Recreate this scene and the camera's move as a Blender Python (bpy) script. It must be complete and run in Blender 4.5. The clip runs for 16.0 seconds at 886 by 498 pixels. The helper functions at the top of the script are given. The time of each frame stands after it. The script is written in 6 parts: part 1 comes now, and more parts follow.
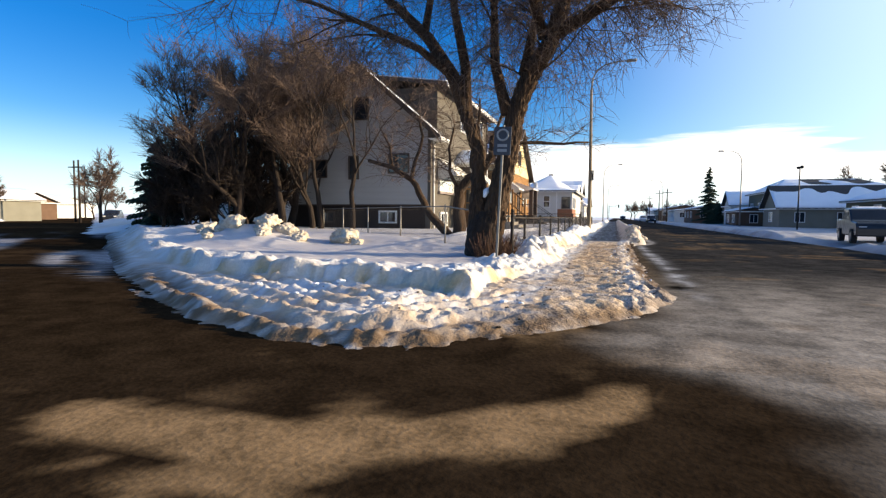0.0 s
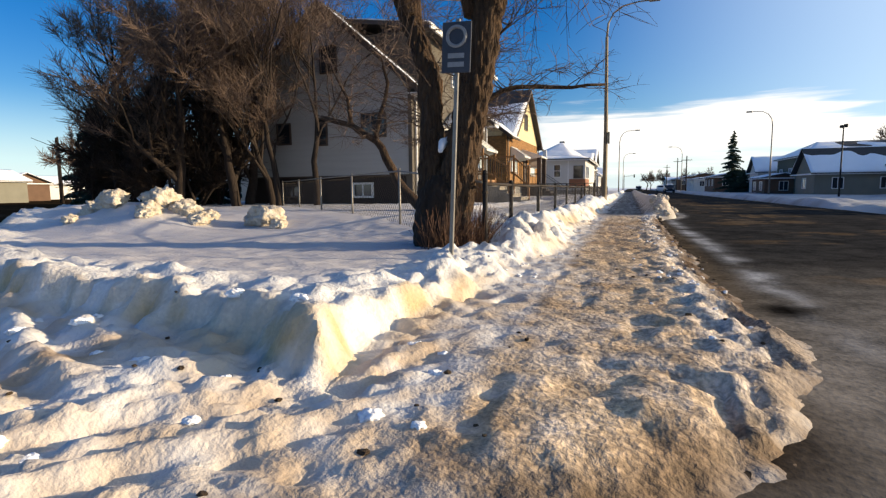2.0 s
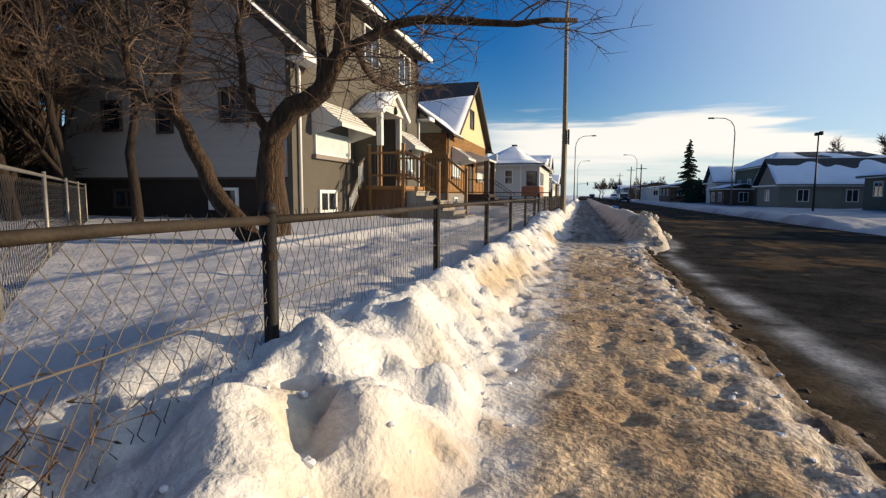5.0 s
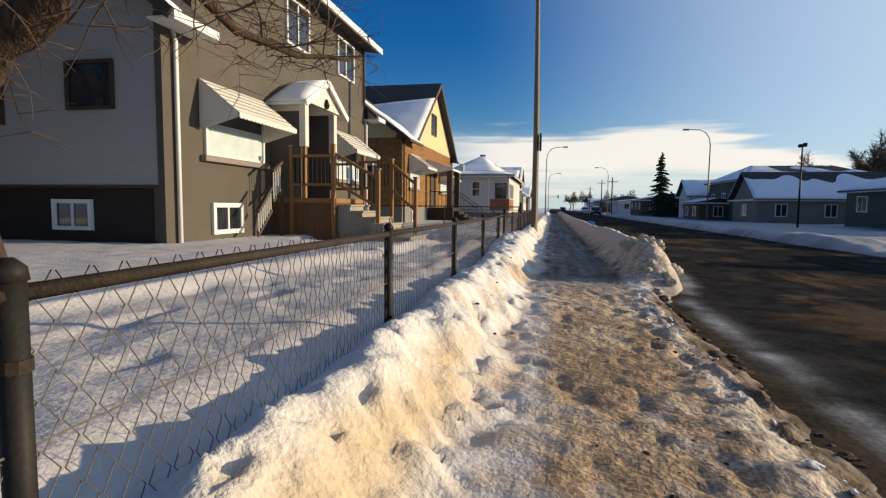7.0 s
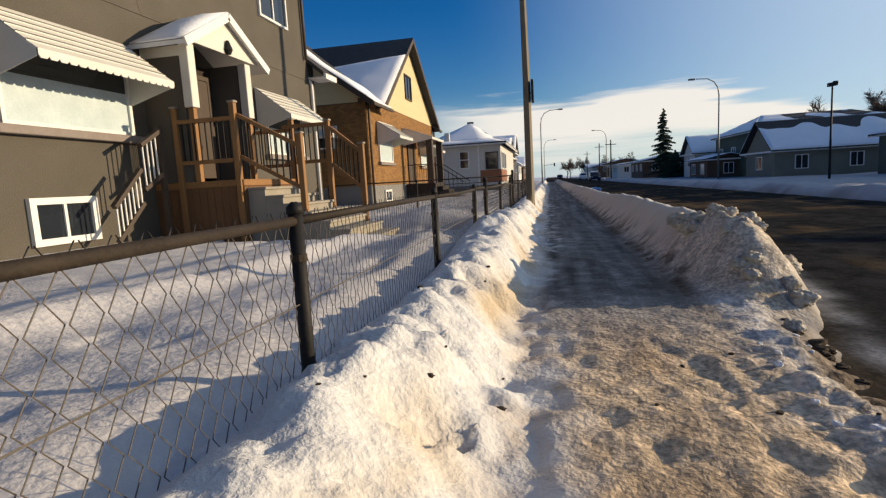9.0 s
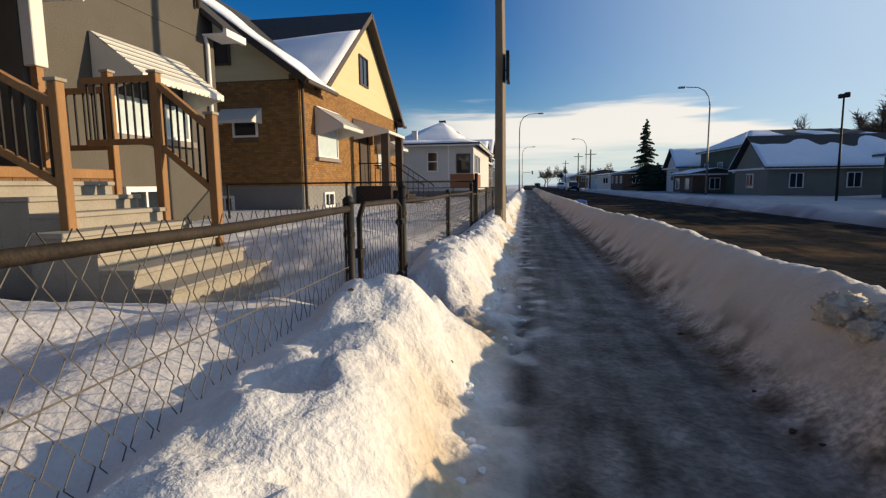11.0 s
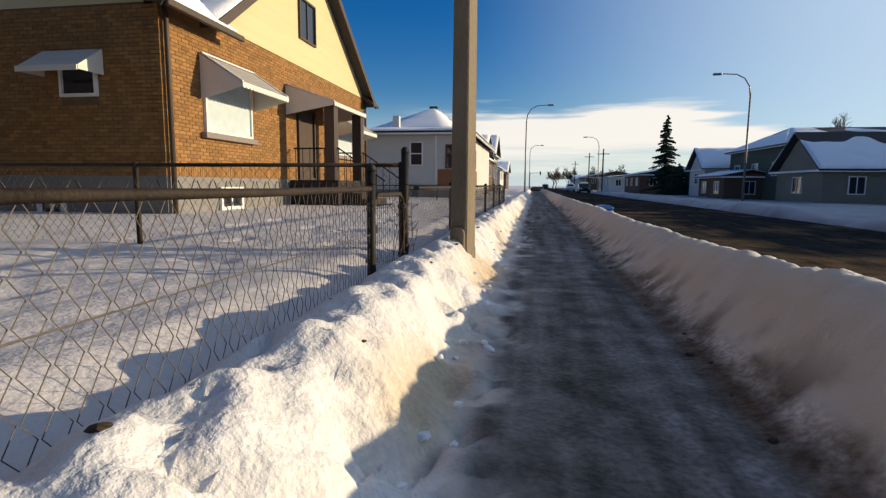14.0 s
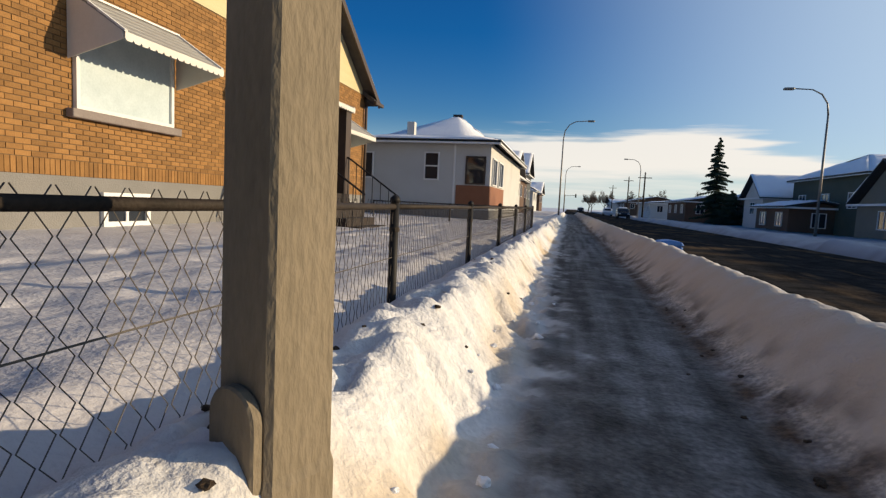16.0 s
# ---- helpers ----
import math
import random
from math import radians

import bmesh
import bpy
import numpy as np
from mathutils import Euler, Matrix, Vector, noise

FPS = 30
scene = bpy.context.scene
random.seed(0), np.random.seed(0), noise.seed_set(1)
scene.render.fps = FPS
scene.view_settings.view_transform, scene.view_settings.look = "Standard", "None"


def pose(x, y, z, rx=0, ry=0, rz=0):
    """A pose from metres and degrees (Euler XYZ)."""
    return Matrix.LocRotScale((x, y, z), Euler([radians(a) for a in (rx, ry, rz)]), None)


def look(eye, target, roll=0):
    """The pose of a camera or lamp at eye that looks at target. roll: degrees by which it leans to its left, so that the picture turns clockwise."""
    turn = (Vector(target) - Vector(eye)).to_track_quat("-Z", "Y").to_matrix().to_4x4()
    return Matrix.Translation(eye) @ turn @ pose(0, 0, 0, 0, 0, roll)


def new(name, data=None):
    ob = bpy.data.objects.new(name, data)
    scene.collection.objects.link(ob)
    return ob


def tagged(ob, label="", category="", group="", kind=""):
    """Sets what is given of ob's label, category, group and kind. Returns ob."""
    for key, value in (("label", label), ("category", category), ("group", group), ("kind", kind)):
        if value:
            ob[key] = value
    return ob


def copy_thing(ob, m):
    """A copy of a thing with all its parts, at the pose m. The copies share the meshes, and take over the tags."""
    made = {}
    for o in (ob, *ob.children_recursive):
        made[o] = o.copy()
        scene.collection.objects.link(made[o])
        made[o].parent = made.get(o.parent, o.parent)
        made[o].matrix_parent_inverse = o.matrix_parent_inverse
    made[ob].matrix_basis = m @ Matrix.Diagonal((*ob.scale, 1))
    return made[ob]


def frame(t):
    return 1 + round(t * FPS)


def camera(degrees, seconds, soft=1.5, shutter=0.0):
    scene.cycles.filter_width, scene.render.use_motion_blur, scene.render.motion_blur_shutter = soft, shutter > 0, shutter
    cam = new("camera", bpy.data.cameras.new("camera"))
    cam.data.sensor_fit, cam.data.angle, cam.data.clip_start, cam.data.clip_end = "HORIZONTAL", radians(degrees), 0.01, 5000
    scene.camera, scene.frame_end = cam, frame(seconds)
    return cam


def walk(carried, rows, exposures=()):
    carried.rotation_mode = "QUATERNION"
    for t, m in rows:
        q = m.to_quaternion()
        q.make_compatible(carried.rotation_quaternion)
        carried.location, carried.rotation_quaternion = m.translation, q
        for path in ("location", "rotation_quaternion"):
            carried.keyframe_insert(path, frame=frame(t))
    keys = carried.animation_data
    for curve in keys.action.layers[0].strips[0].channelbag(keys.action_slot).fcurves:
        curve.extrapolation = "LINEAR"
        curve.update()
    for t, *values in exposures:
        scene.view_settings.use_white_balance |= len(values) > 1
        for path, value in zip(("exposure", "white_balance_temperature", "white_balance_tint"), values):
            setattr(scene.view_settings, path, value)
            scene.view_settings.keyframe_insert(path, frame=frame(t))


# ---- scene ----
cam = camera(80.1, 16.0, soft=1.3)
METRES, EYE, TILT, LEAN, TURN = 34.0, 1.0, -3.0, 0.0, 18.0
ROWS = [
    (0.0, 0.0, 0.0, 0.0, 0.0, -0.59, -0.47),
    (0.5, 0.0087, 0.031, 0.0003, -0.02, -2.34, -1.35),
    (1.0, 0.0174, 0.0616, 0.0022, -0.26, -1.01, -1.76),
    (1.5, 0.0241, 0.0922, 0.0027, 0.75, -0.83, -1.72),
    (2.0, 0.0314, 0.1211, 0.0035, 1.39, -3.39, 0.55),
    (2.5, 0.0377, 0.1531, 0.005, 0.93, -2.89, 0.35),
    (3.0, 0.0452, 0.1842, 0.0074, 0.14, -2.53, 0.6),
    (3.5, 0.0521, 0.216, 0.0087, -0.59, -3.24, -0.11),
    (4.0, 0.0594, 0.2455, 0.0109, -1.42, -5.04, 0.72),
    (4.5, 0.0668, 0.2765, 0.0151, -2.14, -4.13, 0.24),
    (5.0, 0.0755, 0.3048, 0.0184, -3.38, -2.91, -0.14),
    (7.5, 0.1135, 0.4386, 0.028, -6.52, -1.59, -0.28),
    (8.0, 0.1221, 0.4676, 0.0283, -6.18, -2.36, -0.08),
    (8.5, 0.1314, 0.4999, 0.0301, -5.85, -2.98, 2.53),
    (9.0, 0.141, 0.5293, 0.0305, -6.62, -4.19, 3.57),
    (11.5, 0.1911, 0.6816, 0.0388, -9.61, -3.87, 0.72),
    (12.0, 0.2001, 0.7101, 0.0402, -10.28, -3.88, 1.09),
    (12.5, 0.2113, 0.7413, 0.0419, -10.83, -3.28, 0.82),
    (13.0, 0.2219, 0.7708, 0.0414, -10.4, -4.84, -0.67),
    (13.5, 0.2345, 0.8041, 0.043, -9.85, -4.58, 0.42),
    (14.0, 0.2452, 0.8326, 0.0437, -8.32, -3.95, -0.01),
    (14.5, 0.2564, 0.8626, 0.0455, -7.5, -3.81, -0.13),
    (15.0, 0.2658, 0.8921, 0.0463, -6.6, -3.33, -1.39),
    (15.5, 0.2761, 0.9232, 0.0485, -6.31, -3.57, -1.07),
    (16.0, 0.2835, 0.956, 0.0505, -4.81, -2.04, -2.47),
]
walk(cam, [(t, pose(0, 0, EYE, TILT, LEAN, TURN) @ pose(METRES * x, METRES * y, METRES * z, 90 + pitch, roll, yaw)) for t, x, y, z, yaw, pitch, roll in ROWS],
     exposures=((0.0, 0.9, 7700, 10), (1.5, 0.62, 7700, 10), (2.4, 0.42, 8000, 9), (3.2, 0.2, 8000, 9), (5.0, 0.2, 7850, 9), (8.5, 0.0, 7850, 9), (11.3, 0.06, 7850, 9), (12.5, 0.22, 7950, 9), (14.5, 0.06, 7850, 9), (16.0, 0.02, 7850, 9)))

# ---- light: low winter sun from across the street, clear sky with a bank of cloud over the horizon ----
SUN_EL, SUN_AZ = 11.2, 72.0  # degrees above the horizon, and clockwise from +y
sun_to = Vector((math.sin(radians(SUN_AZ)) * math.cos(radians(SUN_EL)), math.cos(radians(SUN_AZ)) * math.cos(radians(SUN_EL)), math.sin(radians(SUN_EL))))
sun = new("sun", bpy.data.lights.new("sun", "SUN"))
sun.data.energy, sun.data.angle, sun.data.color = 5.0, radians(0.6), (1.0, 0.86, 0.66)
sun.matrix_world = look((0, 0, 0), -sun_to)
world = bpy.data.worlds.new("world")
scene.world = world
world.use_nodes = True
wn, wl = world.node_tree.nodes, world.node_tree.links
wn.clear()
sky = wn.new("ShaderNodeTexSky")
sky.sky_type, sky.sun_disc = "NISHITA", False
sky.sun_elevation, sky.sun_rotation = radians(SUN_EL), radians(SUN_AZ)
sky.air_density, sky.dust_density, sky.ozone_density = 1.0, 0.05, 4.0


def wmath(op, a, b=None, c=None):
    n = wn.new("ShaderNodeMath")
    n.operation = op
    for i, v in enumerate((a, b, c)):
        if v is None:
            continue
        if isinstance(v, (int, float)):
            n.inputs[i].default_value = v
        else:
            wl.new(v, n.inputs[i])
    return n.outputs[0]


def wstep(v, lo, hi):
    n = wn.new("ShaderNodeMapRange")
    n.interpolation_type = "SMOOTHSTEP"
    wl.new(v, n.inputs[0])
    n.inputs[1].default_value, n.inputs[2].default_value = lo, hi
    return n.outputs[0]


coord = wn.new("ShaderNodeTexCoord")
split = wn.new("ShaderNodeSeparateXYZ")
wl.new(coord.outputs["Generated"], split.inputs[0])
stretch = wn.new("ShaderNodeMapping")
stretch.inputs["Scale"].default_value = (2.2, 2.2, 30.0)
wl.new(coord.outputs["Generated"], stretch.inputs[0])
puffs = wn.new("ShaderNodeTexNoise")
puffs.inputs["Scale"].default_value, puffs.inputs["Detail"].default_value = 1.6, 7.0
wl.new(stretch.outputs[0], puffs.inputs["Vector"])
warp = wmath("MULTIPLY", wmath("SUBTRACT", puffs.outputs["Fac"], 0.5), 0.10)
height = wmath("ADD", split.outputs["Z"], warp)
taper = wmath("MULTIPLY", wstep(split.outputs["X"], 0.16, 0.62), 0.10)
upper = wmath("SUBTRACT", 1.0, wstep(wmath("ADD", height, taper), 0.128, 0.150))
lower = wstep(wmath("ADD", split.outputs["Z"], wmath("MULTIPLY", warp, 1.2)), 0.015, 0.075)
side = wstep(wmath("ADD", split.outputs["X"], warp), -0.26, -0.08)
cover = wmath("MULTIPLY", wmath("MULTIPLY", upper, lower), wmath("MULTIPLY", side, 0.9))
cloud = wn.new("ShaderNodeMix")
cloud.data_type = "RGBA"
wl.new(cover, cloud.inputs["Factor"])
vivid = wn.new("ShaderNodeHueSaturation")
vivid.inputs["Hue"].default_value, vivid.inputs["Saturation"].default_value, vivid.inputs["Value"].default_value = 0.518, 1.32, 1.74
wl.new(sky.outputs[0], vivid.inputs["Color"])
# pale haze low down, and a bright veil towards the sun
towards = wn.new("ShaderNodeVectorMath")
towards.operation = "DOT_PRODUCT"
wl.new(coord.outputs["Generated"], towards.inputs[0])
towards.inputs[1].default_value = sun_to
low = wmath("MULTIPLY", wmath("SUBTRACT", 1.0, wstep(split.outputs["Z"], -0.02, 0.17)), 0.75)
veil = wmath("MULTIPLY", wstep(towards.outputs["Value"], 0.18, 0.95), 0.95)
haze = wn.new("ShaderNodeMix")
haze.data_type = "RGBA"
wl.new(wmath("MAXIMUM", low, veil), haze.inputs["Factor"])
wl.new(vivid.outputs[0], haze.inputs["A"])
haze.inputs["B"].default_value = (6.4, 8.8, 12.2, 1)
wl.new(haze.outputs["Result"], cloud.inputs["A"])
cloud.inputs["B"].default_value = (11.0, 11.3, 12.1, 1)
backing = wn.new("ShaderNodeBackground")
wl.new(cloud.outputs["Result"], backing.inputs["Color"])
backing.inputs["Strength"].default_value = 0.079
wout = wn.new("ShaderNodeOutputWorld")
wl.new(backing.outputs[0], wout.inputs[0])


# ---- materials ----
def surf(name, a, b, scale=4.0, rough=0.8, bump=0.2, fine=40.0, metal=0.0, stretch=(1, 1, 1), spread=0.25, attribute="", random_tint=0.0, depth=0.02, specular=0.4):
    """A material of two tones: broad blotches and fine grain, with relief from the grain."""
    m = bpy.data.materials.new(name)
    m.use_nodes = True
    n, l = m.node_tree.nodes, m.node_tree.links
    bsdf = n["Principled BSDF"]
    bsdf.inputs["Roughness"].default_value, bsdf.inputs["Metallic"].default_value = rough, metal
    bsdf.inputs["Specular IOR Level"].default_value = specular
    place = n.new("ShaderNodeTexCoord")
    mapping = n.new("ShaderNodeMapping")
    mapping.inputs["Scale"].default_value = stretch
    l.new(place.outputs["Object"], mapping.inputs[0])
    broad, grain = n.new("ShaderNodeTexNoise"), n.new("ShaderNodeTexNoise")
    broad.inputs["Scale"].default_value, broad.inputs["Detail"].default_value = scale, 4
    grain.inputs["Scale"].default_value, grain.inputs["Detail"].default_value = fine, 3
    l.new(mapping.outputs[0], broad.inputs["Vector"])
    l.new(mapping.outputs[0], grain.inputs["Vector"])
    ramp = n.new("ShaderNodeMapRange")
    ramp.inputs[1].default_value, ramp.inputs[2].default_value = 0.5 - spread, 0.5 + spread
    add = n.new("ShaderNodeMix")
    add.inputs["Factor"].default_value = 0.4
    l.new(broad.outputs["Fac"], add.inputs["A"])
    l.new(grain.outputs["Fac"], add.inputs["B"])
    l.new(add.outputs["Result"], ramp.inputs[0])
    mix = n.new("ShaderNodeMix")
    mix.data_type = "RGBA"
    l.new(ramp.outputs[0], mix.inputs["Factor"])
    mix.inputs["A"].default_value, mix.inputs["B"].default_value = (*a, 1), (*b, 1)
    colour = mix.outputs["Result"]
    if attribute:
        at = n.new("ShaderNodeAttribute")
        at.attribute_name = attribute
        times = n.new("ShaderNodeMix")
        times.data_type, times.blend_type = "RGBA", "MULTIPLY"
        times.inputs["Factor"].default_value = 1
        l.new(colour, times.inputs["A"])
        l.new(at.outputs["Color"], times.inputs["B"])
        colour = times.outputs["Result"]
    if random_tint:
        info = n.new("ShaderNodeObjectInfo")
        island = n.new("ShaderNodeNewGeometry")
        both = n.new("ShaderNodeMath")
        both.operation = "ADD"
        l.new(info.outputs["Random"], both.inputs[0])
        l.new(island.outputs["Random Per Island"], both.inputs[1])
        frac = n.new("ShaderNodeMath")
        frac.operation = "FRACT"
        l.new(both.outputs[0], frac.inputs[0])
        value = n.new("ShaderNodeMapRange")
        value.inputs[3].default_value, value.inputs[4].default_value = 1 - random_tint, 1 + random_tint
        l.new(frac.outputs[0], value.inputs[0])
        hsv = n.new("ShaderNodeHueSaturation")
        l.new(value.outputs[0], hsv.inputs["Value"])
        l.new(colour, hsv.inputs["Color"])
        colour = hsv.outputs["Color"]
    l.new(colour, bsdf.inputs["Base Color"])
    if bump:
        bm_ = n.new("ShaderNodeBump")
        bm_.inputs["Strength"].default_value, bm_.inputs["Distance"].default_value = bump, depth
        l.new(grain.outputs["Fac"], bm_.inputs["Height"])
        l.new(bm_.outputs[0], bsdf.inputs["Normal"])
    return m


def glass_pane(name, colour, rough=0.05):
    m = bpy.data.materials.new(name)
    m.use_nodes = True
    bsdf = m.node_tree.nodes["Principled BSDF"]
    bsdf.inputs["Base Color"].default_value = (*colour, 1)
    bsdf.inputs["Roughness"].default_value = rough
    bsdf.inputs["Specular IOR Level"].default_value = 0.8
    return m


M_SNOW = surf("snow_ground", (0.94, 0.94, 0.94), (1, 1, 1), 1.5, 0.75, 0.36, 28, attribute="soil", depth=0.022, specular=0.25)


def crumbly(m):
    """Adds clods, darker in their low spots, and dark crumbs to a ground material where the soil's alpha asks for them.
    """
    n, l = m.node_tree.nodes, m.node_tree.links
    bsdf = n["Principled BSDF"]
    at = next(k for k in n if k.type == "ATTRIBUTE")
    place = next(k for k in n if k.type == "TEX_COORD")
    clod, grit = n.new("ShaderNodeTexNoise"), n.new("ShaderNodeTexNoise")
    clod.inputs["Scale"].default_value, clod.inputs["Detail"].default_value, clod.inputs["Roughness"].default_value = 7.0, 7.0, 0.6
    grit.inputs["Scale"].default_value, grit.inputs["Detail"].default_value = 30.0, 6.0
    for k in (clod, grit):
        l.new(place.outputs["Object"], k.inputs["Vector"])
    lump = n.new("ShaderNodeMath")
    lump.operation = "MULTIPLY"
    l.new(clod.outputs["Fac"], lump.inputs[0])
    l.new(at.outputs["Alpha"], lump.inputs[1])
    relief_ = n.new("ShaderNodeBump")
    relief_.inputs["Strength"].default_value, relief_.inputs["Distance"].default_value = 0.8, 0.05
    l.new(lump.outputs[0], relief_.inputs["Height"])
    old = bsdf.inputs["Normal"].links[0].from_node
    l.new(relief_.outputs[0], old.inputs["Normal"])
    dark = n.new("ShaderNodeMapRange")
    dark.inputs[1].default_value, dark.inputs[2].default_value, dark.inputs[3].default_value, dark.inputs[4].default_value = 0.36, 0.62, 0.66, 1.2
    l.new(clod.outputs["Fac"], dark.inputs[0])
    fleck = n.new("ShaderNodeMapRange")
    fleck.inputs[1].default_value, fleck.inputs[2].default_value, fleck.inputs[3].default_value, fleck.inputs[4].default_value = 0.38, 0.62, 0.6, 1.32
    l.new(grit.outputs["Fac"], fleck.inputs[0])
    both = n.new("ShaderNodeMath")
    both.operation = "MULTIPLY"
    l.new(dark.outputs[0], both.inputs[0])
    l.new(fleck.outputs[0], both.inputs[1])
    some = n.new("ShaderNodeMix")
    much = n.new("ShaderNodeMapRange")
    much.inputs[1].default_value, much.inputs[2].default_value, much.inputs[4].default_value = 0.5, 0.95, 0.85
    l.new(at.outputs["Alpha"], much.inputs[0])
    l.new(much.outputs[0], some.inputs["Factor"])
    some.inputs["A"].default_value = 1.0
    l.new(both.outputs[0], some.inputs["B"])
    times = n.new("ShaderNodeMix")
    times.data_type, times.blend_type = "RGBA", "MULTIPLY"
    times.inputs["Factor"].default_value = 1.0
    l.new(bsdf.inputs["Base Color"].links[0].from_socket, times.inputs["A"])
    l.new(some.outputs["Result"], times.inputs["B"])
    l.new(times.outputs["Result"], bsdf.inputs["Base Color"])


crumbly(M_SNOW)
M_DIRT = surf("frozen_dirt", (0.03, 0.018, 0.01), (0.09, 0.058, 0.034), 3, 0.9, 0.6, 20)
M_SNOWCAP = surf("snow_cap", (0.82, 0.84, 0.88), (0.9, 0.91, 0.93), 1.5, 0.8, 0.35, 18, depth=0.05, specular=0.2)
M_SNOWDIRTY = surf("dirty_snow", (0.36, 0.26, 0.15), (0.74, 0.70, 0.63), 2.5, 0.85, 0.8, 16, depth=0.06)
M_ROAD = surf("asphalt", (0.55, 0.55, 0.55), (1.3, 1.28, 1.25), 3.0, 0.82, 0.3, 26, spread=0.13, attribute="soil", depth=0.015, specular=0.0)
M_SIDING = surf("white_siding", (0.34, 0.33, 0.315), (0.42, 0.41, 0.395), 1.0, 0.7, 0.3, 30, stretch=(0.3, 0.3, 6))
M_STUCCO = surf("taupe_stucco", (0.082, 0.072, 0.058), (0.118, 0.103, 0.086), 1.3, 0.95, 0.7, 70)
M_BROWNBAND = surf("dark_brown_boards", (0.015, 0.010, 0.008), (0.034, 0.021, 0.016), 2, 0.8, 0.3, 40)
M_TRIM = surf("white_trim", (0.68, 0.67, 0.64), (0.78, 0.77, 0.75), 2, 0.55, 0.1, 50)
M_AWN = surf("cream_metal_awning", (0.60, 0.57, 0.50), (0.70, 0.67, 0.61), 2, 0.5, 0.1, 30)
M_AWNGREY = surf("grey_awning_sheet", (0.26, 0.25, 0.235), (0.36, 0.35, 0.33), 3, 0.6, 0.2, 40)
M_AWNLINE = surf("awning_stripe", (0.06, 0.055, 0.05), (0.09, 0.08, 0.07), 4, 0.6, 0.1, 30)
M_WOOD = surf("deck_timber", (0.22, 0.105, 0.038), (0.34, 0.17, 0.065), 3, 0.7, 0.3, 40, stretch=(1, 1, 0.3))
M_DECK = surf("deck_skirt", (0.12, 0.057, 0.024), (0.18, 0.088, 0.038), 2, 0.75, 0.3, 40)
M_STEP = surf("worn_steps", (0.25, 0.22, 0.18), (0.36, 0.32, 0.265), 3, 0.85, 0.3, 40)
M_BLACK = surf("black_metal", (0.009, 0.008, 0.008), (0.028, 0.025, 0.023), 8, 0.6, 0.1, 60, specular=0.2)
M_GALV = surf("galvanised_steel", (0.17, 0.155, 0.135), (0.30, 0.28, 0.25), 9, 0.5, 0.15, 60, metal=0.5)
M_WIRE = surf("fence_wire", (0.04, 0.033, 0.027), (0.11, 0.092, 0.075), 20, 0.6, 0.0, 60)
M_RAIL = surf("weathered_rail", (0.015, 0.011, 0.008), (0.05, 0.036, 0.026), 9, 0.7, 0.2, 60, specular=0.2)
M_BRICK = surf("tan_brick", (0.21, 0.10, 0.034), (0.33, 0.17, 0.058), 6, 0.9, 0.5, 60, random_tint=0.22)
M_MORTAR = surf("mortar", (0.11, 0.07, 0.04), (0.17, 0.11, 0.065), 5, 0.95, 0.4, 60)
M_PLINTH = surf("grey_parging", (0.17, 0.165, 0.155), (0.24, 0.23, 0.22), 1.5, 0.95, 0.5, 50)
M_CREAM = surf("cream_siding", (0.56, 0.45, 0.25), (0.66, 0.54, 0.32), 1, 0.75, 0.2, 40, stretch=(0.3, 0.3, 6))
M_DARKTRIM = surf("dark_brown_trim", (0.045, 0.03, 0.022), (0.075, 0.05, 0.036), 4, 0.6, 0.1, 40)
M_SHINGLE = surf("dark_shingles", (0.035, 0.033, 0.034), (0.07, 0.066, 0.065), 6, 0.9, 0.5, 50)
M_SILL = surf("stone_sill", (0.20, 0.165, 0.15), (0.27, 0.23, 0.21), 5, 0.85, 0.3, 40)
M_GLASS = glass_pane("window_glass", (0.02, 0.025, 0.032))
M_BLIND = surf("window_blind", (0.38, 0.47, 0.50), (0.56, 0.65, 0.68), 3, 0.6, 0.0, 30)
M_BARK = surf("grey_brown_bark", (0.008, 0.005, 0.0035), (0.105, 0.06, 0.033), 18, 0.95, 1.0, 46, stretch=(1, 1, 0.16), depth=0.05, spread=0.2)
M_BARKDARK = surf("dark_bark", (0.009, 0.006, 0.0045), (0.036, 0.023, 0.016), 6, 0.95, 0.8, 20, stretch=(1, 1, 0.3), depth=0.04)
M_TWIG = surf("brown_twigs", (0.066, 0.043, 0.032), (0.155, 0.103, 0.075), 3, 0.9, 0.0, 20)
M_SHOOT = surf("reddish_brown_shoots", (0.05, 0.026, 0.016), (0.13, 0.065, 0.038), 3, 0.9, 0.0, 20)
M_FIR = surf("fir_needles", (0.012, 0.028, 0.016), (0.035, 0.06, 0.032), 3, 0.9, 0.0, 20)
M_POLE = surf("concrete_pole", (0.15, 0.12, 0.08), (0.27, 0.215, 0.148), 3, 0.85, 0.4, 50, stretch=(1, 1, 0.4))
M_FARWHITE = surf("far_pale_siding", (0.50, 0.49, 0.46), (0.60, 0.59, 0.56), 1, 0.8, 0.1, 20)
M_FARCREAM = surf("far_beige_siding", (0.15, 0.145, 0.115), (0.21, 0.20, 0.16), 1, 0.8, 0.1, 20)
M_FARGREEN = surf("far_grey_green_siding", (0.05, 0.06, 0.042), (0.08, 0.092, 0.068), 1, 0.8, 0.1, 20)
M_FARBROWN = surf("far_red_brown_wall", (0.09, 0.05, 0.032), (0.14, 0.08, 0.05), 1, 0.85, 0.1, 20)
M_FARGREY = surf("far_blue_grey_wall", (0.055, 0.06, 0.058), (0.085, 0.09, 0.086), 1, 0.85, 0.1, 20)
M_PAINTDARK = surf("dark_car_paint", (0.015, 0.018, 0.022), (0.03, 0.034, 0.04), 2, 0.25, 0.0, 20)
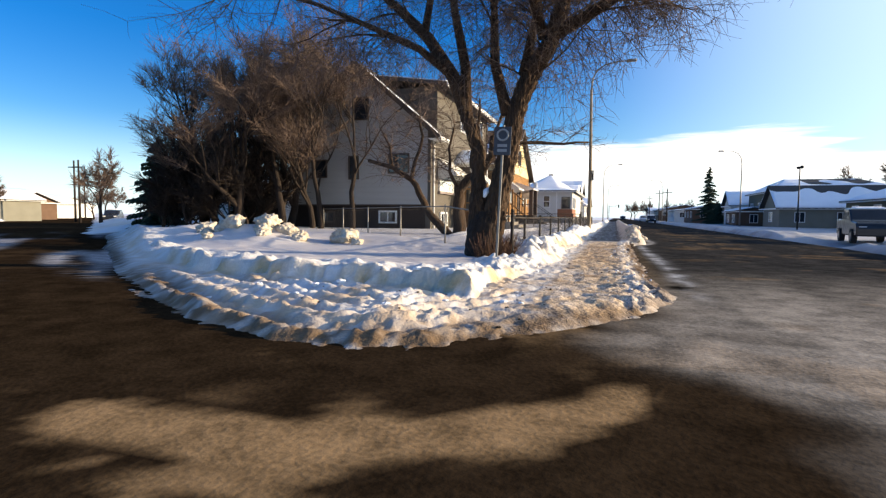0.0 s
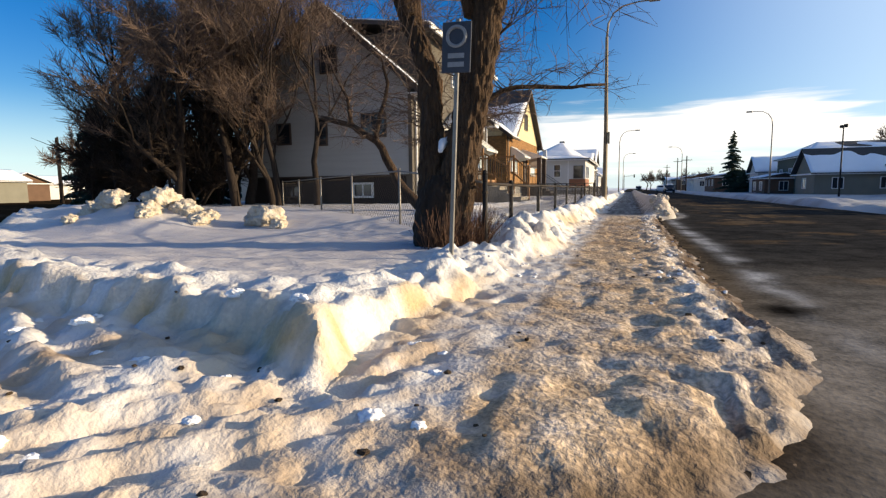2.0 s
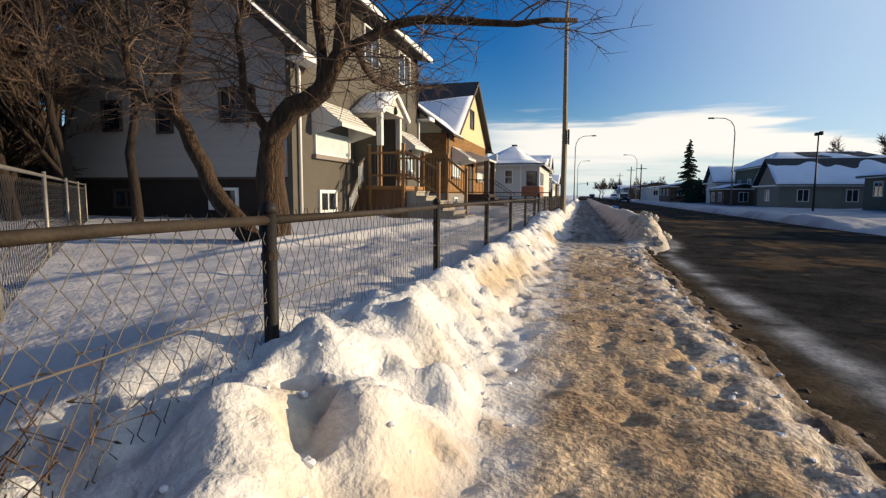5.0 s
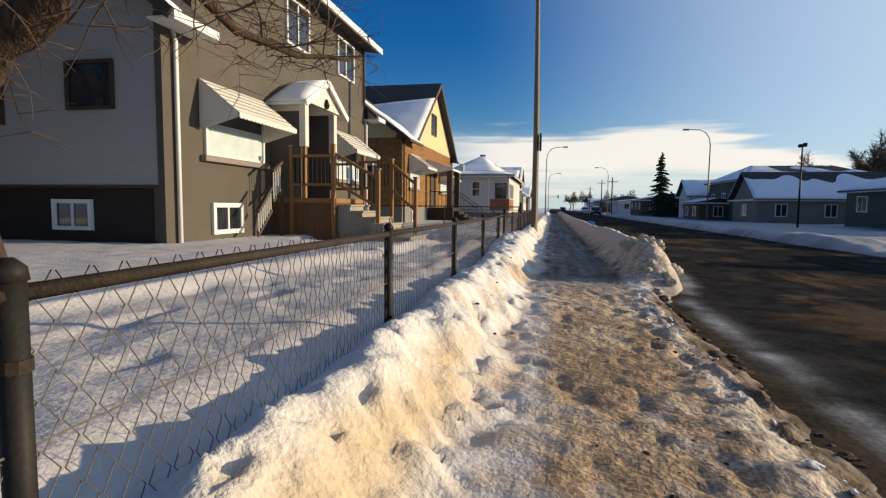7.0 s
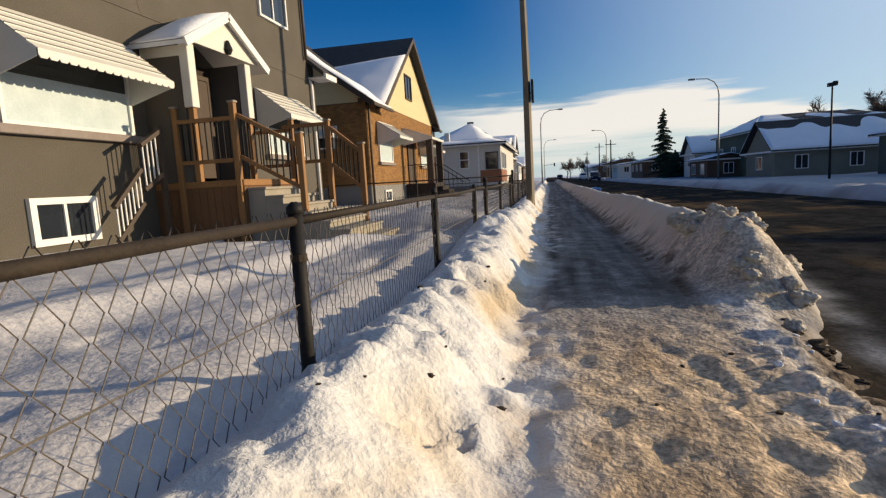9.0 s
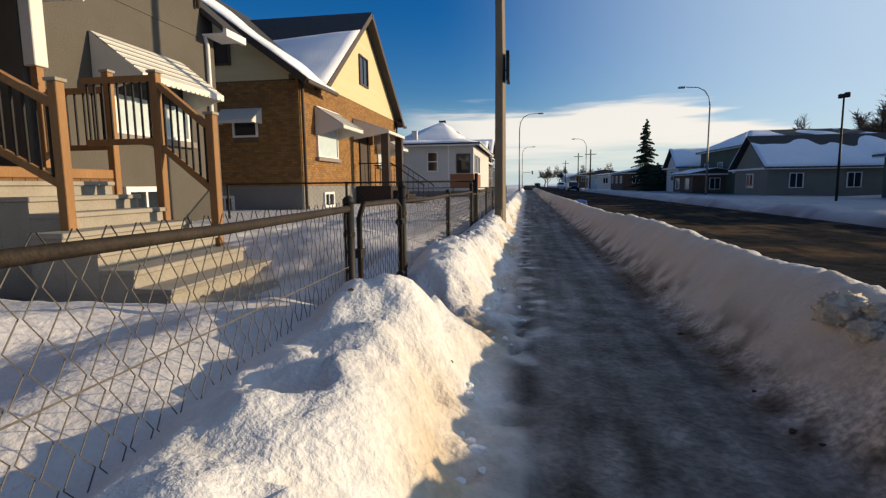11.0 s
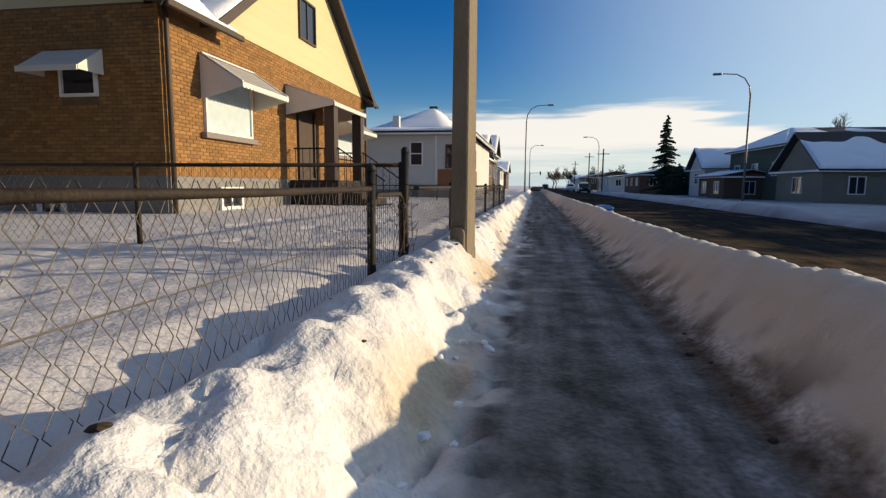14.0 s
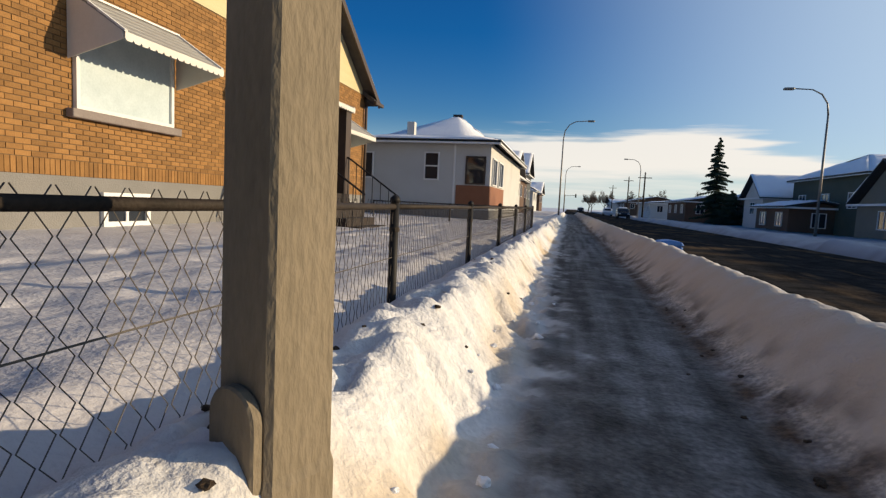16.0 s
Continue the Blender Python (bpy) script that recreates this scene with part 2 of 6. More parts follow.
M_PAINTWHITE = surf("white_car_paint", (0.62, 0.64, 0.66), (0.7, 0.71, 0.72), 2, 0.3, 0.0, 20)
M_TYRE = surf("tyre_rubber", (0.012, 0.012, 0.012), (0.025, 0.024, 0.023), 8, 0.85, 0.2, 40)
M_RED = surf("red_brown_panel", (0.22, 0.085, 0.04), (0.30, 0.12, 0.06), 3, 0.7, 0.1, 30)
M_SIGN = surf("sign_back", (0.03, 0.035, 0.05), (0.05, 0.055, 0.07), 4, 0.5, 0.0, 30)
M_SIGNWHITE = surf("sign_white", (0.2, 0.21, 0.22), (0.3, 0.31, 0.32), 4, 0.5, 0.0, 30)
M_BLUE = surf("blue_plastic", (0.03, 0.14, 0.42), (0.05, 0.2, 0.55), 4, 0.45, 0.0, 30)


# ---- mesh helpers ----
class Shape:
    """Gathers boxes, tubes and faces into one mesh."""

    def __init__(self):
        self.v, self.f = [], []

    def add(self, verts, faces):
        k = len(self.v)
        self.v += [tuple(p) for p in verts]
        self.f += [tuple(i + k for i in fc) for fc in faces]
        return self

    def box(self, x0, x1, y0, y1, z0, z1, m=None):
        c = [Vector((x, y, z)) for z in (z0, z1) for y in (y0, y1) for x in (x0, x1)]
        if m is not None:
            c = [m @ p for p in c]
        return self.add(c, [(0, 2, 3, 1), (4, 5, 7, 6), (0, 1, 5, 4), (2, 6, 7, 3), (0, 4, 6, 2), (1, 3, 7, 5)])

    def bar(self, a, b, w, h):
        """A square bar from a to b."""
        a, b = Vector(a), Vector(b)
        d = (b - a).normalized()
        s = d.cross(Vector((0, 0, 1)))
        s = s.normalized() if s.length > 1e-4 else Vector((1, 0, 0))
        u = s.cross(d).normalized()
        c = [p + s * i * w / 2 + u * j * h / 2 for p in (a, b) for i, j in ((-1, -1), (1, -1), (1, 1), (-1, 1))]
        return self.add(c, [(3, 2, 1, 0), (4, 5, 6, 7), (0, 1, 5, 4), (1, 2, 6, 5), (2, 3, 7, 6), (3, 0, 4, 7)])

    def tube(self, pts, radii, sides=8, caps=True):
        pts = [Vector(p) for p in pts]
        rings, ref = [], Vector((0.31, 0.17, 0.93))
        for i, p in enumerate(pts):
            d = (pts[min(i + 1, len(pts) - 1)] - pts[max(i - 1, 0)]).normalized()
            s = d.cross(ref)
            s = s.normalized() if s.length > 1e-3 else d.cross(Vector((1, 0, 0))).normalized()
            u = d.cross(s)
            r = radii[i] if isinstance(radii, (list, tuple)) else radii
            rings.append([p + (s * math.cos(2 * math.pi * k / sides) + u * math.sin(2 * math.pi * k / sides)) * r for k in range(sides)])
        v = [p for ring in rings for p in ring]
        f = [(i * sides + k, i * sides + (k + 1) % sides, (i + 1) * sides + (k + 1) % sides, (i + 1) * sides + k)
             for i in range(len(pts) - 1) for k in range(sides)]
        if caps:
            f += [tuple(range(sides))[::-1], tuple((len(pts) - 1) * sides + k for k in range(sides))]
        return self.add(v, f)

    def slab(self, outline, axis, a, b):
        """A polygon in the plane across axis, given by its other two coordinates, pulled from a to b."""
        def at(p, q):
            return {"x": (q, p[0], p[1]), "y": (p[0], q, p[1]), "z": (p[0], p[1], q)}[axis]
        n = len(outline)
        v = [at(p, a) for p in outline] + [at(p, b) for p in outline]
        return self.add(v, [tuple(range(n))[::-1], tuple(range(n, 2 * n))] + [(i, (i + 1) % n, (i + 1) % n + n, i + n) for i in range(n)])

    def mesh(self, name, material, smooth=False, bevel=0.0):
        me = bpy.data.meshes.new(name)
        me.from_pydata(self.v, [], self.f)
        b = bmesh.new()
        b.from_mesh(me)
        bmesh.ops.recalc_face_normals(b, faces=b.faces)
        if bevel:
            bmesh.ops.bevel(b, geom=b.edges[:], offset=bevel, segments=1, affect="EDGES", clamp_overlap=True)
        b.to_mesh(me)
        b.free()
        me.materials.append(material)
        if smooth:
            me.polygons.foreach_set("use_smooth", [True] * len(me.polygons))
        return me


def part(name, shape, material, parent=None, label="", smooth=False, bevel=0.0):
    ob = new(name, shape.mesh(name, material, smooth, bevel))
    if parent is not None:
        ob.parent = parent
    if label:
        ob["label"] = label
    return ob


def thing(name, label, category, group="", at=(0, 0, 0), kind=""):
    ob = new(name)
    ob.empty_display_size = 0.2
    ob.location = at
    return tagged(ob, label, category, group, kind)


# ---- ground: road, snow-covered verge with trodden path, banks ----
def vnoise(x, y, seed=0):
    """Smooth value noise on arrays."""
    xi, yi = np.floor(x).astype(np.int64), np.floor(y).astype(np.int64)
    fx, fy = x - xi, y - yi
    fx, fy = fx * fx * (3 - 2 * fx), fy * fy * (3 - 2 * fy)

    def h(i, j):
        n = (i * 374761393 + j * 668265263 + seed * 974711) & 0x7FFFFFFF
        n = ((n ^ (n >> 13)) * 1274126177) & 0x7FFFFFFF
        return ((n ^ (n >> 16)) & 0xFFFF) / 65535.0
    return (h(xi, yi) * (1 - fx) + h(xi + 1, yi) * fx) * (1 - fy) + (h(xi, yi + 1) * (1 - fx) + h(xi + 1, yi + 1) * fx) * fy


def fbm(x, y, seed=0, octaves=4):
    total, amp, norm = 0, 1.0, 0
    for o in range(octaves):
        total, norm = total + amp * vnoise(x * 2 ** o + 17.3 * o, y * 2 ** o - 9.1 * o, seed + o), norm + amp
        amp *= 0.5
    return total / norm - 0.5


def step(v, lo, hi):
    t = np.clip((v - lo) / (hi - lo), 0, 1)
    return t * t * (3 - 2 * t)


def inside_distance(x, y, poly):
    """Signed distance to a closed polygon, positive inside."""
    best, odd = np.full(x.shape, 1e9), np.zeros(x.shape, bool)
    for (ax, ay), (bx, by) in zip(poly, poly[1:] + poly[:1]):
        dx, dy = bx - ax, by - ay
        t = np.clip(((x - ax) * dx + (y - ay) * dy) / (dx * dx + dy * dy), 0, 1)
        best = np.minimum(best, np.hypot(x - ax - t * dx, y - ay - t * dy))
        if dy:
            odd ^= ((ay > y) != (by > y)) & (x < dx * (y - ay) / dy + ax)
    return np.where(odd, best, -best)


ROAD_Z = -0.14
# edge of the snow along the junction and the street, then the edge of the level lot behind it
ROAD_EDGE = [(-120, 97), (-8.5, 6.98), (-6.1, 5.2), (-4.4, 4.25), (-2.95, 3.75), (-2.0, 3.75), (-1.3, 4.15), (-0.67, 4.95), (-0.18, 5.65),
             (0.45, 6.4), (0.88, 7.5), (0.88, 9.0), (0.80, 10.5), (0.73, 13), (0.70, 18), (0.75, 21.5), (0.98, 23.0), (1.25, 24.2), (1.25, 140), (-120, 140)]
LOT_EDGE = [(-120, 99.5), (-11.2, 10.3), (-7.1, 7.7), (-5.6, 7.4), (-4.2, 7.2), (-3.0, 6.95), (-2.3, 6.75), (-1.7, 6.45), (-1.75, 8.0), (-1.75, 10.5),
            (-1.55, 12.5), (-1.42, 22), (-1.26, 24), (-1.22, 140), (-120, 140)]


def relief(x, y):
    """Height of the snow and its colour: dirt, and shade painted on yard and cliff."""
    wob = fbm(x * 1.1, y * 1.1, 3) * 0.5
    d_road = inside_distance(x, y, ROAD_EDGE) + wob * step(y, 30, 8) * 0.3 + wob * 0.25
    d_lot = inside_distance(x, y, LOT_EDGE) + fbm(x * 2.3, y * 2.3, 5) * (0.35 - 0.2 * step(y, 21.5, 24.0))
    late = step(y, 21.5, 24.0)
    base = ROAD_Z - 0.025 + 0.165 * step(d_road, -0.05, 0.55 + 0.75 * (1 - step(y, 6.5, 9.0)) * (1 - step(x, -1.4, -0.4)))
    lot_top = 0.15 + 0.09 * (1 - step(y, 7.5, 9.5)) + 0.04 * step(y, 12, 14) + 0.16 * step(y + 0.25 * x, 10.2, 12.6) + 0.05 * step(-x, 3, 9)
    sheer = 1 - step(y, 7.8, 9.4)
    width = 0.42 - 0.26 * late - 0.34 * sheer
    slope = step(y, 12.5, 14.0)
    z = base + lot_top * step(d_lot, -width + 0.12 * slope, 0.12 - 0.04 * sheer + 0.26 * slope)
    # soft crest of the bank along the path
    z += (0.10 * np.exp(-((d_lot - 0.12 - 0.26 * slope) / 0.28) ** 2)) * step(y, 7.6, 8.8) * (0.6 + 1.4 * fbm(x * 0.9, y * 0.5, 8))
    # hollow along the fence behind the crest
    z -= 0.10 * step(y, 14.4, 15.2) * step(-x, 1.86 + 0.10 * fbm(y * 1.3, y * 0 + 4.4, 15), 2.14) * (1 - 0.9 * step(-x, 2.15, 2.6))
    # drifted ridge across the yard and old tracks beside it
    line = 4.35 - 0.16 * (y - 20) + 0.25 * fbm(y * 0.8, y * 0 + 7.7, 16)
    z += 0.13 * np.exp(-((-x - line) / 0.22) ** 2) * step(y, 15.5, 17) * (1 - step(y, 25, 26.2))
    z -= 0.035 * step(vnoise(x * 2.6, y * 1.9, 17), 0.7, 0.9) * step(-x, 2.4, 2.8) * (1 - step(-x, 5.6, 6.4)) * step(y, 14, 15.5)
    # ridge thrown up between path and road
    ridge_h = (0.57 - 0.10 * step(y, 31, 38)) * step(y, 22.7, 24.2) * (1 + 0.35 * (1 - step(y, 24.5, 27)) * fbm(y * 0.9, y * 0 + 3.1, 12) + 0.14 * fbm(y * 1.6, y * 0 + 5.2, 13))
    crest = 0.86 + 0.06 * fbm(y * 0.5, y * 0 + 1.7, 14)
    up = step(x, 0.12 - 0.06 * late, crest)
    down = 1 - step(x, crest + 0.02, crest + 0.62)
    z += ridge_h * np.minimum(up ** 1.15, down)
    # dug-out gateway to the steps
    gate = np.exp(-((y - 26.85) / 0.55) ** 4) * step(x, -5.2, -4.4) * (1 - step(x, -1.25, -1.0))
    dug = np.exp(-((y - 27.75) / 1.25) ** 4) * step(x, -7.2, -6.6) * (1 - step(x, -2.85, -2.4))
    gate = np.maximum(gate, dug)
    z = z * (1 - gate) + (0.05 + 0.16 * np.maximum(fbm(x * 2.2, y * 2.2, 49), -0.1)) * gate
    z += 0.25 * np.exp(-1.2 * np.sqrt(((x + 1.95) / 0.85) ** 2 + ((y - 25.65) / 0.8) ** 2 + 0.02)) * (1 + 0.5 * fbm(x * 4, y * 4, 48)) + 0.13 * np.exp(-((x + 2.0) / 0.5) ** 2 - ((y - 28.5) / 0.8) ** 2) + 0.2 * np.exp(-((x + 2.4) / 0.55) ** 2 - ((y - 12.5) / 0.85) ** 2) + 0.14 * np.exp(-((x + 2.35) / 0.5) ** 2 - ((y - 24.7) / 0.7) ** 2)
    z += 0.22 * np.exp(-((x + 3.6) / 0.8) ** 2 - ((y - 30.0) / 0.8) ** 2)
    # tumbled lumps where the bank begins by the corner post
    for mx, my, mr, mh in ((-1.75, 12.0, 0.16, 0.13), (-1.5, 12.35, 0.13, 0.12), (-1.8, 12.75, 0.18, 0.14), (-1.45, 11.6, 0.14, 0.10), (-1.35, 12.95, 0.12, 0.09), (-1.7, 11.3, 0.15, 0.11), (-1.6, 13.4, 0.14, 0.09)):
        z += mh * np.exp(-(((x - mx) ** 2 + (y - my) ** 2) / mr ** 2) ** 1.6)
    # ploughed heaps at the corner of the lot
    z += 0.45 * np.exp(-((x + 9.6) / 1.4) ** 2 - ((y - 12.3) / 1.0) ** 2) * (1 + 1.2 * fbm(x * 2, y * 2, 31))
    z += 0.3 * np.exp(-((x + 13.0) / 2.5) ** 2 - ((y - 13.5) / 1.2) ** 2) * (1 + 1.5 * fbm(x * 1.5, y * 1.5, 33))
    # lumps: strong on the banks, trampled on the path, gentle on the yard
    trod = (1 - step(d_lot, -0.3, 0.0)) * step(d_road, 0.0, 0.25)
    trod = trod * (1 - 0.88 * step(ridge_h * np.minimum(up, down), 0.05, 0.2) * step(y, 24.6, 26.2))
    bank = step(d_lot, -0.5, -0.1) * (1 - step(d_lot, 0.35, 0.9))
    rough = np.exp(-((x - 0.5) / 0.38) ** 2) * (1 - late)
    z += bank * (0.16 * fbm(x * 3.2, y * 3.2, 21) + 0.07 * fbm(x * 8, y * 8, 22)) * (0.58 + 1.0 * (1 - step(y, 12.0, 15.0)) + 0.25 * late)
    z += trod * (0.02 + 0.075 * rough) * (1 - 0.75 * late) * (fbm(x * 4.5, y * 3.5, 23) + 0.7 * fbm(x * 12, y * 9, 29, 2)) * 1.6
    z += step(d_lot, 0, 0.5) * (0.04 * fbm(x * 2.4, y * 2.4, 24) + 0.03 * fbm(x * 6, y * 6, 27, 3) + 0.03 * sheer * fbm(x * 10, y * 10, 35, 2))
    z += ridge_h * np.minimum(up, down) * (0.05 * fbm(x * 1.6, y * 1.6, 25, 2) + 0.10 * step(np.minimum(up, down), 0.75, 1.0) * fbm(x * 9, y * 9, 34, 2) + 0.30 * fbm(x * 7, y * 7, 26) * (1 - step(y, 24, 27)))
    front = step(d_lot, -0.4, -0.1) * (1 - step(d_lot, 0.55, 0.9)) * step(y, 7.0, 8.5)
    z += (trod * (1 - 0.7 * late) + 0.8 * bank) * 0.03 * fbm(x * 13, y * 13, 28, 3)
    z += front * (0.07 * fbm(x * 5, y * 5, 44, 2) + 0.075 * fbm(x * 9, y * 9, 45, 2) - 0.07 * step(vnoise(x * 8, y * 7, 46), 0.74, 0.9) * step(fbm(x * 0.9, y * 0.9, 47), -0.12, 0.12))
    # tyre ruts round the corner
    corner = (1 - step(y, 6.6, 8.2)) * (1 - step(x, -1.7, -0.8)) * step(d_road, 0.15, 0.5) * (1 - step(d_lot, -0.35, -0.1))
    z += corner * (0.035 * np.sin(d_road * 15 + 2.5 * fbm(x * 0.7, y * 0.7, 41)) + 0.11 * fbm(d_road * 9.0, (x - y) * 0.4, 42, 3) + 0.03 * fbm(x * 6, y * 6, 43, 2) + 0.08 * fbm(x * 14, y * 14, 39, 2) + 0.06 * np.abs(fbm(x * 9, y * 9, 40, 3)))
    # footprints
    prints = np.maximum(step(vnoise(x * 5.3, y * 3.0, 51), 0.74, 0.86), step(vnoise(x * 6.1 + 3, y * 3.6, 53), 0.77, 0.88))
    z -= 0.045 * prints * trod * (1 - late) * (0.35 + 0.65 * step(x, -0.5, 0.3))
    pits = step(vnoise(x * 6.5, y * 5.0, 52), 0.79, 0.92) * np.maximum(bank, step(d_lot, 0, 0.2) * (1 - step(-x, 1.9, 2.1)) * step(y, 6, 8))
    holes = step(vnoise(x * 11, y * 9, 55), 0.80, 0.92) * np.maximum(bank, step(d_lot, 0, 0.2) * (1 - step(-x, 1.9, 2.1)) * step(y, 6, 8)) * step(fbm(x * 1.1, y * 1.1, 56), -0.1, 0.12)
    z -= 0.04 * holes
    z -= 0.05 * pits + 0.05 * step(vnoise(x * 3.1, y * 2.3, 54), 0.80, 0.92) * bank
    # deep holes where someone stepped through the bank
    for hx, hy in ((-1.83, 8.24), (-1.60, 8.34), (-1.47, 8.52), (-1.19, 8.5)):
        z -= 0.13 * np.exp(-(((x - hx) / 0.09) ** 2 + ((y - hy) / 0.13) ** 2) ** 2)
    z -= 0.16 * (1 - step(d_road, -0.14, 0.05))
    # colours: clean snow, tan trodden snow, grey packed ice, brown slush at the kerb
    n1, n2 = fbm(x * 1.6, y * 0.8, 61), fbm(x * 6, y * 6, 62)
    snow = np.array((0.72, 0.708, 0.70))
    shade = np.clip(0.5 + 2.2 * fbm(x * 2.4, y * 1.5, 67, 3), 0, 1)[..., None]
    tan = np.array((0.42, 0.28, 0.165)) * (1 - shade) + np.array((0.67, 0.50, 0.34)) * shade
    ice = np.array((0.060, 0.051, 0.043))
    mud = np.array((0.105, 0.06, 0.03))
    tan_w = trod * (1 - late) * np.clip(0.98 + 0.12 * step(y, 8, 11) + 0.9 * n1 + 0.9 * n2, 0, 1) * step(y, 4.6, 6.2) * step(x + 0.25 * n2, -1.2, -0.78)
    tan_w = np.maximum(tan_w, trod * (1 - late) * np.clip(0.42 - 0.05 * (1 - step(x, -1.6, -0.9)) + 1.4 * n1 + 1.3 * n2, 0, 0.85))
    tan_w = np.maximum(tan_w, 0.75 * prints * trod * (1 - late) * step(x, -1.2, -0.7))
    tan_w *= 1 - 0.65 * step(x, -0.02, 0.38) * np.clip(0.75 + 2 * n2, 0, 1)
    tread = fbm(x * 9, y * 0.45, 64)
    ice_w = trod * late * (1 - step(x, 0.05, 0.3)) * np.clip(0.88 + 0.2 * n1 + 0.35 * n2 + 0.45 * tread, 0.2, 1) * (0.25 + 0.75 * step(x + 0.9 * n2 + 0.3 * n1, -1.3, -0.9))
    mud_w = np.exp(-((d_road - 0.17) / 0.22) ** 4) * np.clip(1.0 + 1.2 * n2, 0, 1) * step(y, 7, 9) * (1 - 0.8 * late) + np.exp(-((x - 0.17) / 0.1) ** 2) * late * np.clip(1.0 + 2 * n2 + n1, 0, 1)
    wide = 1 - step(x, -1.4, -0.4)
    rim = (1 - step(d_road + 0.5 * n1, 0.24 + 0.3 * wide, 0.5 + 0.65 * wide)) * (1 - step(y, 7, 9)) * np.clip(0.85 + 1.2 * n2, 0, 1)
    mud_w = np.maximum(mud_w, 0.85 * np.exp(-((x - 0.27) / 0.17) ** 2) * late * np.clip(0.3 + 4.5 * fbm(x * 7, y * 5, 66, 3), 0, 1))
    kerb = (1 - step(d_road, 0.02, 0.12)) * step(d_road, -0.2, -0.1) * step(y, 8, 10) * (1 - 0.7 * late)
    stain_shade = np.exp(-((d_lot + 0.12 - 0.15 * slope) / 0.2) ** 2) * np.clip(0.3 + 2.6 * fbm(x * 2, y * 1.2, 63), 0, 0.78) * step(d_road, 0.2, 0.6)
    stain_shade = np.maximum(stain_shade, 0.5 * pits * step(fbm(x * 1.3, y * 1.3, 65), -0.05, 0.1))
    # cut face of the lot: brown stains, made stronger to darken it as shade
    stain_shade = np.maximum(stain_shade, sheer * np.exp(-((d_lot + 0.02) / 0.13) ** 2) * np.clip(0.6 + 3.5 * fbm(x * 3.5, y * 3.5, 69), 0, 1.0))
    # yard snow greyer than the rest: its shade is put into the colour
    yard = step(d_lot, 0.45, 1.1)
    face = step(ridge_h * np.minimum(up, down), 0.0, 0.12) * (1 - step(x, crest - 0.10, crest + 0.04)) * np.clip(0.85 + 0.4 * n1 + 0.5 * n2, 0.1, 1)
    face = np.maximum(face, np.exp(-((y - 24.3) / 1.2) ** 2 - ((x - 0.8) / 0.5) ** 2) * 0.95)
    col = np.ones(x.shape + (3,)) * snow
    for w, c in ((yard, (0.60, 0.575, 0.58)), (stain_shade, (0.56, 0.40, 0.22)), (tan_w, tan), (ice_w, ice), (face, (0.66, 0.525, 0.39)), (gate * np.clip(0.35 + 2.6 * fbm(x * 1.5, y * 1.5, 68, 3), 0, 0.9), (0.16, 0.125, 0.09)), (rim, (0.165, 0.105, 0.06)), (mud_w, mud), (kerb, (0.03, 0.02, 0.013))):
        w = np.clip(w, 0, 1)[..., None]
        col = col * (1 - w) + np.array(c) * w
    crumb = np.clip(0.95 * trod * (1 - 0.1 * late) * (0.3 + 0.7 * step(x + 0.5 * n1 + 0.4 * n2, -1.3, -0.6)) + 0.6 * bank * (1 - 0.85 * trod) + 0.32 * step(ridge_h * np.minimum(up, down), 0.02, 0.15), 0.1, 1)
    return z, np.concatenate((col, crumb[..., None]), -1)


def sheet(name, xs, ys, height_of, material):
    """A mesh over a grid with height and soil colour."""
    gx, gy = np.meshgrid(xs, ys)
    z, col = height_of(gx, gy)
    nx, ny = len(xs), len(ys)
    me = bpy.data.meshes.new(name)
    me.vertices.add(nx * ny)
    me.vertices.foreach_set("co", np.stack((gx, gy, z), -1).ravel().astype(np.float32))
    idx = np.arange(nx * ny).reshape(ny, nx)
    quads = np.stack((idx[:-1, :-1], idx[:-1, 1:], idx[1:, 1:], idx[1:, :-1]), -1).reshape(-1, 4)
    me.loops.add(quads.size)
    me.loops.foreach_set("vertex_index", quads.ravel().astype(np.int32))
    me.polygons.add(len(quads))
    me.polygons.foreach_set("loop_start", np.arange(0, quads.size, 4, dtype=np.int32))
    me.update(calc_edges=True)
    at = me.attributes.new("soil", "FLOAT_COLOR", "POINT")
    if col.shape[-1] == 3:
        col = np.concatenate((col, np.full(col.shape[:2] + (1,), 0.3)), -1)
    at.data.foreach_set("color", col.ravel().astype(np.float32))
    me.polygons.foreach_set("use_smooth", [True] * len(quads))
    me.materials.append(material)
    return new(name, me)


xs = np.concatenate((-120 + np.arange(0, 95, 5.0), np.arange(-25, -14, 0.5), np.arange(-14, -9, 0.25), np.arange(-9, -5.6, 0.12), np.arange(-5.6, -2.7, 0.05), np.arange(-2.7, 2.05, 0.036)))
ys = np.concatenate((np.arange(2.6, 46, 0.042), 46 + np.cumsum(np.linspace(0.1, 2.6, 62))))
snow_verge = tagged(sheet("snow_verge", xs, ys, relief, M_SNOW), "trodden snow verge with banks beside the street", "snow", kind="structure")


def ground_height(x, y):
    return float(relief(np.array([[float(x)]]), np.array([[float(y)]]))[0][0, 0])


def far_snow(x, y):
    z = -0.34 + 0 * x
    return z, np.ones(x.shape + (3,)) * np.array((0.8, 0.81, 0.84))


far = sheet("ground", np.linspace(-2500, 2500, 60), np.linspace(-2500, 2500, 60), far_snow, M_SNOW)
tagged(far, "wide snow-covered ground reaching the horizon", "ground", kind="structure")


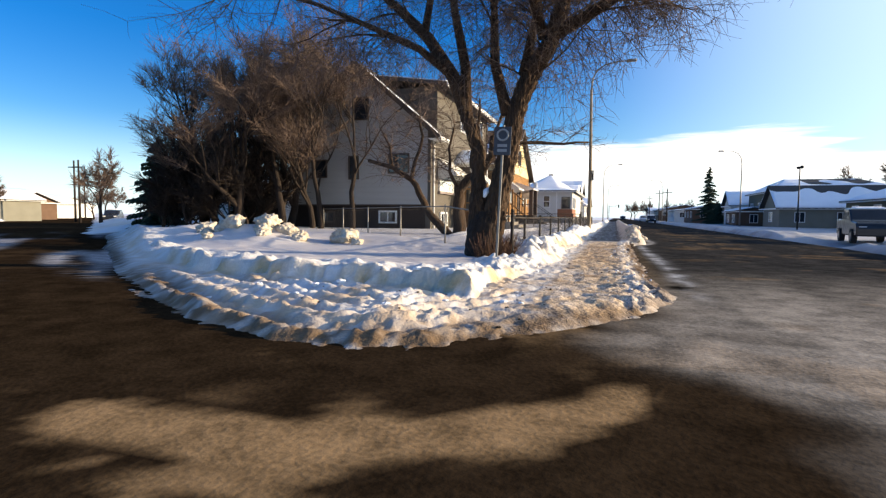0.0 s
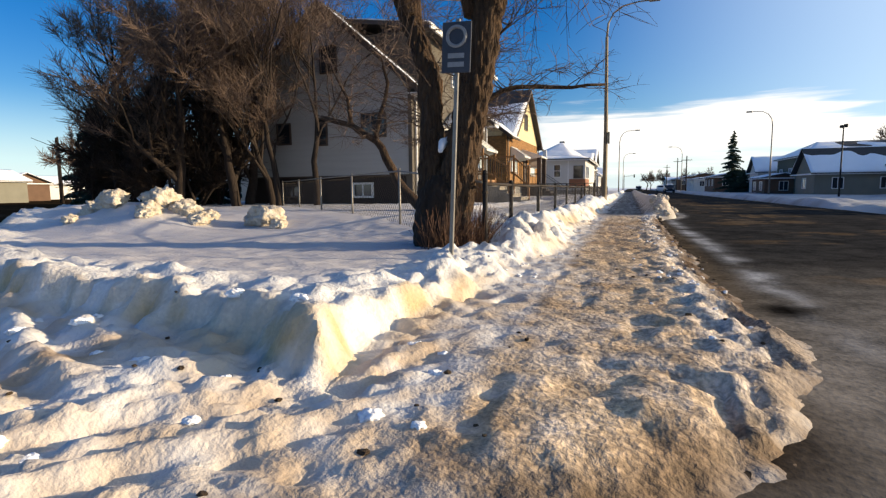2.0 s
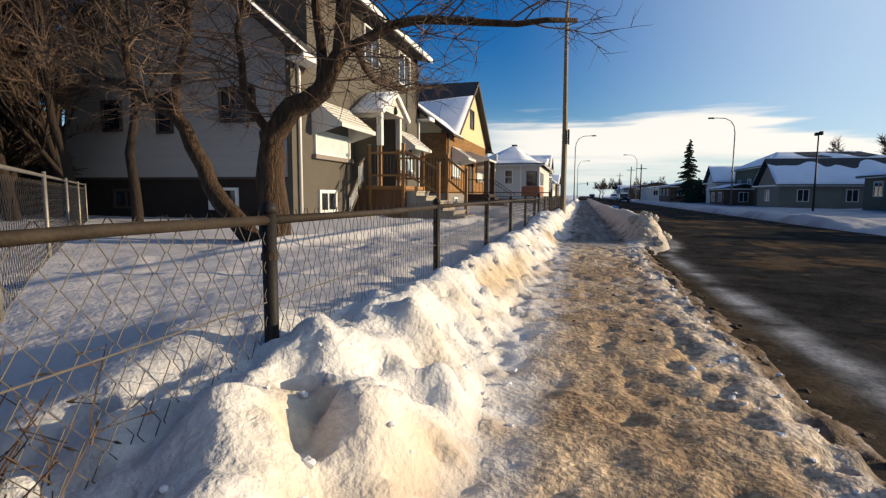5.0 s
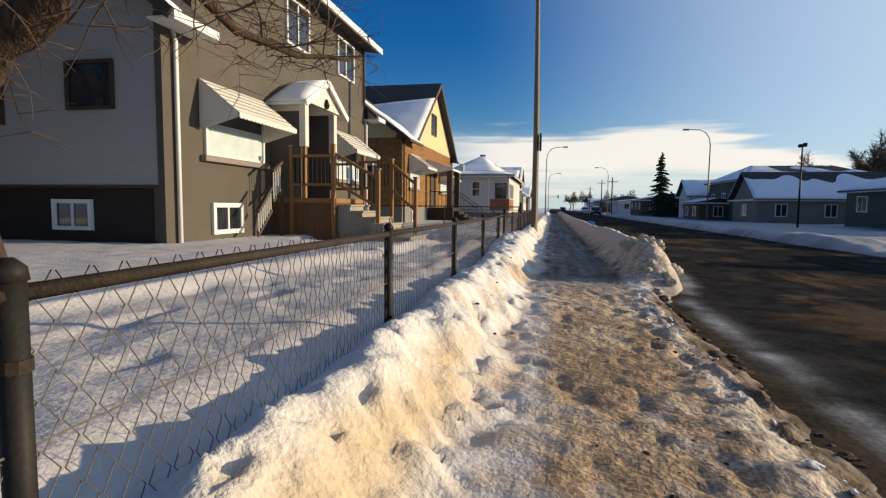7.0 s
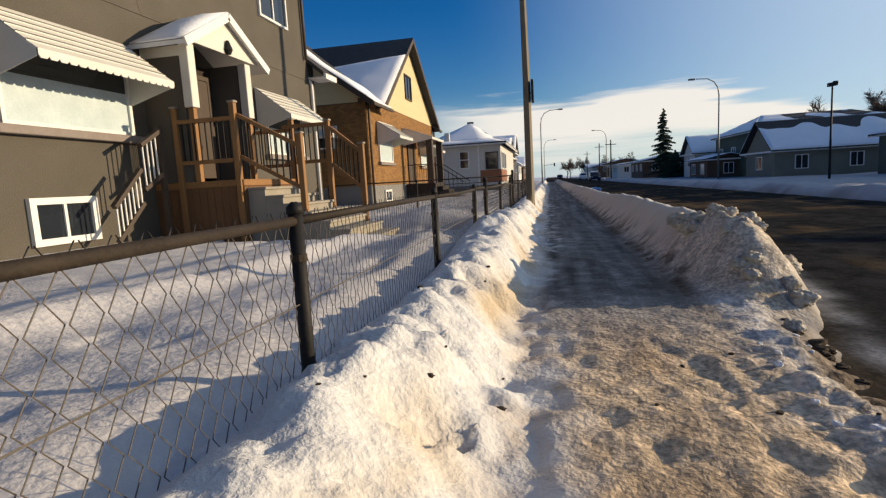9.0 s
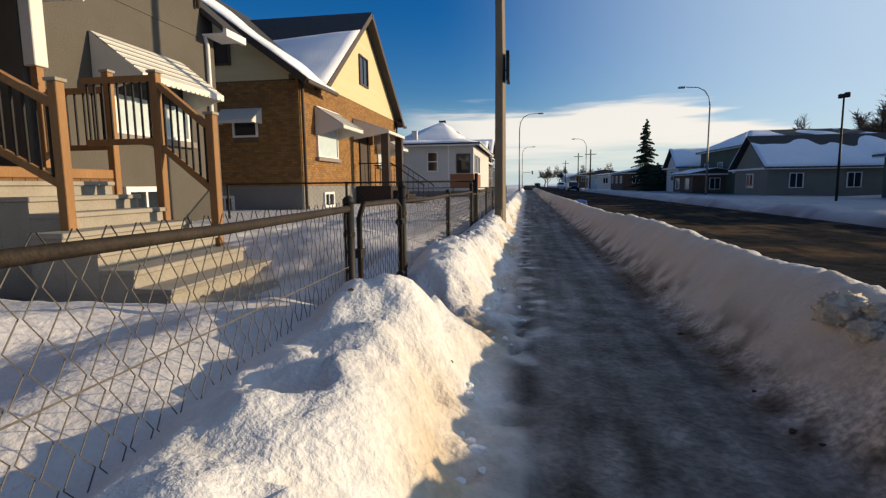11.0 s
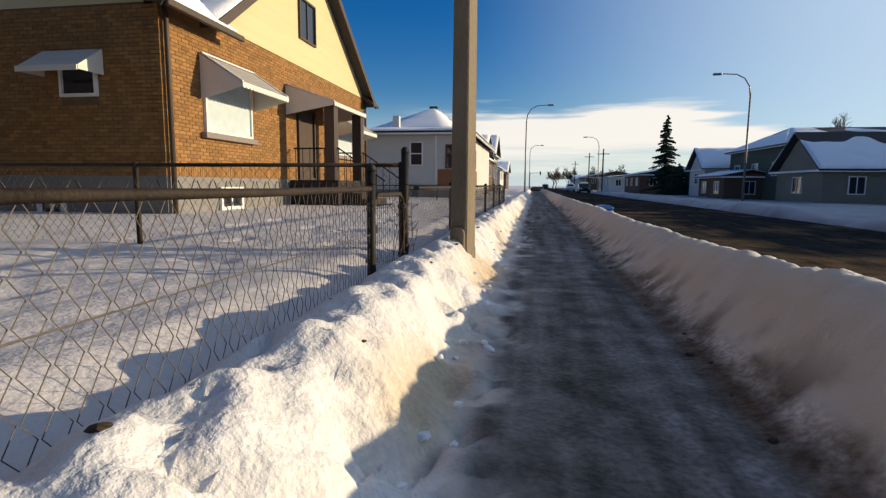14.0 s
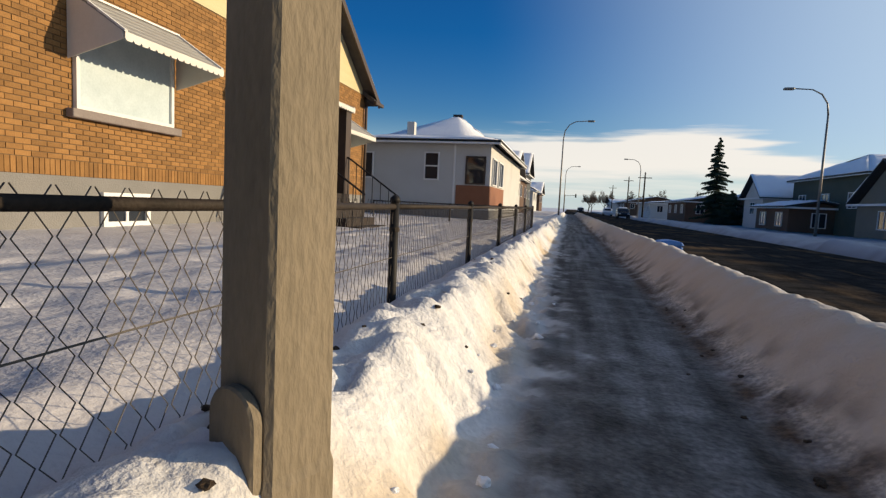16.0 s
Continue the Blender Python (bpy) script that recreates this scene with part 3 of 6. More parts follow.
def road_plane(x, y):
    d = inside_distance(x, y, ROAD_EDGE)
    n1, n2, n3 = fbm(x * 0.5, y * 0.9, 73), fbm(x * 2.2, y * 2.2, 74), fbm(x * 0.9, y * 0.08, 75)
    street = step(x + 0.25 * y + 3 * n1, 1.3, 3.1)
    # street colour falls from y 5 to 14: house shade put into the asphalt
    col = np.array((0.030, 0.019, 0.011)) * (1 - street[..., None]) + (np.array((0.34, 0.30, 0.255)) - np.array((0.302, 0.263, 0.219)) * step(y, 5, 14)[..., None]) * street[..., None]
    # tan patches: one band off the snow edge, then broad blotches
    tan_patch = 0.85 * step(np.exp(-((d + 1.6) / 0.33) ** 2) * step(x, -3.6, -2.6) * (1 - step(x, 0.0, 0.6)) + 0.7 * n2 + 0.35 * n1, 0.42, 0.64) * (1 - step(y, 6, 9)) * step(x, -4.5, -3.2)
    tan_patch = np.maximum(tan_patch, step(n1 + 0.5 * n2 + 0.25 * fbm(x * 7, y * 7, 76), 0.11, 0.17) * 0.75 * (0.1 + 0.9 * step(x, -3.4, -1.6)) * (1 - 0.6 * street) * (1 - np.exp(-((d + 0.6) / 0.75) ** 2)))
    drift = np.exp(-((x - 1.08 - 0.6 * step(y, 22, 25) - 0.5 * n3) / 0.14) ** 2) * step(y, 7, 10) * np.clip(0.55 + 2.5 * n2 + n1, 0, 1) * 0.75
    wheel = step(np.abs(np.sin((x - 0.4) * 1.75)), 0.75, 1.0) * 0.35 * street
    across, along = 0.63 * x + 0.777 * y, 0.777 * x - 0.63 * y
    streak = step(fbm(across * 1.1, along * 0.12, 77), 0.03, 0.16) * step(-x, 6.5, 9.0) * (1 - step(-x, 24, 33)) * 0.7
    slush = np.exp(-((x - 0.75 - 0.5 * step(y, 22, 25)) / 0.22) ** 2) * step(y, 8, 10) * 0.7
    # the last, near-black spot paints the shadow of a hollow at the snow edge
    for w, c in ((tan_patch, (0.31, 0.195, 0.10)), (wheel, (0.06, 0.056, 0.052)), (slush, (0.10, 0.075, 0.05)), (drift, (0.55, 0.56, 0.58)), (streak, (0.42, 0.43, 0.46)), (np.exp(-(((x - 1.02) / 0.2) ** 2 + ((y - 9.3) / 0.28) ** 2) ** 2), (0.008, 0.007, 0.006))):
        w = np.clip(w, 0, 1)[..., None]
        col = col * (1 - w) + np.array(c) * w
    return ROAD_Z + 0.012 * fbm(x * 0.35, y * 0.35, 71) + 0.004 * fbm(x * 3, y * 3, 72), col


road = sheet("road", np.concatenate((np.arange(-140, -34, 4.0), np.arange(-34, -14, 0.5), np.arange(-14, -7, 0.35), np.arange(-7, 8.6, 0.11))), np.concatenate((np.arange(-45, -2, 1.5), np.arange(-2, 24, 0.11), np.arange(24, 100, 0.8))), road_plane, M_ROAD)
tagged(road, "dark slush-stained asphalt of a street junction", "road", kind="structure")
road_far = sheet("road_far", np.arange(-2, 8.6, 0.5), np.arange(99.1, 700, 8.0), road_plane, M_ROAD)
tagged(road_far, "asphalt street running straight to the horizon", "road", kind="structure")


def far_bank(x, y):
    z = -0.3 + 0.62 * step(x, 8.0, 8.9) * (1 - 0.35 * step(x, 9.3, 11.5)) * (0.75 + 0.9 * fbm(x * 0.8, y * 0.5, 81)) + 0.2 * fbm(x * 2, y * 2, 82) * step(x, 8.0, 8.6)
    dirt = np.clip(1 - step(x, 8.0, 8.7) + 1.2 * fbm(x * 2, y * 2, 83), 0, 1)[..., None]
    z -= 0.45 * np.exp(-((y - 28) / 4.5) ** 2) * step(x, 8, 9)
    # snow base of 0.42 carries the houses' shade; dirt is mixed in on top
    return np.maximum(z, -0.3), np.array((0.42, 0.42, 0.44)) * (1 - dirt) + np.array((0.16, 0.135, 0.11)) * dirt


bank = sheet("snow_bank", np.concatenate((np.arange(7.8, 12, 0.25), np.arange(12, 60, 4.0))), np.arange(-20, 260, 0.45), far_bank, M_SNOW)
tagged(bank, "ploughed snow bank along the far side of the street", "snow bank", kind="structure")


def side_bank(x, y):
    z = -0.3 + (0.55 + 0.5 * fbm(x * 0.7, y * 0.5, 91)) * step(-x, 10.4, 11.4) * (1 - 0.4 * step(-x, 12.5, 15))
    dirt = np.clip(1 - step(-x, 10.5, 11.3) + 1.2 * fbm(x * 2, y * 2, 92), 0, 1)[..., None]
    return z, np.array((0.84, 0.85, 0.88)) * (1 - dirt) + np.array((0.36, 0.30, 0.24)) * dirt


side = sheet("snow_bank_side", np.concatenate((np.arange(-90, -16, 6.0), np.arange(-16, -9.9, 0.3))), np.arange(14, 190, 0.6), side_bank, M_SNOW)
side.location, side.rotation_euler = (-8.5, 6.98, 0), (0, 0, radians(50.7))
tagged(side, "ploughed snow bank along the far side of the side street", "snow bank", kind="structure")


# ---- parts that many buildings share ----
def window(parent, name, axis, wall, a0, a1, z0, z1, out, frame_mat=None, blind=0.0, mullion=True, sill=None, depth=0.07, fw=0.06):
    """A window on a wall. axis 'x': the wall is the plane x = wall and the window spans a0..a1 along y; 'y': the other way. out: +1 or -1."""
    frame_mat = frame_mat or M_TRIM
    w = part(name, frame_shape(axis, wall, a0, a1, z0, z1, out, fw, depth), frame_mat, parent)

    def box(s, p0, p1, q0, q1, d0, d1):
        lo, hi = sorted((wall + out * d0, wall + out * d1))
        return s.box(lo, hi, p0, p1, q0, q1) if axis == "x" else s.box(p0, p1, lo, hi, q0, q1)
    part("pane", box(Shape(), a0 + fw, a1 - fw, z0 + fw, z1 - fw, 0.004, 0.02), M_GLASS, w, "dark reflecting window glass")
    if blind:
        part("blind", box(Shape(), a0 + fw, a1 - fw, z0 + fw, z0 + fw + blind * (z1 - z0 - 2 * fw), 0.02, 0.026), M_BLIND, w, "pale drawn window blind")
    if mullion:
        part("mullion", box(Shape(), (a0 + a1) / 2 - 0.025, (a0 + a1) / 2 + 0.025, z0 + fw, z1 - fw, 0.0, 0.05), frame_mat, w)
    if sill:
        part("sill", box(Shape(), a0 - 0.12, a1 + 0.12, z0 - 0.13, z0 - 0.003, 0.0, 0.14), sill, w, bevel=0.01)
    return w


def frame_shape(axis, wall, a0, a1, z0, z1, out, fw, depth):
    s = Shape()
    lo, hi = sorted((wall - out * 0.03, wall + out * depth))
    for p0, p1, q0, q1 in ((a0, a1, z0, z0 + fw), (a0, a1, z1 - fw, z1), (a0, a0 + fw, z0 + fw, z1 - fw), (a1 - fw, a1, z0 + fw, z1 - fw)):
        if axis == "x":
            s.box(lo, hi, p0, p1, q0, q1)
        else:
            s.box(p0, p1, lo, hi, q0, q1)
    return s


def scalloped_awning(name, label, wall, y0, y1, z_top, drop, reach, stripes=True):
    """A metal awning over a window in a wall that faces +x, with side wings and a scalloped lip."""
    ob = thing(name, label, "awning", "window awnings", (wall, (y0 + y1) / 2, z_top))
    inv = Matrix.Translation((-wall, -(y0 + y1) / 2, -z_top))

    def put(n, s, mat, lab=""):
        s.v = [tuple(inv @ Vector(p)) for p in s.v]
        return part(n, s, mat, ob, lab)
    t = 0.02
    n = max(8, int((y1 - y0) / 0.14))
    rows = 6
    for i in range(rows):
        za, zb = z_top - drop * i / rows, z_top - drop * (i + 1) / rows
        xa, xb = wall + 0.02 + reach * i / rows, wall + 0.02 + reach * (i + 1) / rows
        s = Shape().add([(xa, y0, za), (xa, y1, za), (xb + 0.02, y1, zb), (xb + 0.02, y0, zb), (xa, y0, za - t), (xa, y1, za - t), (xb + 0.02, y1, zb - t), (xb + 0.02, y0, zb - t)],
                        [(0, 3, 2, 1), (4, 5, 6, 7), (0, 1, 5, 4), (1, 2, 6, 5), (2, 3, 7, 6), (3, 0, 4, 7)])
        put("panel", s, M_AWN if stripes else M_AWNGREY)
    if stripes:
        for i in range(1, rows):
            z, x = z_top - drop * i / rows, wall + 0.02 + reach * i / rows
            put("stripe", Shape().bar((x, y0 + 0.01, z + 0.012), (x, y1 - 0.01, z + 0.012), 0.035, 0.012), M_AWNLINE)
    if not stripes:
        for y in (y0 + 0.03, y1 - 0.03):
            put("edge_trim", Shape().bar((wall + 0.03, y, z_top + 0.015), (wall + 0.03 + reach, y, z_top - drop + 0.015), 0.06, 0.03), M_TRIM, "white edge strip")
        put("edge_trim", Shape().bar((wall + 0.05, y0, z_top + 0.005), (wall + 0.05, y1, z_top + 0.005), 0.06, 0.03), M_TRIM)
    xf, zf = wall + 0.03 + reach, z_top - drop
    edge = [(y0, zf), (y1, zf)]
    for k in range(n, 0, -1):
        a, b = y0 + (y1 - y0) * (k - 1) / n, y0 + (y1 - y0) * k / n
        edge += [(b, zf - 0.085), (b * 0.8 + a * 0.2, zf - 0.12), (b * 0.2 + a * 0.8, zf - 0.12)]
    edge.append((y0, zf - 0.085))
    put("lip", Shape().slab(edge, "x", xf, xf + 0.014), M_AWN, "scalloped pale metal lip")
    for y in (y0, y1):
        wing = Shape().slab([(wall + 0.01, z_top - 0.02), (xf - 0.02, zf), (xf - 0.02, zf - 0.1), (wall + 0.01, zf - 0.35)], "y", y - 0.008, y + 0.008)
        put("side_wing", wing, M_AWN)
    return ob


def snow_layer(corners, thick, name, parent, mat=None, patchy=False, seed=1):
    """A bumpy snow layer on a four-cornered roof face."""
    a, b, c, d = [Vector(p) for p in corners]
    nrm = (c - a).cross(d - b).normalized()
    if nrm.z < 0:
        nrm = -nrm
    n1 = max(4, int((b - a).length / 0.35))
    n2 = max(4, int((d - a).length / 0.35))
    s = Shape()
    v = []
    for i in range(n2 + 1):
        for j in range(n1 + 1):
            u, w = j / n1, i / n2
            p = (a.lerp(b, u)).lerp(d.lerp(c, u), w)
            rim = min(1.0, 6 * min(u, 1 - u, w, 1 - w))
            h = thick * (0.35 + 0.65 * rim) * (0.8 + 0.7 * noise.noise(p * 0.9 + Vector((seed, 0, 0))))
            if patchy:
                q = (p.z - min(a.z, c.z)) / max(0.1, abs(a.z - c.z))
                h = min(h, 0.3 * (0.55 * noise.noise(p * 0.45) + 0.86 - q) - 0.02)
            v.append(p + nrm * (max(-0.05, h) if patchy else max(0.015, h)))
    top = len(v)
    f = [(i * (n1 + 1) + j, i * (n1 + 1) + j + 1, (i + 1) * (n1 + 1) + j + 1, (i + 1) * (n1 + 1) + j) for i in range(n2) for j in range(n1)]
    rimv = [j for j in range(n1 + 1)] + [i * (n1 + 1) + n1 for i in range(1, n2 + 1)] + [n2 * (n1 + 1) + j for j in range(n1 - 1, -1, -1)] + [i * (n1 + 1) for i in range(n2 - 1, 0, -1)]
    for k, i in enumerate(rimv):
        p = v[i]
        v.append(p - nrm * ((p - a).dot(nrm) - 0.002))
    m = len(rimv)
    f += [(rimv[k], rimv[(k + 1) % m], top + (k + 1) % m, top + k) for k in range(m)]
    s.add(v, f)
    return part(name, s, mat or M_SNOWCAP, parent, "smooth white snow layer", smooth=True)


def plate(corners, thick):
    """A flat four-cornered plate, pulled straight down."""
    v = [Vector(p) for p in corners] + [Vector(p) - Vector((0, 0, thick)) for p in corners]
    return Shape().add(v, [(0, 1, 2, 3), (7, 6, 5, 4), (0, 4, 5, 1), (1, 5, 6, 2), (2, 6, 7, 3), (3, 7, 4, 0)])


def downpipe(parent, x, y, z0, z1, mat, r=0.045):
    part("downpipe", Shape().tube([(x, y, z0), (x, y, z1 - 0.25), (x - 0.08, y, z1)], r, 8), mat, parent, smooth=True)


# ---- corner house: white gable to the side street, taupe stucco front with timber stair ----
def corner_house():
    h = thing("house", "two-storey house with white gable wall and taupe stucco front", "house", "houses along the street")
    xb, xf, y0, y1, zg = -15.8, -8.25, 23.4, 34.9, -0.1
    eave, ridge_x, apex = 5.05, -12.0, 8.25
    part("gable_wall", Shape().slab([(xb, 1.5), (xf - 0.14, 1.5), (xf - 0.14, eave), (ridge_x, apex), (xb, eave)], "y", y0, y0 + 0.25), M_SIDING, h, "white siding gable wall")
    part("foundation_band", Shape().box(xb, xf - 0.14, y0 + 0.05, y0 + 0.24, zg, 1.5), M_BROWNBAND, h, "dark brown boarded foundation")
    part("drip_board", Shape().box(xb - 0.02, xf - 0.12, y0 - 0.03, y0 + 0.03, 1.47, 1.53), M_DARKTRIM, h)
    part("front_wall", Shape().box(xf - 0.25, xf, y0 + 0.004, y1, zg, eave + 0.02), M_STUCCO, h, "taupe stucco wall")
    part("corner_board", Shape().box(xf - 0.13, xf + 0.02, y0 - 0.02, y0 + 0.1, zg, eave), M_STUCCO, h, "pale corner board")
    part("back_wall", Shape().box(xb, xb + 0.25, y0 + 0.26, y1, zg, eave), M_SIDING, h)
    part("far_wall", Shape().slab([(xb, zg), (xf - 0.26, zg), (xf - 0.26, eave), (ridge_x, apex), (xb, eave)], "y", y1 - 0.25, y1 - 0.01), M_STUCCO, h)
    # roof planes with overhang
    s = (apex - eave) / (xf - ridge_x)
    xe, ze = xf + 0.55, eave - 0.55 * s
    for a, b in ((y0 - 0.4, 24.3), (34.42, y1 + 0.35)):
        part("roof_front", plate([(ridge_x, a, apex + 0.12), (xe, a, ze + 0.12), (xe, b, ze + 0.12), (ridge_x, b, apex + 0.12)], 0.14), M_SHINGLE, h, "dark shingle roof")
        part("fascia", Shape().box(xe - 0.02, xe + 0.08, a, b + 0.01, ze - 0.1, ze + 0.06), M_TRIM, h, "white eaves gutter")
        part("soffit", Shape().box(xf + 0.02, xe - 0.03, a + 0.02, b - 0.02, ze - 0.05, ze - 0.02), M_TRIM, h)
    sb = (apex - eave) / (ridge_x - xb)
    xe2, ze2 = xb - 0.55, eave - 0.55 * sb
    part("roof_back", plate([(ridge_x, y0 - 0.4, apex + 0.12), (ridge_x, y1 + 0.35, apex + 0.12), (xe2, y1 + 0.35, ze2 + 0.12), (xe2, y0 - 0.4, ze2 + 0.12)], 0.14), M_SHINGLE, h)
    snow_layer([(ridge_x + 0.3, y0 - 0.41, apex - 0.13), (xe, y0 - 0.41, ze + 0.125), (xe, y0 - 0.1, ze + 0.125), (ridge_x + 0.3, y0 - 0.1, apex - 0.13)], 0.05, "roof_snow", h, seed=3)
    part("bargeboard", Shape().bar((ridge_x, y0 - 0.42, apex + 0.0), (xe, y0 - 0.42, ze - 0.0), 0.05, 0.22), M_DARKTRIM, h, "dark bargeboard")
    part("bargeboard", Shape().bar((ridge_x, y0 - 0.42, apex + 0.0), (xe2, y0 - 0.42, ze2 - 0.0), 0.05, 0.22), M_DARKTRIM, h)
    # upper storey flush with the front
    ya, yb, top = 24.3, 34.4, 7.2
    part("upper_wall", Shape().box(ridge_x + 0.2, xf + 0.015, ya, yb, eave - 0.6, top), M_STUCCO, h, "taupe stucco upper storey")
    part("upper_roof", plate([(ridge_x - 0.1, ya - 0.35, top + 0.75), (xf + 0.6, ya - 0.35, top + 0.1), (xf + 0.6, yb + 0.4, top + 0.1), (ridge_x - 0.1, yb + 0.4, top + 0.75)], 0.16), M_SHINGLE, h)
    snow_layer([(ridge_x, ya - 0.3, top + 0.75), (xf + 0.6, ya - 0.33, top + 0.11), (xf + 0.6, yb + 0.38, top + 0.11), (ridge_x, yb + 0.38, top + 0.75)], 0.14, "roof_snow", h, seed=5)
    part("upper_fascia", Shape().box(xf + 0.58, xf + 0.66, ya - 0.35, yb + 0.4, top - 0.1, top + 0.1), M_TRIM, h, "white eaves gutter")
    window(h, "upper_window", "x", xf + 0.015, 31.75, 33.25, 5.65, 6.95, 1, blind=0.0)
    window(h, "upper_window", "x", xf + 0.015, 28.2, 29.6, 5.65, 6.95, 1, blind=0.0)
    # ground-floor windows
    window(h, "front_window", "x", xf, 24.6, 26.95, 2.22, 3.6, 1, blind=0.52, sill=M_SILL, mullion=False)
    window(h, "front_window", "x", xf, 31.6, 33.7, 2.1, 3.5, 1, blind=0.5, sill=M_SILL, mullion=False)
    window(h, "basement_window", "x", xf, 24.8, 25.95, 0.5, 1.2, 1, fw=0.1)
    window(h, "basement_window", "x", xf, 31.7, 32.8, 0.5, 1.15, 1, fw=0.1)
    for a0, a1, z0, z1 in ((-12.5, -11.95, 2.75, 3.9), (-10.4, -9.3, 3.0, 3.95), (-14.4, -13.7, 2.85, 3.75), (-12.2, -11.4, 5.6, 6.7)):
        window(h, "side_window", "y", y0, a0, a1, z0, z1, -1, frame_mat=M_DARKTRIM, mullion=False)
    window(h, "basement_window", "y", y0 + 0.05, -10.9, -9.95, 0.62, 1.24, -1, fw=0.08)
    window(h, "basement_window", "y", y0 + 0.05, -14.2, -13.3, 0.62, 1.2, -1, frame_mat=M_DARKTRIM, fw=0.08)
    downpipe(h, xf + 0.07, 23.72, 0.3, ze, M_TRIM)
    downpipe(h, xf + 0.07, 34.55, 0.3, ze, M_TRIM)
    downpipe(h, xf + 0.09, 34.25, eave, top, M_DARKTRIM)
    # entrance vestibule with its door
    part("vestibule_side", Shape().box(xf + 0.005, -7.42, 27.36, 27.5, 1.37, 3.8), M_STUCCO, h, "taupe stucco vestibule side")
    part("vestibule_side", Shape().box(xf + 0.005, -7.42, 29.15, 29.29, 1.37, 3.8), M_STUCCO, h)
    part("door", Shape().box(xf + 0.25, xf + 0.3, 27.85, 28.85, 1.38, 3.45), M_DARKTRIM, h, "dark front door", bevel=0.01)
    part("door_frame", frame_shape("x", xf + 0.22, 27.75, 28.95, 1.37, 3.55, 1, 0.09, 0.08), M_DARKTRIM, h)
    # flat dark panel gives the entrance the shade of a recess
    part("vestibule_front", Shape().box(xf + 0.1, xf + 0.2, 27.51, 29.14, 1.37, 3.75), M_BROWNBAND, h, "dark panel in place of the shaded recess behind the columns")
    return h


def timber_stair():
    """Landing, steps and rails in front of the corner house, with a small gabled hood."""
    st = thing("entrance_stair", "orange timber entrance stair with pale treads and black balusters", "stair", at=(-6.3, 28.4, 0))
    inv = Vector((6.3, -28.4, 0))

    def put(n, s, mat, lab="", parent=None, bevel=0.0):
        s.v = [tuple(Vector(p) + inv) for p in s.v]
        return part(n, s, mat, parent or st, lab, bevel=bevel)
    z, ya, yb, xl = 1.36, 27.35, 29.4, -6.4
    put("landing", Shape().box(-8.24, xl, ya, yb, z - 0.12, z), M_WOOD, bevel=0.01)
    for i in range(14):
        a = ya + 0.003 + i * (yb - ya) / 14
        put("skirt_board", Shape().box(xl - 0.03, xl - 0.005, a, a + (yb - ya) / 14 - 0.008, 0.0, z - 0.125), M_DECK)
    for i in range(12):
        a = -8.24 + i * 1.83 / 12
        put("skirt_board", Shape().box(a, a + 1.83 / 12 - 0.008, ya + 0.004, ya + 0.03, 0.0, z - 0.125), M_DECK)
    n, run, yf = 8, 0.34, 28.95
    for i in range(n):
        zt = z - (i + 1) * z / (n + 0.5)
        x = xl + i * run
        y_near = ya + 0.1 if i < 3 else ya - 0.25
        put("step_block", Shape().box(x, x + run - 0.004, y_near, yf - 0.04, -0.1, zt - 0.052), M_STEP)
        put("tread", Shape().box(x, x + run + 0.03, y_near - 0.02, yf - 0.02, zt - 0.05, zt), M_STEP, "worn pale stair tread", bevel=0.008)

    def post(x, y, z0, z1):
        p = put("post", Shape().box(x - 0.05, x + 0.05, y - 0.05, y + 0.05, z0, z1), M_WOOD, bevel=0.006)
        put("post_cap", Shape().box(x - 0.065, x + 0.065, y - 0.065, y + 0.065, z1, z1 + 0.03), M_STEP, "pale post cap", parent=p)

    def rail(a, b, count, low=0.12, mat=None, bal=None):
        a, b = Vector(a), Vector(b)
        put("top_rail", Shape().bar(a, b, 0.09, 0.07), mat or M_WOOD)
        dn = Vector((0, 0, 0.86 - low))
        put("bottom_rail", Shape().bar(a - dn, b - dn, 0.05, 0.07), mat or M_WOOD)
        for i in range(count):
            p = a.lerp(b, (i + 0.5) / count)
            put("baluster", Shape().bar(p - dn, p, 0.02, 0.02), bal or M_BLACK)
    # landing rails and posts
    for x, y, z1 in ((-7.65, ya, 2.7), (-6.48, ya, 2.72), (-6.42, yb, 2.62), (-8.1, yb, 2.6)):
        post(x, y, 0.0, z1)
    rail((-7.6, ya, 2.45), (-6.53, ya, 2.45), 9)
    rail((-8.05, yb, 2.4), (-6.47, yb, 2.4), 12)
    # stair rails
    for x, y, z1 in ((-5.3, ya + 0.1, 2.1), (-5.4, yf, 2.48), (-4.7, yf, 1.97)):
        post(x, y, 0.0, z1)
    rail((-6.43, ya + 0.05, 2.5), (-5.35, ya + 0.1, 1.9), 9)
    rail((-5.35, yf, 2.34), (-4.75, yf, 1.84), 7)
    rail((-6.38, yf, 2.42), (-5.45, yf, 2.42), 9)
    # white rail at the side, running down along the wall
    put("side_post", Shape().box(-7.75, -7.67, 26.9, 26.98, 0, 2.35), M_DARKTRIM)
    rail((-7.7, 26.98, 2.3), (-7.7, 26.45, 2.0), 5, mat=M_DARKTRIM, bal=M_TRIM)
    rail((-7.7, 26.4, 1.6), (-7.7, 25.75, 1.0), 7, low=0.3, mat=M_DARKTRIM, bal=M_TRIM)
    # hood
    yc, w, zp, ze, xo = 28.5, 1.4, 4.62, 3.82, -7.1
    for sgn in (-1, 1):
        hood = plate([(-8.26, yc, zp), (xo, yc, zp), (xo, yc + sgn * w, ze), (-8.26, yc + sgn * w, ze)], 0.08)
        put("hood_roof", hood, M_TRIM, "white boarded hood")
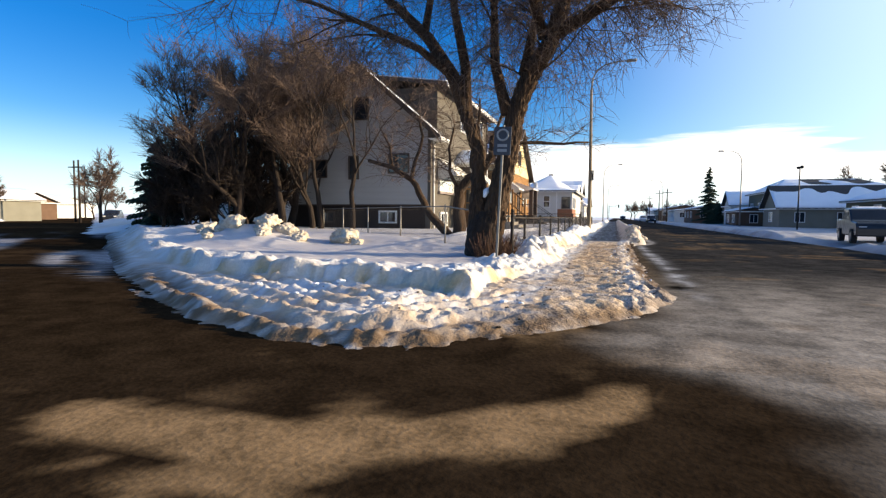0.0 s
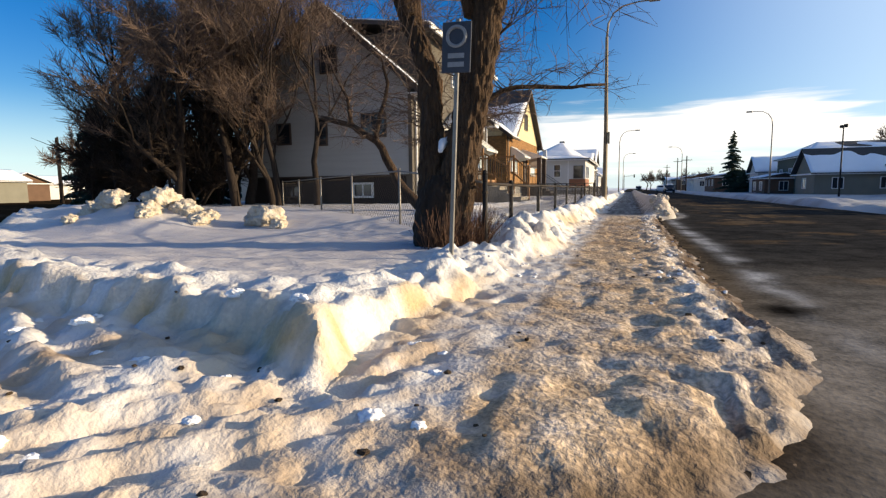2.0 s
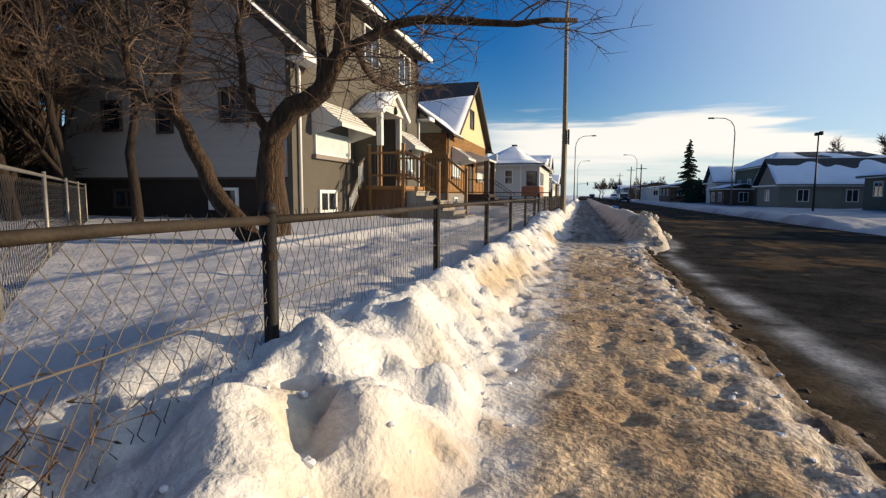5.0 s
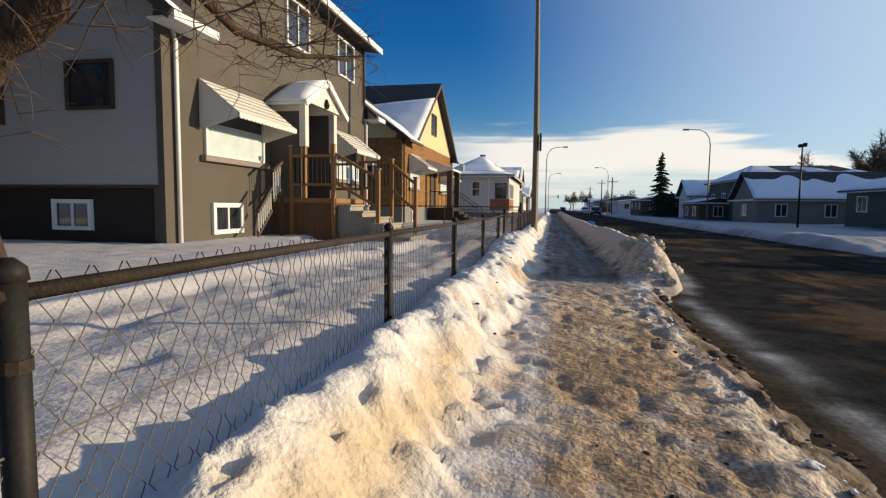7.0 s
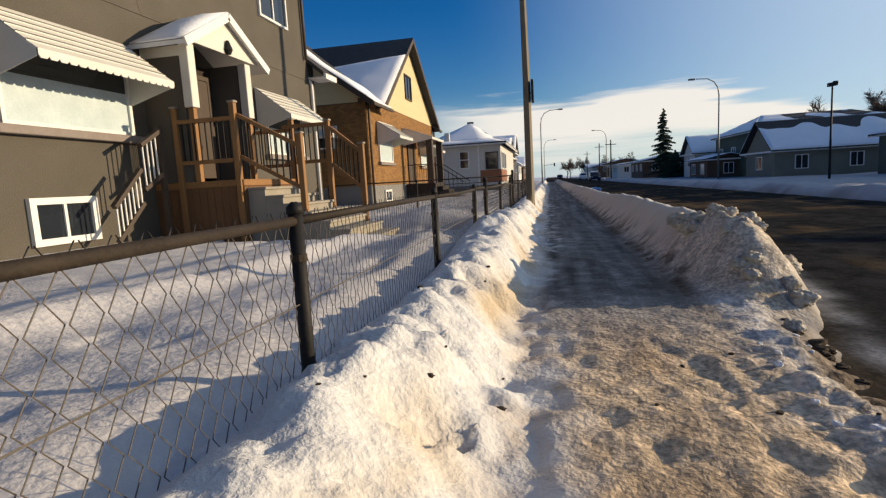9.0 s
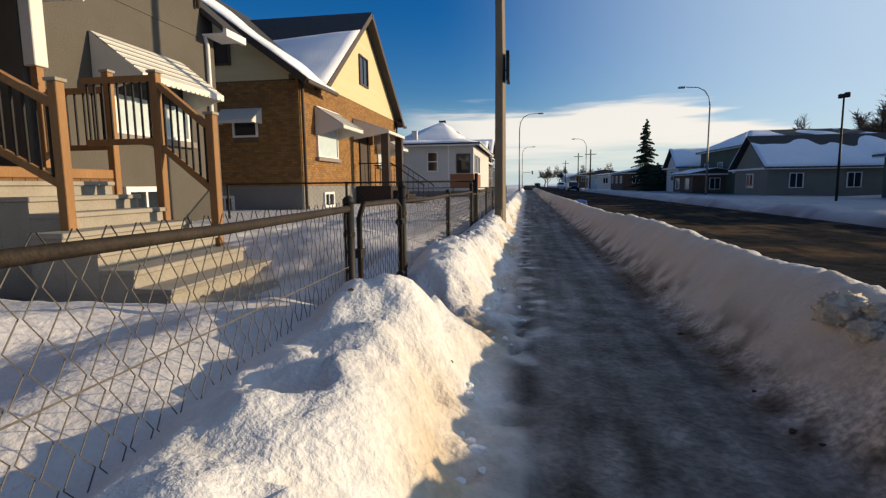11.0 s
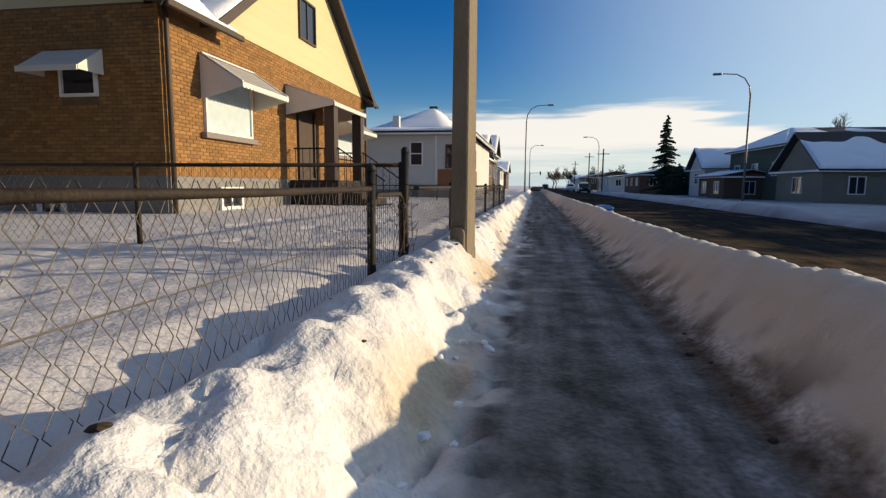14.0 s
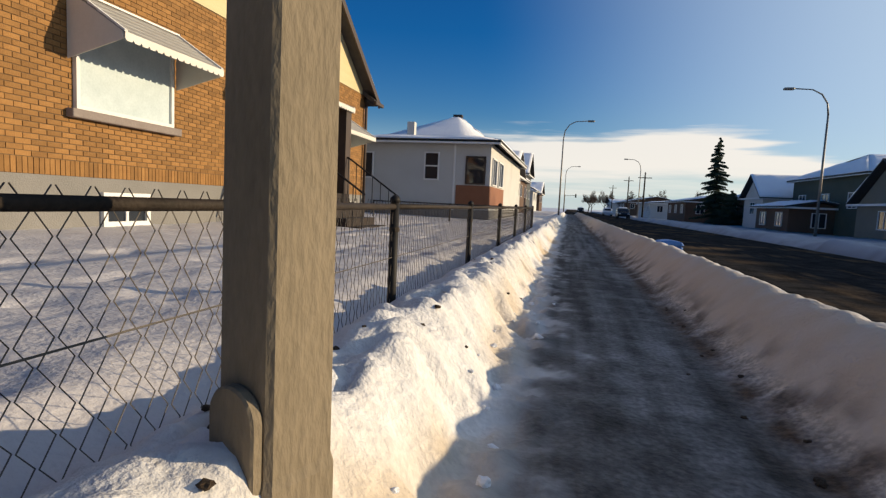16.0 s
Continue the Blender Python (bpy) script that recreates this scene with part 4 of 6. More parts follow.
        put("hood_fascia", Shape().bar((xo + 0.01, yc, zp - 0.05), (xo + 0.01, yc + sgn * w, ze - 0.05), 0.04, 0.16), M_TRIM)
    put("hood_gable", Shape().slab([(yc - w + 0.2, ze + 0.04), (yc + w - 0.2, ze + 0.04), (yc, zp - 0.12)], "x", xo - 0.16, xo - 0.1), M_AWN, "cream gable board")
    for y in (27.4, 29.25):
        put("hood_post", Shape().box(xo - 0.3, xo - 0.12, y - 0.1, y + 0.1, 2.7, ze), M_AWN, "cream square column", bevel=0.01)
        put("hood_beam", Shape().box(-8.22, xo - 0.31, y - 0.06, y + 0.06, ze - 0.2, ze - 0.02), M_AWN)
        put("column", Shape().box(xo - 0.26, xo - 0.16, y - 0.05, y + 0.05, z, 2.7), M_WOOD)
    sn = snow_layer([(-8.2, yc - w, ze + 0.01), (xo, yc - w, ze + 0.01), (xo, yc, zp + 0.01), (-8.2, yc, zp + 0.01)], 0.12, "hood_snow", None, seed=9)
    sn.location, sn.parent = inv, st
    sn = snow_layer([(-8.2, yc + w, ze + 0.01), (xo, yc + w, ze + 0.01), (xo, yc, zp + 0.01), (-8.2, yc, zp + 0.01)], 0.12, "hood_snow", None, seed=11)
    sn.location, sn.parent = inv, st
    put("lamp", Shape().tube([(xo - 0.06, yc, 4.12), (xo - 0.06, yc, 3.95), (xo - 0.06, yc, 3.86)], [0.03, 0.09, 0.05], 10), M_BLACK, "small black porch lamp")
    return st


corner_house()
timber_stair()
scalloped_awning("window_awning", "striped cream metal awning over the wide front window", -8.23, 24.45, 26.95, 3.8, 0.72, 0.9)
scalloped_awning("window_awning", "striped cream metal awning over the far front window", -8.23, 31.2, 33.6, 3.75, 0.72, 0.9)


# ---- brick house with cream front gable ----
def brick_boxes(y0, y1, z0, z1, xw, openings, course=0.078, length=0.225, joint=0.011, proud=0.02):
    """Corner coordinates of the bricks of a wall facing +x, in running bond, around openings."""
    out, row, z = [], 0, z0
    while z + course * 0.6 < z1:
        y = y0 - (length / 2 if row % 2 else 0)
        while y < y1:
            a, b = max(y, y0), min(y + length - joint, y1)
            if b - a > 0.04:
                cuts = [(a, b)]
                for oy0, oy1, oz0, oz1 in openings:
                    if z + course > oz0 and z < oz1:
                        cuts = [c for p, q in cuts for c in ((p, min(q, oy0)), (max(p, oy1), q)) if c[1] - c[0] > 0.03]
                out += [(p, q, z, min(z + course - joint, z1)) for p, q in cuts]
            y += length
        z += course
        row += 1
    return out


def brick_house():
    h = thing("house", "tan brick house with cream siding gable and snowy roof", "house", "houses along the street")
    xf, xb, y0, y1, zg, zp, zb = -8.0, -20.0, 39.0, 51.5, -0.1, 1.14, 4.55
    openings = [(40.3, 42.25, 2.1, 3.75), (44.9, 46.4, 0.9, 3.6), (47.7, 49.9, 2.05, 3.6)]
    front = part("front_wall", Shape().box(xf - 0.3, xf - 0.012, y0 + 0.012, y1 - 0.01, zp, zb + 0.05), M_MORTAR, h, "recessed mortar")
    side = part("side_wall", Shape().box(xb, xf - 0.014, y0 + 0.012, y0 + 0.3, zp, 4.45), M_MORTAR, h)
    part("plinth", Shape().box(xb, xf - 0.005, y0 + 0.006, y1, zg, zp - 0.001), M_PLINTH, h, "grey parged basement wall")
    part("back_wall", Shape().box(xb - 0.3, xb - 0.01, y0, y1, zg, zb), M_CREAM, h)
    part("far_wall", Shape().box(xb, xf - 0.31, y1 - 0.3, y1 - 0.012, zp, zb), M_MORTAR, h)
    # roof: main ridge along the street, cross gable to the front
    xr, ze, za = -14.0, 4.72, 9.1
    sl = (za - ze) / (xf - xr)
    oh = 0.45
    for a, b, o in ((y0 - 0.4, 41.0, oh), (41.0, 51.2, -0.6), (51.2, y1 + 0.4, oh)):
        part("roof_front", plate([(xr, a, za), (xf + o, a, ze - o * sl), (xf + o, b, ze - o * sl), (xr, b, za)], 0.14), M_SHINGLE, h, "dark shingle roof")
    part("roof_back", plate([(xr, y0 - 0.4, za), (xr, y1 + 0.4, za), (xb - oh, y1 + 0.4, ze - oh * sl), (xb - oh, y0 - 0.4, ze - oh * sl)], 0.14), M_SHINGLE, h)
    part("side_gable", Shape().slab([(xb, 4.45), (xf - 0.02, 4.45), (xf - 0.02, ze - 0.1), (xr, za - 0.12), (xb, ze - 0.1)], "y", y0 + 0.02, y0 + 0.2), M_CREAM, h, "cream siding gable")
    part("far_gable", Shape().slab([(xb, 4.45), (xf - 0.3, 4.45), (xf - 0.3, ze - 0.1), (xr, za - 0.12), (xb, ze - 0.1)], "y", y1 - 0.25, y1 - 0.05), M_CREAM, h)
    ga, gb, gc, gz = 40.6, 51.55, 46.05, 8.45
    part("front_gable", Shape().slab([(ga + 0.15, zb + 0.02), (gb - 0.1, zb + 0.02), (gc, gz - 0.1)], "x", xf - 0.2, xf + 0.012), M_CREAM, h, "cream siding front gable")
    gs = (gz - zb) / (gc - ga)
    for a, lab in ((ga - 0.3, "near"), (gb + 0.3, "far")):
        zlow = gz - abs(gc - a) * gs
        part("gable_roof", plate([(xf + 0.4, gc, gz + 0.1), (xr + 0.6, gc, gz + 0.1), (xr + 0.6, a, zlow + 0.1), (xf + 0.4, a, zlow + 0.1)], 0.12), M_SHINGLE, h)
        part("bargeboard", Shape().bar((xf + 0.41, gc, gz - 0.02), (xf + 0.41, a, zlow - 0.02), 0.05, 0.2), M_DARKTRIM, h, "dark brown bargeboard")
        sn = snow_layer([(xf + 0.4, gc + (1.7 if a > gc else -1.7), gz + 0.1 - 1.7 * gs), (xr + 0.6, gc + (2.6 if a > gc else -2.6), gz + 0.1 - 2.6 * gs), (xr + 0.6, a, zlow + 0.11), (xf + 0.4, a, zlow + 0.11)], 0.16, "roof_snow", h, seed=21)
    snow_layer([(xr + 1.2, y0 - 0.4, za - 1.2 * sl), (xf + oh, y0 - 0.4, ze - oh * sl), (xf + oh, 41.0, ze - oh * sl), (xr + 1.2, 41.0, za - 1.2 * sl)], 0.14, "roof_snow", h, seed=23)
    part("bargeboard", Shape().bar((xr, y0 - 0.42, za - 0.12), (xf + oh, y0 - 0.42, ze - oh * sl - 0.1), 0.05, 0.2), M_DARKTRIM, h)
    zgut = ze - oh * sl
    part("gutter", Shape().box(xf + oh - 0.02, xf + oh + 0.08, y0 - 0.4, 41.2, zgut - 0.16, zgut - 0.04), M_DARKTRIM, h, "dark eaves gutter", bevel=0.015)
    part("gutter", Shape().box(xf + oh - 0.02, xf + oh + 0.08, 51.2, y1 + 0.45, zgut - 0.16, zgut - 0.04), M_DARKTRIM, h, bevel=0.015)
    downpipe(h, xf + 0.09, y0 + 0.1, 0.2, zgut + 0.1, M_DARKTRIM, 0.05)
    downpipe(h, xf + 0.09, y1 - 0.1, 0.2, zgut + 0.1, M_DARKTRIM, 0.05)
    # windows and door
    window(h, "front_window", "x", xf, 40.3, 42.25, 2.12, 3.7, 1, blind=0.93, sill=M_SILL, mullion=False)
    window(h, "front_window", "x", xf, 47.7, 49.9, 2.07, 3.55, 1, blind=0.93, sill=M_SILL, mullion=False)
    window(h, "gable_window", "x", xf + 0.012, 45.2, 46.4, 5.4, 6.65, 1, frame_mat=M_DARKTRIM)
    window(h, "basement_window", "x", xf - 0.005, 40.75, 41.7, 0.38, 0.92, 1, fw=0.08)
    window(h, "basement_window", "x", xf - 0.005, 49.6, 50.4, 0.38, 0.9, 1, fw=0.08)
    window(h, "side_window", "y", y0 + 0.01, -10.25, -9.4, 2.7, 3.3, -1, mullion=False)
    window(h, "side_window", "y", y0 + 0.02, -10.8, -10.2, 4.95, 5.75, -1, frame_mat=M_DARKTRIM, mullion=False)
    window(h, "basement_window", "y", y0 + 0.006, -11.0, -10.35, 0.2, 0.85, -1, fw=0.08)
    window(h, "side_window", "y", y0 + 0.01, -13.6, -13.2, 2.3, 3.3, -1, mullion=False)
    part("door", Shape().box(xf - 0.05, xf + 0.01, 45.1, 46.1, 1.15, 3.3), M_DARKTRIM, h, "dark panelled front door", bevel=0.01)
    part("door_frame", frame_shape("x", xf, 44.98, 46.25, 1.1, 3.42, 1, 0.1, 0.06), M_DARKTRIM, h)
    # brickwork, front and side
    boxes = brick_boxes(y0, y1, zp + 0.235, zb, xf, openings)
    near = sorted(boxes, key=lambda b: math.hypot(b[0] - 41.3, 1.4 * (b[2] - 2.4)))
    pick = [b for b in near if b[1] - b[0] > 0.2][:290]
    chosen = set(pick)
    unit = Shape().box(-0.1, 0.0, 0, 0.214, 0, 0.067).mesh("brick", M_BRICK, bevel=0.004)
    for a, b, c, d in pick:
        ob = new("brick", unit)
        ob.location = (xf + random.uniform(-0.003, 0.003), a, c)
        ob.parent = front
    rest = Shape()
    for k in range(int((y1 - y0) / 0.078)):
        if not 44.9 < y0 + k * 0.078 < 46.4:
            rest.box(xf - 0.1, xf + random.uniform(-0.003, 0.003), y0 + k * 0.078, y0 + k * 0.078 + 0.067, zp + 0.004, zp + 0.224)
    for b in boxes:
        if b not in chosen:
            o = random.uniform(-0.003, 0.003)
            rest.box(xf - 0.1, xf + o, *b)
    tagged(part("brickwork", rest, M_BRICK, front, "rows of tan bricks"), kind="stuff")
    sides = Shape()
    for a, b, c, d in brick_boxes(-xf + 0.003, 16.5, zp, 4.43, 0, [(9.4, 10.25, 2.6, 3.4), (13.2, 13.6, 2.2, 3.4)]):
        o = random.uniform(-0.003, 0.003)
        sides.box(-b, -a, y0 + o, y0 + 0.1, c, d)
    tagged(part("brickwork", sides, M_BRICK, side, "rows of tan bricks"), kind="stuff")
    return h


def brick_house_stoop():
    st = thing("entrance_steps", "dark concrete entrance steps with black iron rails", "stair", at=(-7.2, 45.6, 0))
    inv = Vector((7.2, -45.6, 0))

    def put(n, s, mat, lab=""):
        s.v = [tuple(Vector(p) + inv) for p in s.v]
        return part(n, s, mat, st, lab)
    put("landing", Shape().box(-7.98, -6.5, 44.4, 46.9, -0.1, 1.12), M_BROWNBAND)
    for i in range(5):
        put("step", Shape().box(-6.5 + i * 0.29, -6.2 + i * 0.29, 44.8, 46.5, -0.1, 0.92 - i * 0.18), M_BROWNBAND)
    for y in (44.5, 46.8):
        put("rail", Shape().tube([(-7.9, y, 2.05), (-6.5, y, 2.05), (-5.1, y, 1.1)], 0.025, 6), M_BLACK)
        for i in range(13):
            x = -7.85 + i * 0.225
            top = 2.05 if x < -6.5 else 2.05 - (x + 6.5) * 0.68
            put("baluster", Shape().bar((x, y, max(0.1, top - 0.95)), (x, y, top), 0.016, 0.016), M_BLACK)
    for y in (44.45, 46.85):
        put("porch_post", Shape().box(-6.85, -6.55, y - 0.16, y + 0.16, 1.12, 3.3), M_DARKTRIM, "dark square porch post")
    return st


brick_house()
brick_house_stoop()
scalloped_awning("window_awning", "grey-white metal awning on the brick front", -7.98, 40.2, 42.35, 3.78, 0.62, 0.95, stripes=False)
scalloped_awning("window_awning", "grey-white metal awning on the brick front", -7.98, 47.6, 50.0, 3.55, 0.6, 0.95, stripes=False)
scalloped_awning("door_awning", "grey metal awning over the porch of the brick house", -7.98, 44.2, 47.1, 3.85, 0.5, 1.45, stripes=False)


def side_awning():
    ob = thing("window_awning", "small pale metal awning over the side window", "awning", "window awnings", (-9.85, 38.98, 3.6))
    part("cover", plate([(-0.75, 0, 0), (0.6, 0, 0), (0.6, -0.6, -0.42), (-0.75, -0.6, -0.42)], 0.02), M_AWN, ob)
    part("lip", Shape().box(-0.75, 0.6, -0.63, -0.61, -0.52, -0.42), M_AWN, ob)
    for x in (-0.75, 0.6):
        part("side_wing", Shape().slab([(0, -0.02), (-0.6, -0.44), (-0.6, -0.5), (0, -0.5)], "x", x - 0.008, x + 0.008), M_AWN, ob)


side_awning()


# ---- plainer houses ----
def plain_house(label, x0, x1, y0, y1, eave, apex, ridge="y", wall=None, group="houses along the street", face="-x", hip=False, z0=-0.3, base=None, windows=True, snow=True, inset=None, patchy=False, roofed=True):
    h = thing("house", label, "house", group)
    wall = wall or M_FARWHITE
    cx, cy = (x0 + x1) / 2, (y0 + y1) / 2
    part("wall", Shape().box(x0, x1, y0, y1, z0, eave), wall, h)
    if base:
        part("foundation", Shape().box(x0 - 0.03, x1 + 0.03, y0 - 0.03, y1 + 0.03, z0, 0.75), base, h)
    o = 0.45
    inset = (inset or min(x1 - x0, y1 - y0) / 2) if hip else 0
    if ridge == "y":
        r0, r1 = (cx, y0 - o + inset * 0.95, apex), (cx, y1 + o - inset * 0.95, apex)
        planes = [[r0, (x1 + o, y0 - o, eave), (x1 + o, y1 + o, eave), r1], [r1, (x0 - o, y1 + o, eave), (x0 - o, y0 - o, eave), r0]]
        ends = [[r0, r0, (x0 - o, y0 - o, eave), (x1 + o, y0 - o, eave)], [r1, r1, (x1 + o, y1 + o, eave), (x0 - o, y1 + o, eave)]]
        if not hip and roofed:
            part("gable", Shape().slab([(x0, eave), (x1, eave), (cx, apex - 0.1)], "y", y0 + 0.01, y1 - 0.01), wall, h)
    else:
        r0, r1 = (x0 - o + inset * 0.95, cy, apex), (x1 + o - inset * 0.95, cy, apex)
        planes = [[r0, (x0 - o, y0 - o, eave), (x1 + o, y0 - o, eave), r1], [r1, (x1 + o, y1 + o, eave), (x0 - o, y1 + o, eave), r0]]
        ends = [[r0, r0, (x0 - o, y1 + o, eave), (x0 - o, y0 - o, eave)], [r1, r1, (x1 + o, y0 - o, eave), (x1 + o, y1 + o, eave)]]
        if not hip and roofed:
            part("gable", Shape().slab([(y0, eave), (y1, eave), (cy, apex - 0.1)], "x", x0 + 0.01, x1 - 0.01), wall, h)
    for p in (planes + (ends if hip else [])) if roofed else []:
        s = plate([Vector(q) + Vector((0, 0, 0.1)) for q in p], 0.12)
        roof = part("roof", s, M_SHINGLE, h)
        if snow:
            snow_layer([Vector(q) + Vector((0, 0, 0.1)) for q in p], 0.16, "roof_snow", h, seed=cx + cy, patchy=patchy)
    part("fascia", frame_ring(x0 - o, x1 + o, y0 - o, y1 + o, eave - 0.08, eave + 0.06), M_TRIM, h)
    if windows:
        zt = min(eave - 0.35, 3.1)
        zb = zt - 1.15
        for i in range(max(1, int((x1 - x0) / 3.2))):
            a = x0 + (i + 0.5) * (x1 - x0) / max(1, int((x1 - x0) / 3.2))
            window(h, "side_window", "y", y0, a - 0.5, a + 0.5, zb, zt, -1)
        for i in range(max(1, int((y1 - y0) / 3.4))):
            a = y0 + (i + 0.5) * (y1 - y0) / max(1, int((y1 - y0) / 3.4))
            if face == "+x":
                window(h, "front_window", "x", x1, a - 0.65, a + 0.65, zb, zt, 1)
            else:
                window(h, "front_window", "x", x0, a - 0.65, a + 0.65, zb, zt, -1)
    return h


def frame_ring(x0, x1, y0, y1, z0, z1, t=0.1):
    s = Shape()
    s.box(x0, x1, y0, y0 + t, z0, z1).box(x0, x1, y1 - t, y1, z0, z1)
    return s.box(x0, x0 + t, y0 + t, y1 - t, z0, z1).box(x1 - t, x1, y0 + t, y1 - t, z0, z1)


def bell_roof(h, outer, inner, peak, z0, z1):
    """A pyramid roof that flattens towards its eaves, with snow."""
    def ring(r, z):
        return [(r[0], r[2], z), (r[1], r[2], z), (r[1], r[3], z), (r[0], r[3], z)]
    o, i = ring(outer, z0), ring(inner, z1)
    for k in range(4):
        m = (k + 1) % 4
        for face in ([i[k], i[m], o[m], o[k]], [peak, peak, i[m], i[k]]):
            part("roof", plate(face, 0.1), M_SHINGLE, h)
            snow_layer(face, 0.10, "roof_snow", h, seed=k + 2)


def white_bungalow():
    h = plain_house("white stucco bungalow with snowy bell-shaped roof and red-brown porch panel", -11.2, -4.3, 57.0, 71.0, 3.68, 6.0, "y", M_FARWHITE, hip=True, face="+x", base=M_PLINTH, windows=False, roofed=False)
    bell_roof(h, (-11.6, -3.85, 56.55, 71.45), (-9.9, -4.9, 58.8, 69.2), (-7.35, 64.0, 5.95), 3.78, 4.15)
    part("porch_panel", Shape().box(-5.8, -4.28, 56.97, 57.1, 0.98, 1.82), M_RED, h, "red-brown panel below the porch windows")
    part("porch_panel", Shape().box(-4.35, -4.27, 57.12, 62.0, 0.98, 1.82), M_RED, h, "red-brown panel below the porch windows")
    part("corner_trim", Shape().box(-5.95, -5.87, 56.96, 57.05, 0.7, 3.6), M_TRIM, h)
    upper_sash = window(h, "side_window", "y", 57.0, -7.3, -6.6, 2.0, 3.25, -1, mullion=False)
    part("sash_rail", Shape().box(-7.24, -6.66, 56.95, 57.0, 2.6, 2.66), M_TRIM, upper_sash)
    window(h, "side_window", "y", 57.0, -10.4, -9.7, 2.0, 3.2, -1, mullion=False)
    window(h, "porch_window", "y", 57.0, -5.4, -4.5, 1.87, 3.1, -1, mullion=False, frame_mat=M_DARKTRIM)
    window(h, "porch_window", "x", -4.3, 57.5, 58.8, 1.87, 3.1, 1)
    window(h, "porch_window", "x", -4.3, 59.6, 61.2, 1.87, 3.1, 1)
    part("chimney", Shape().box(-8.55, -8.2, 58.2, 58.55, 3.8, 4.75), M_FARWHITE, h, "slim white chimney")
    part("roof_vent", Shape().box(-7.6, -7.1, 63.8, 64.2, 5.9, 6.04), M_SHINGLE, h)
    return h


white_bungalow()
plain_house("pale house with snowy roof further down the street", -13, -5.2, 73.5, 82, 3.4, 5.4, "x", M_FARWHITE, face="+x")
plain_house("brown house with snowy roof further down the street", -13, -5.5, 84, 93, 3.6, 5.8, "y", M_FARBROWN, face="+x")
plain_house("blue-grey house with steep snowy roof", -14, -6, 97, 106, 4.8, 7.6, "x", M_FARGREY, face="+x")
plain_house("pale far house with snowy roof", -14, -6, 112, 122, 3.4, 5.4, "y", M_FARWHITE, face="+x")
plain_house("brown far house with snowy roof", -14, -6, 130, 141, 3.4, 5.6, "x", M_FARBROWN, face="+x")
# across the street
plain_house("long grey-green bungalow with snow-patched roof", 21, 32, 47, 60, 2.6, 4.5, "y", M_FARGREEN, "houses across the street", patchy=True)
plain_house("beige house with a steep gable to the street and snow-patched roof", 17.2, 33, 66.8, 73.2, 2.1, 4.7, "x", M_FARCREAM, "houses across the street", patchy=True)
plain_house("broad dark green house with low snowy roof", 18.5, 32, 74.6, 87, 4.3, 6.1, "x", M_FARGREEN, "houses across the street", hip=True, inset=3.2, patchy=True)
plain_house("small pale gabled house with snowy roof", 16.4, 24, 87.8, 93, 2.8, 5.0, "x", M_FARWHITE, "houses across the street")
plain_house("low red-brown shed with flat snowy roof", 15.4, 19.5, 79, 86, 1.9, 2.4, "y", M_FARBROWN, "houses across the street")
plain_house("dark brown house beside the spruce", 17.0, 25, 92, 100, 2.9, 4.3, "y", M_FARBROWN, "houses across the street")
plain_house("low brown shed-like building", 13.5, 24, 106, 118, 2.6, 3.6, "y", M_FARBROWN, "houses across the street")
plain_house("low pale building with snowy roof", 13, 26, 132, 148, 2.6, 3.3, "y", M_FARWHITE, "houses across the street")
plain_house("far brown building with snowy roof", 12, 26, 165, 185, 3.2, 4.6, "y", M_FARBROWN, "houses across the street")
plain_house("far pale building with snowy roof", 12, 26, 200, 225, 3.2, 4.6, "x", M_FARWHITE, "houses across the street")
# along the side street
plain_house("beige bungalow on the side street", -82, -75, 46, 52, 2.6, 4.1, "y", M_FARCREAM, "houses on the side street")
plain_house("brown bungalow on the side street", -98, -90, 58, 65, 2.6, 4.2, "x", M_FARBROWN, "houses on the side street")
plain_house("pale far house on the side street", -120, -110, 74, 84, 2.8, 4.6, "y", M_FARWHITE, "houses on the side street")
plain_house("pale far house on the side street", -150, -138, 98, 110, 3.0, 5.0, "x", M_FARWHITE, "houses on the side street")
plain_house("white garage behind the trees", -25.5, -21.5, 29, 35, 2.4, 3.5, "y", M_FARWHITE, "houses on the side street")
plain_house("pale house behind the trees", -40, -31, 40, 50, 3.0, 5.0, "x", M_FARWHITE, "houses on the side street")


# ---- chain-link fence ----
FENCE_X, TOP, FOOT = -2.05, 1.0, 0.1


def link_shape(length, z0, z1, dia_w=0.105, dia_h=0.12, r=0.0023):
    """Woven wire from 0 to length along y."""
    s = Shape()
    cols = int(length / (dia_w / 2))
    rows = int((z1 - z0) / (dia_h / 2))
    for c in range(cols):
        pts = []
        for k in range(rows + 1):
            y = (c + ((k + c) % 2)) * dia_w / 2
            pts.append((0.006 * (-1 if (k + c) % 2 else 1), min(max(y, 0), length), z1 - k * dia_h / 2))
        s.tube(pts, r, 3, caps=False)
    return s


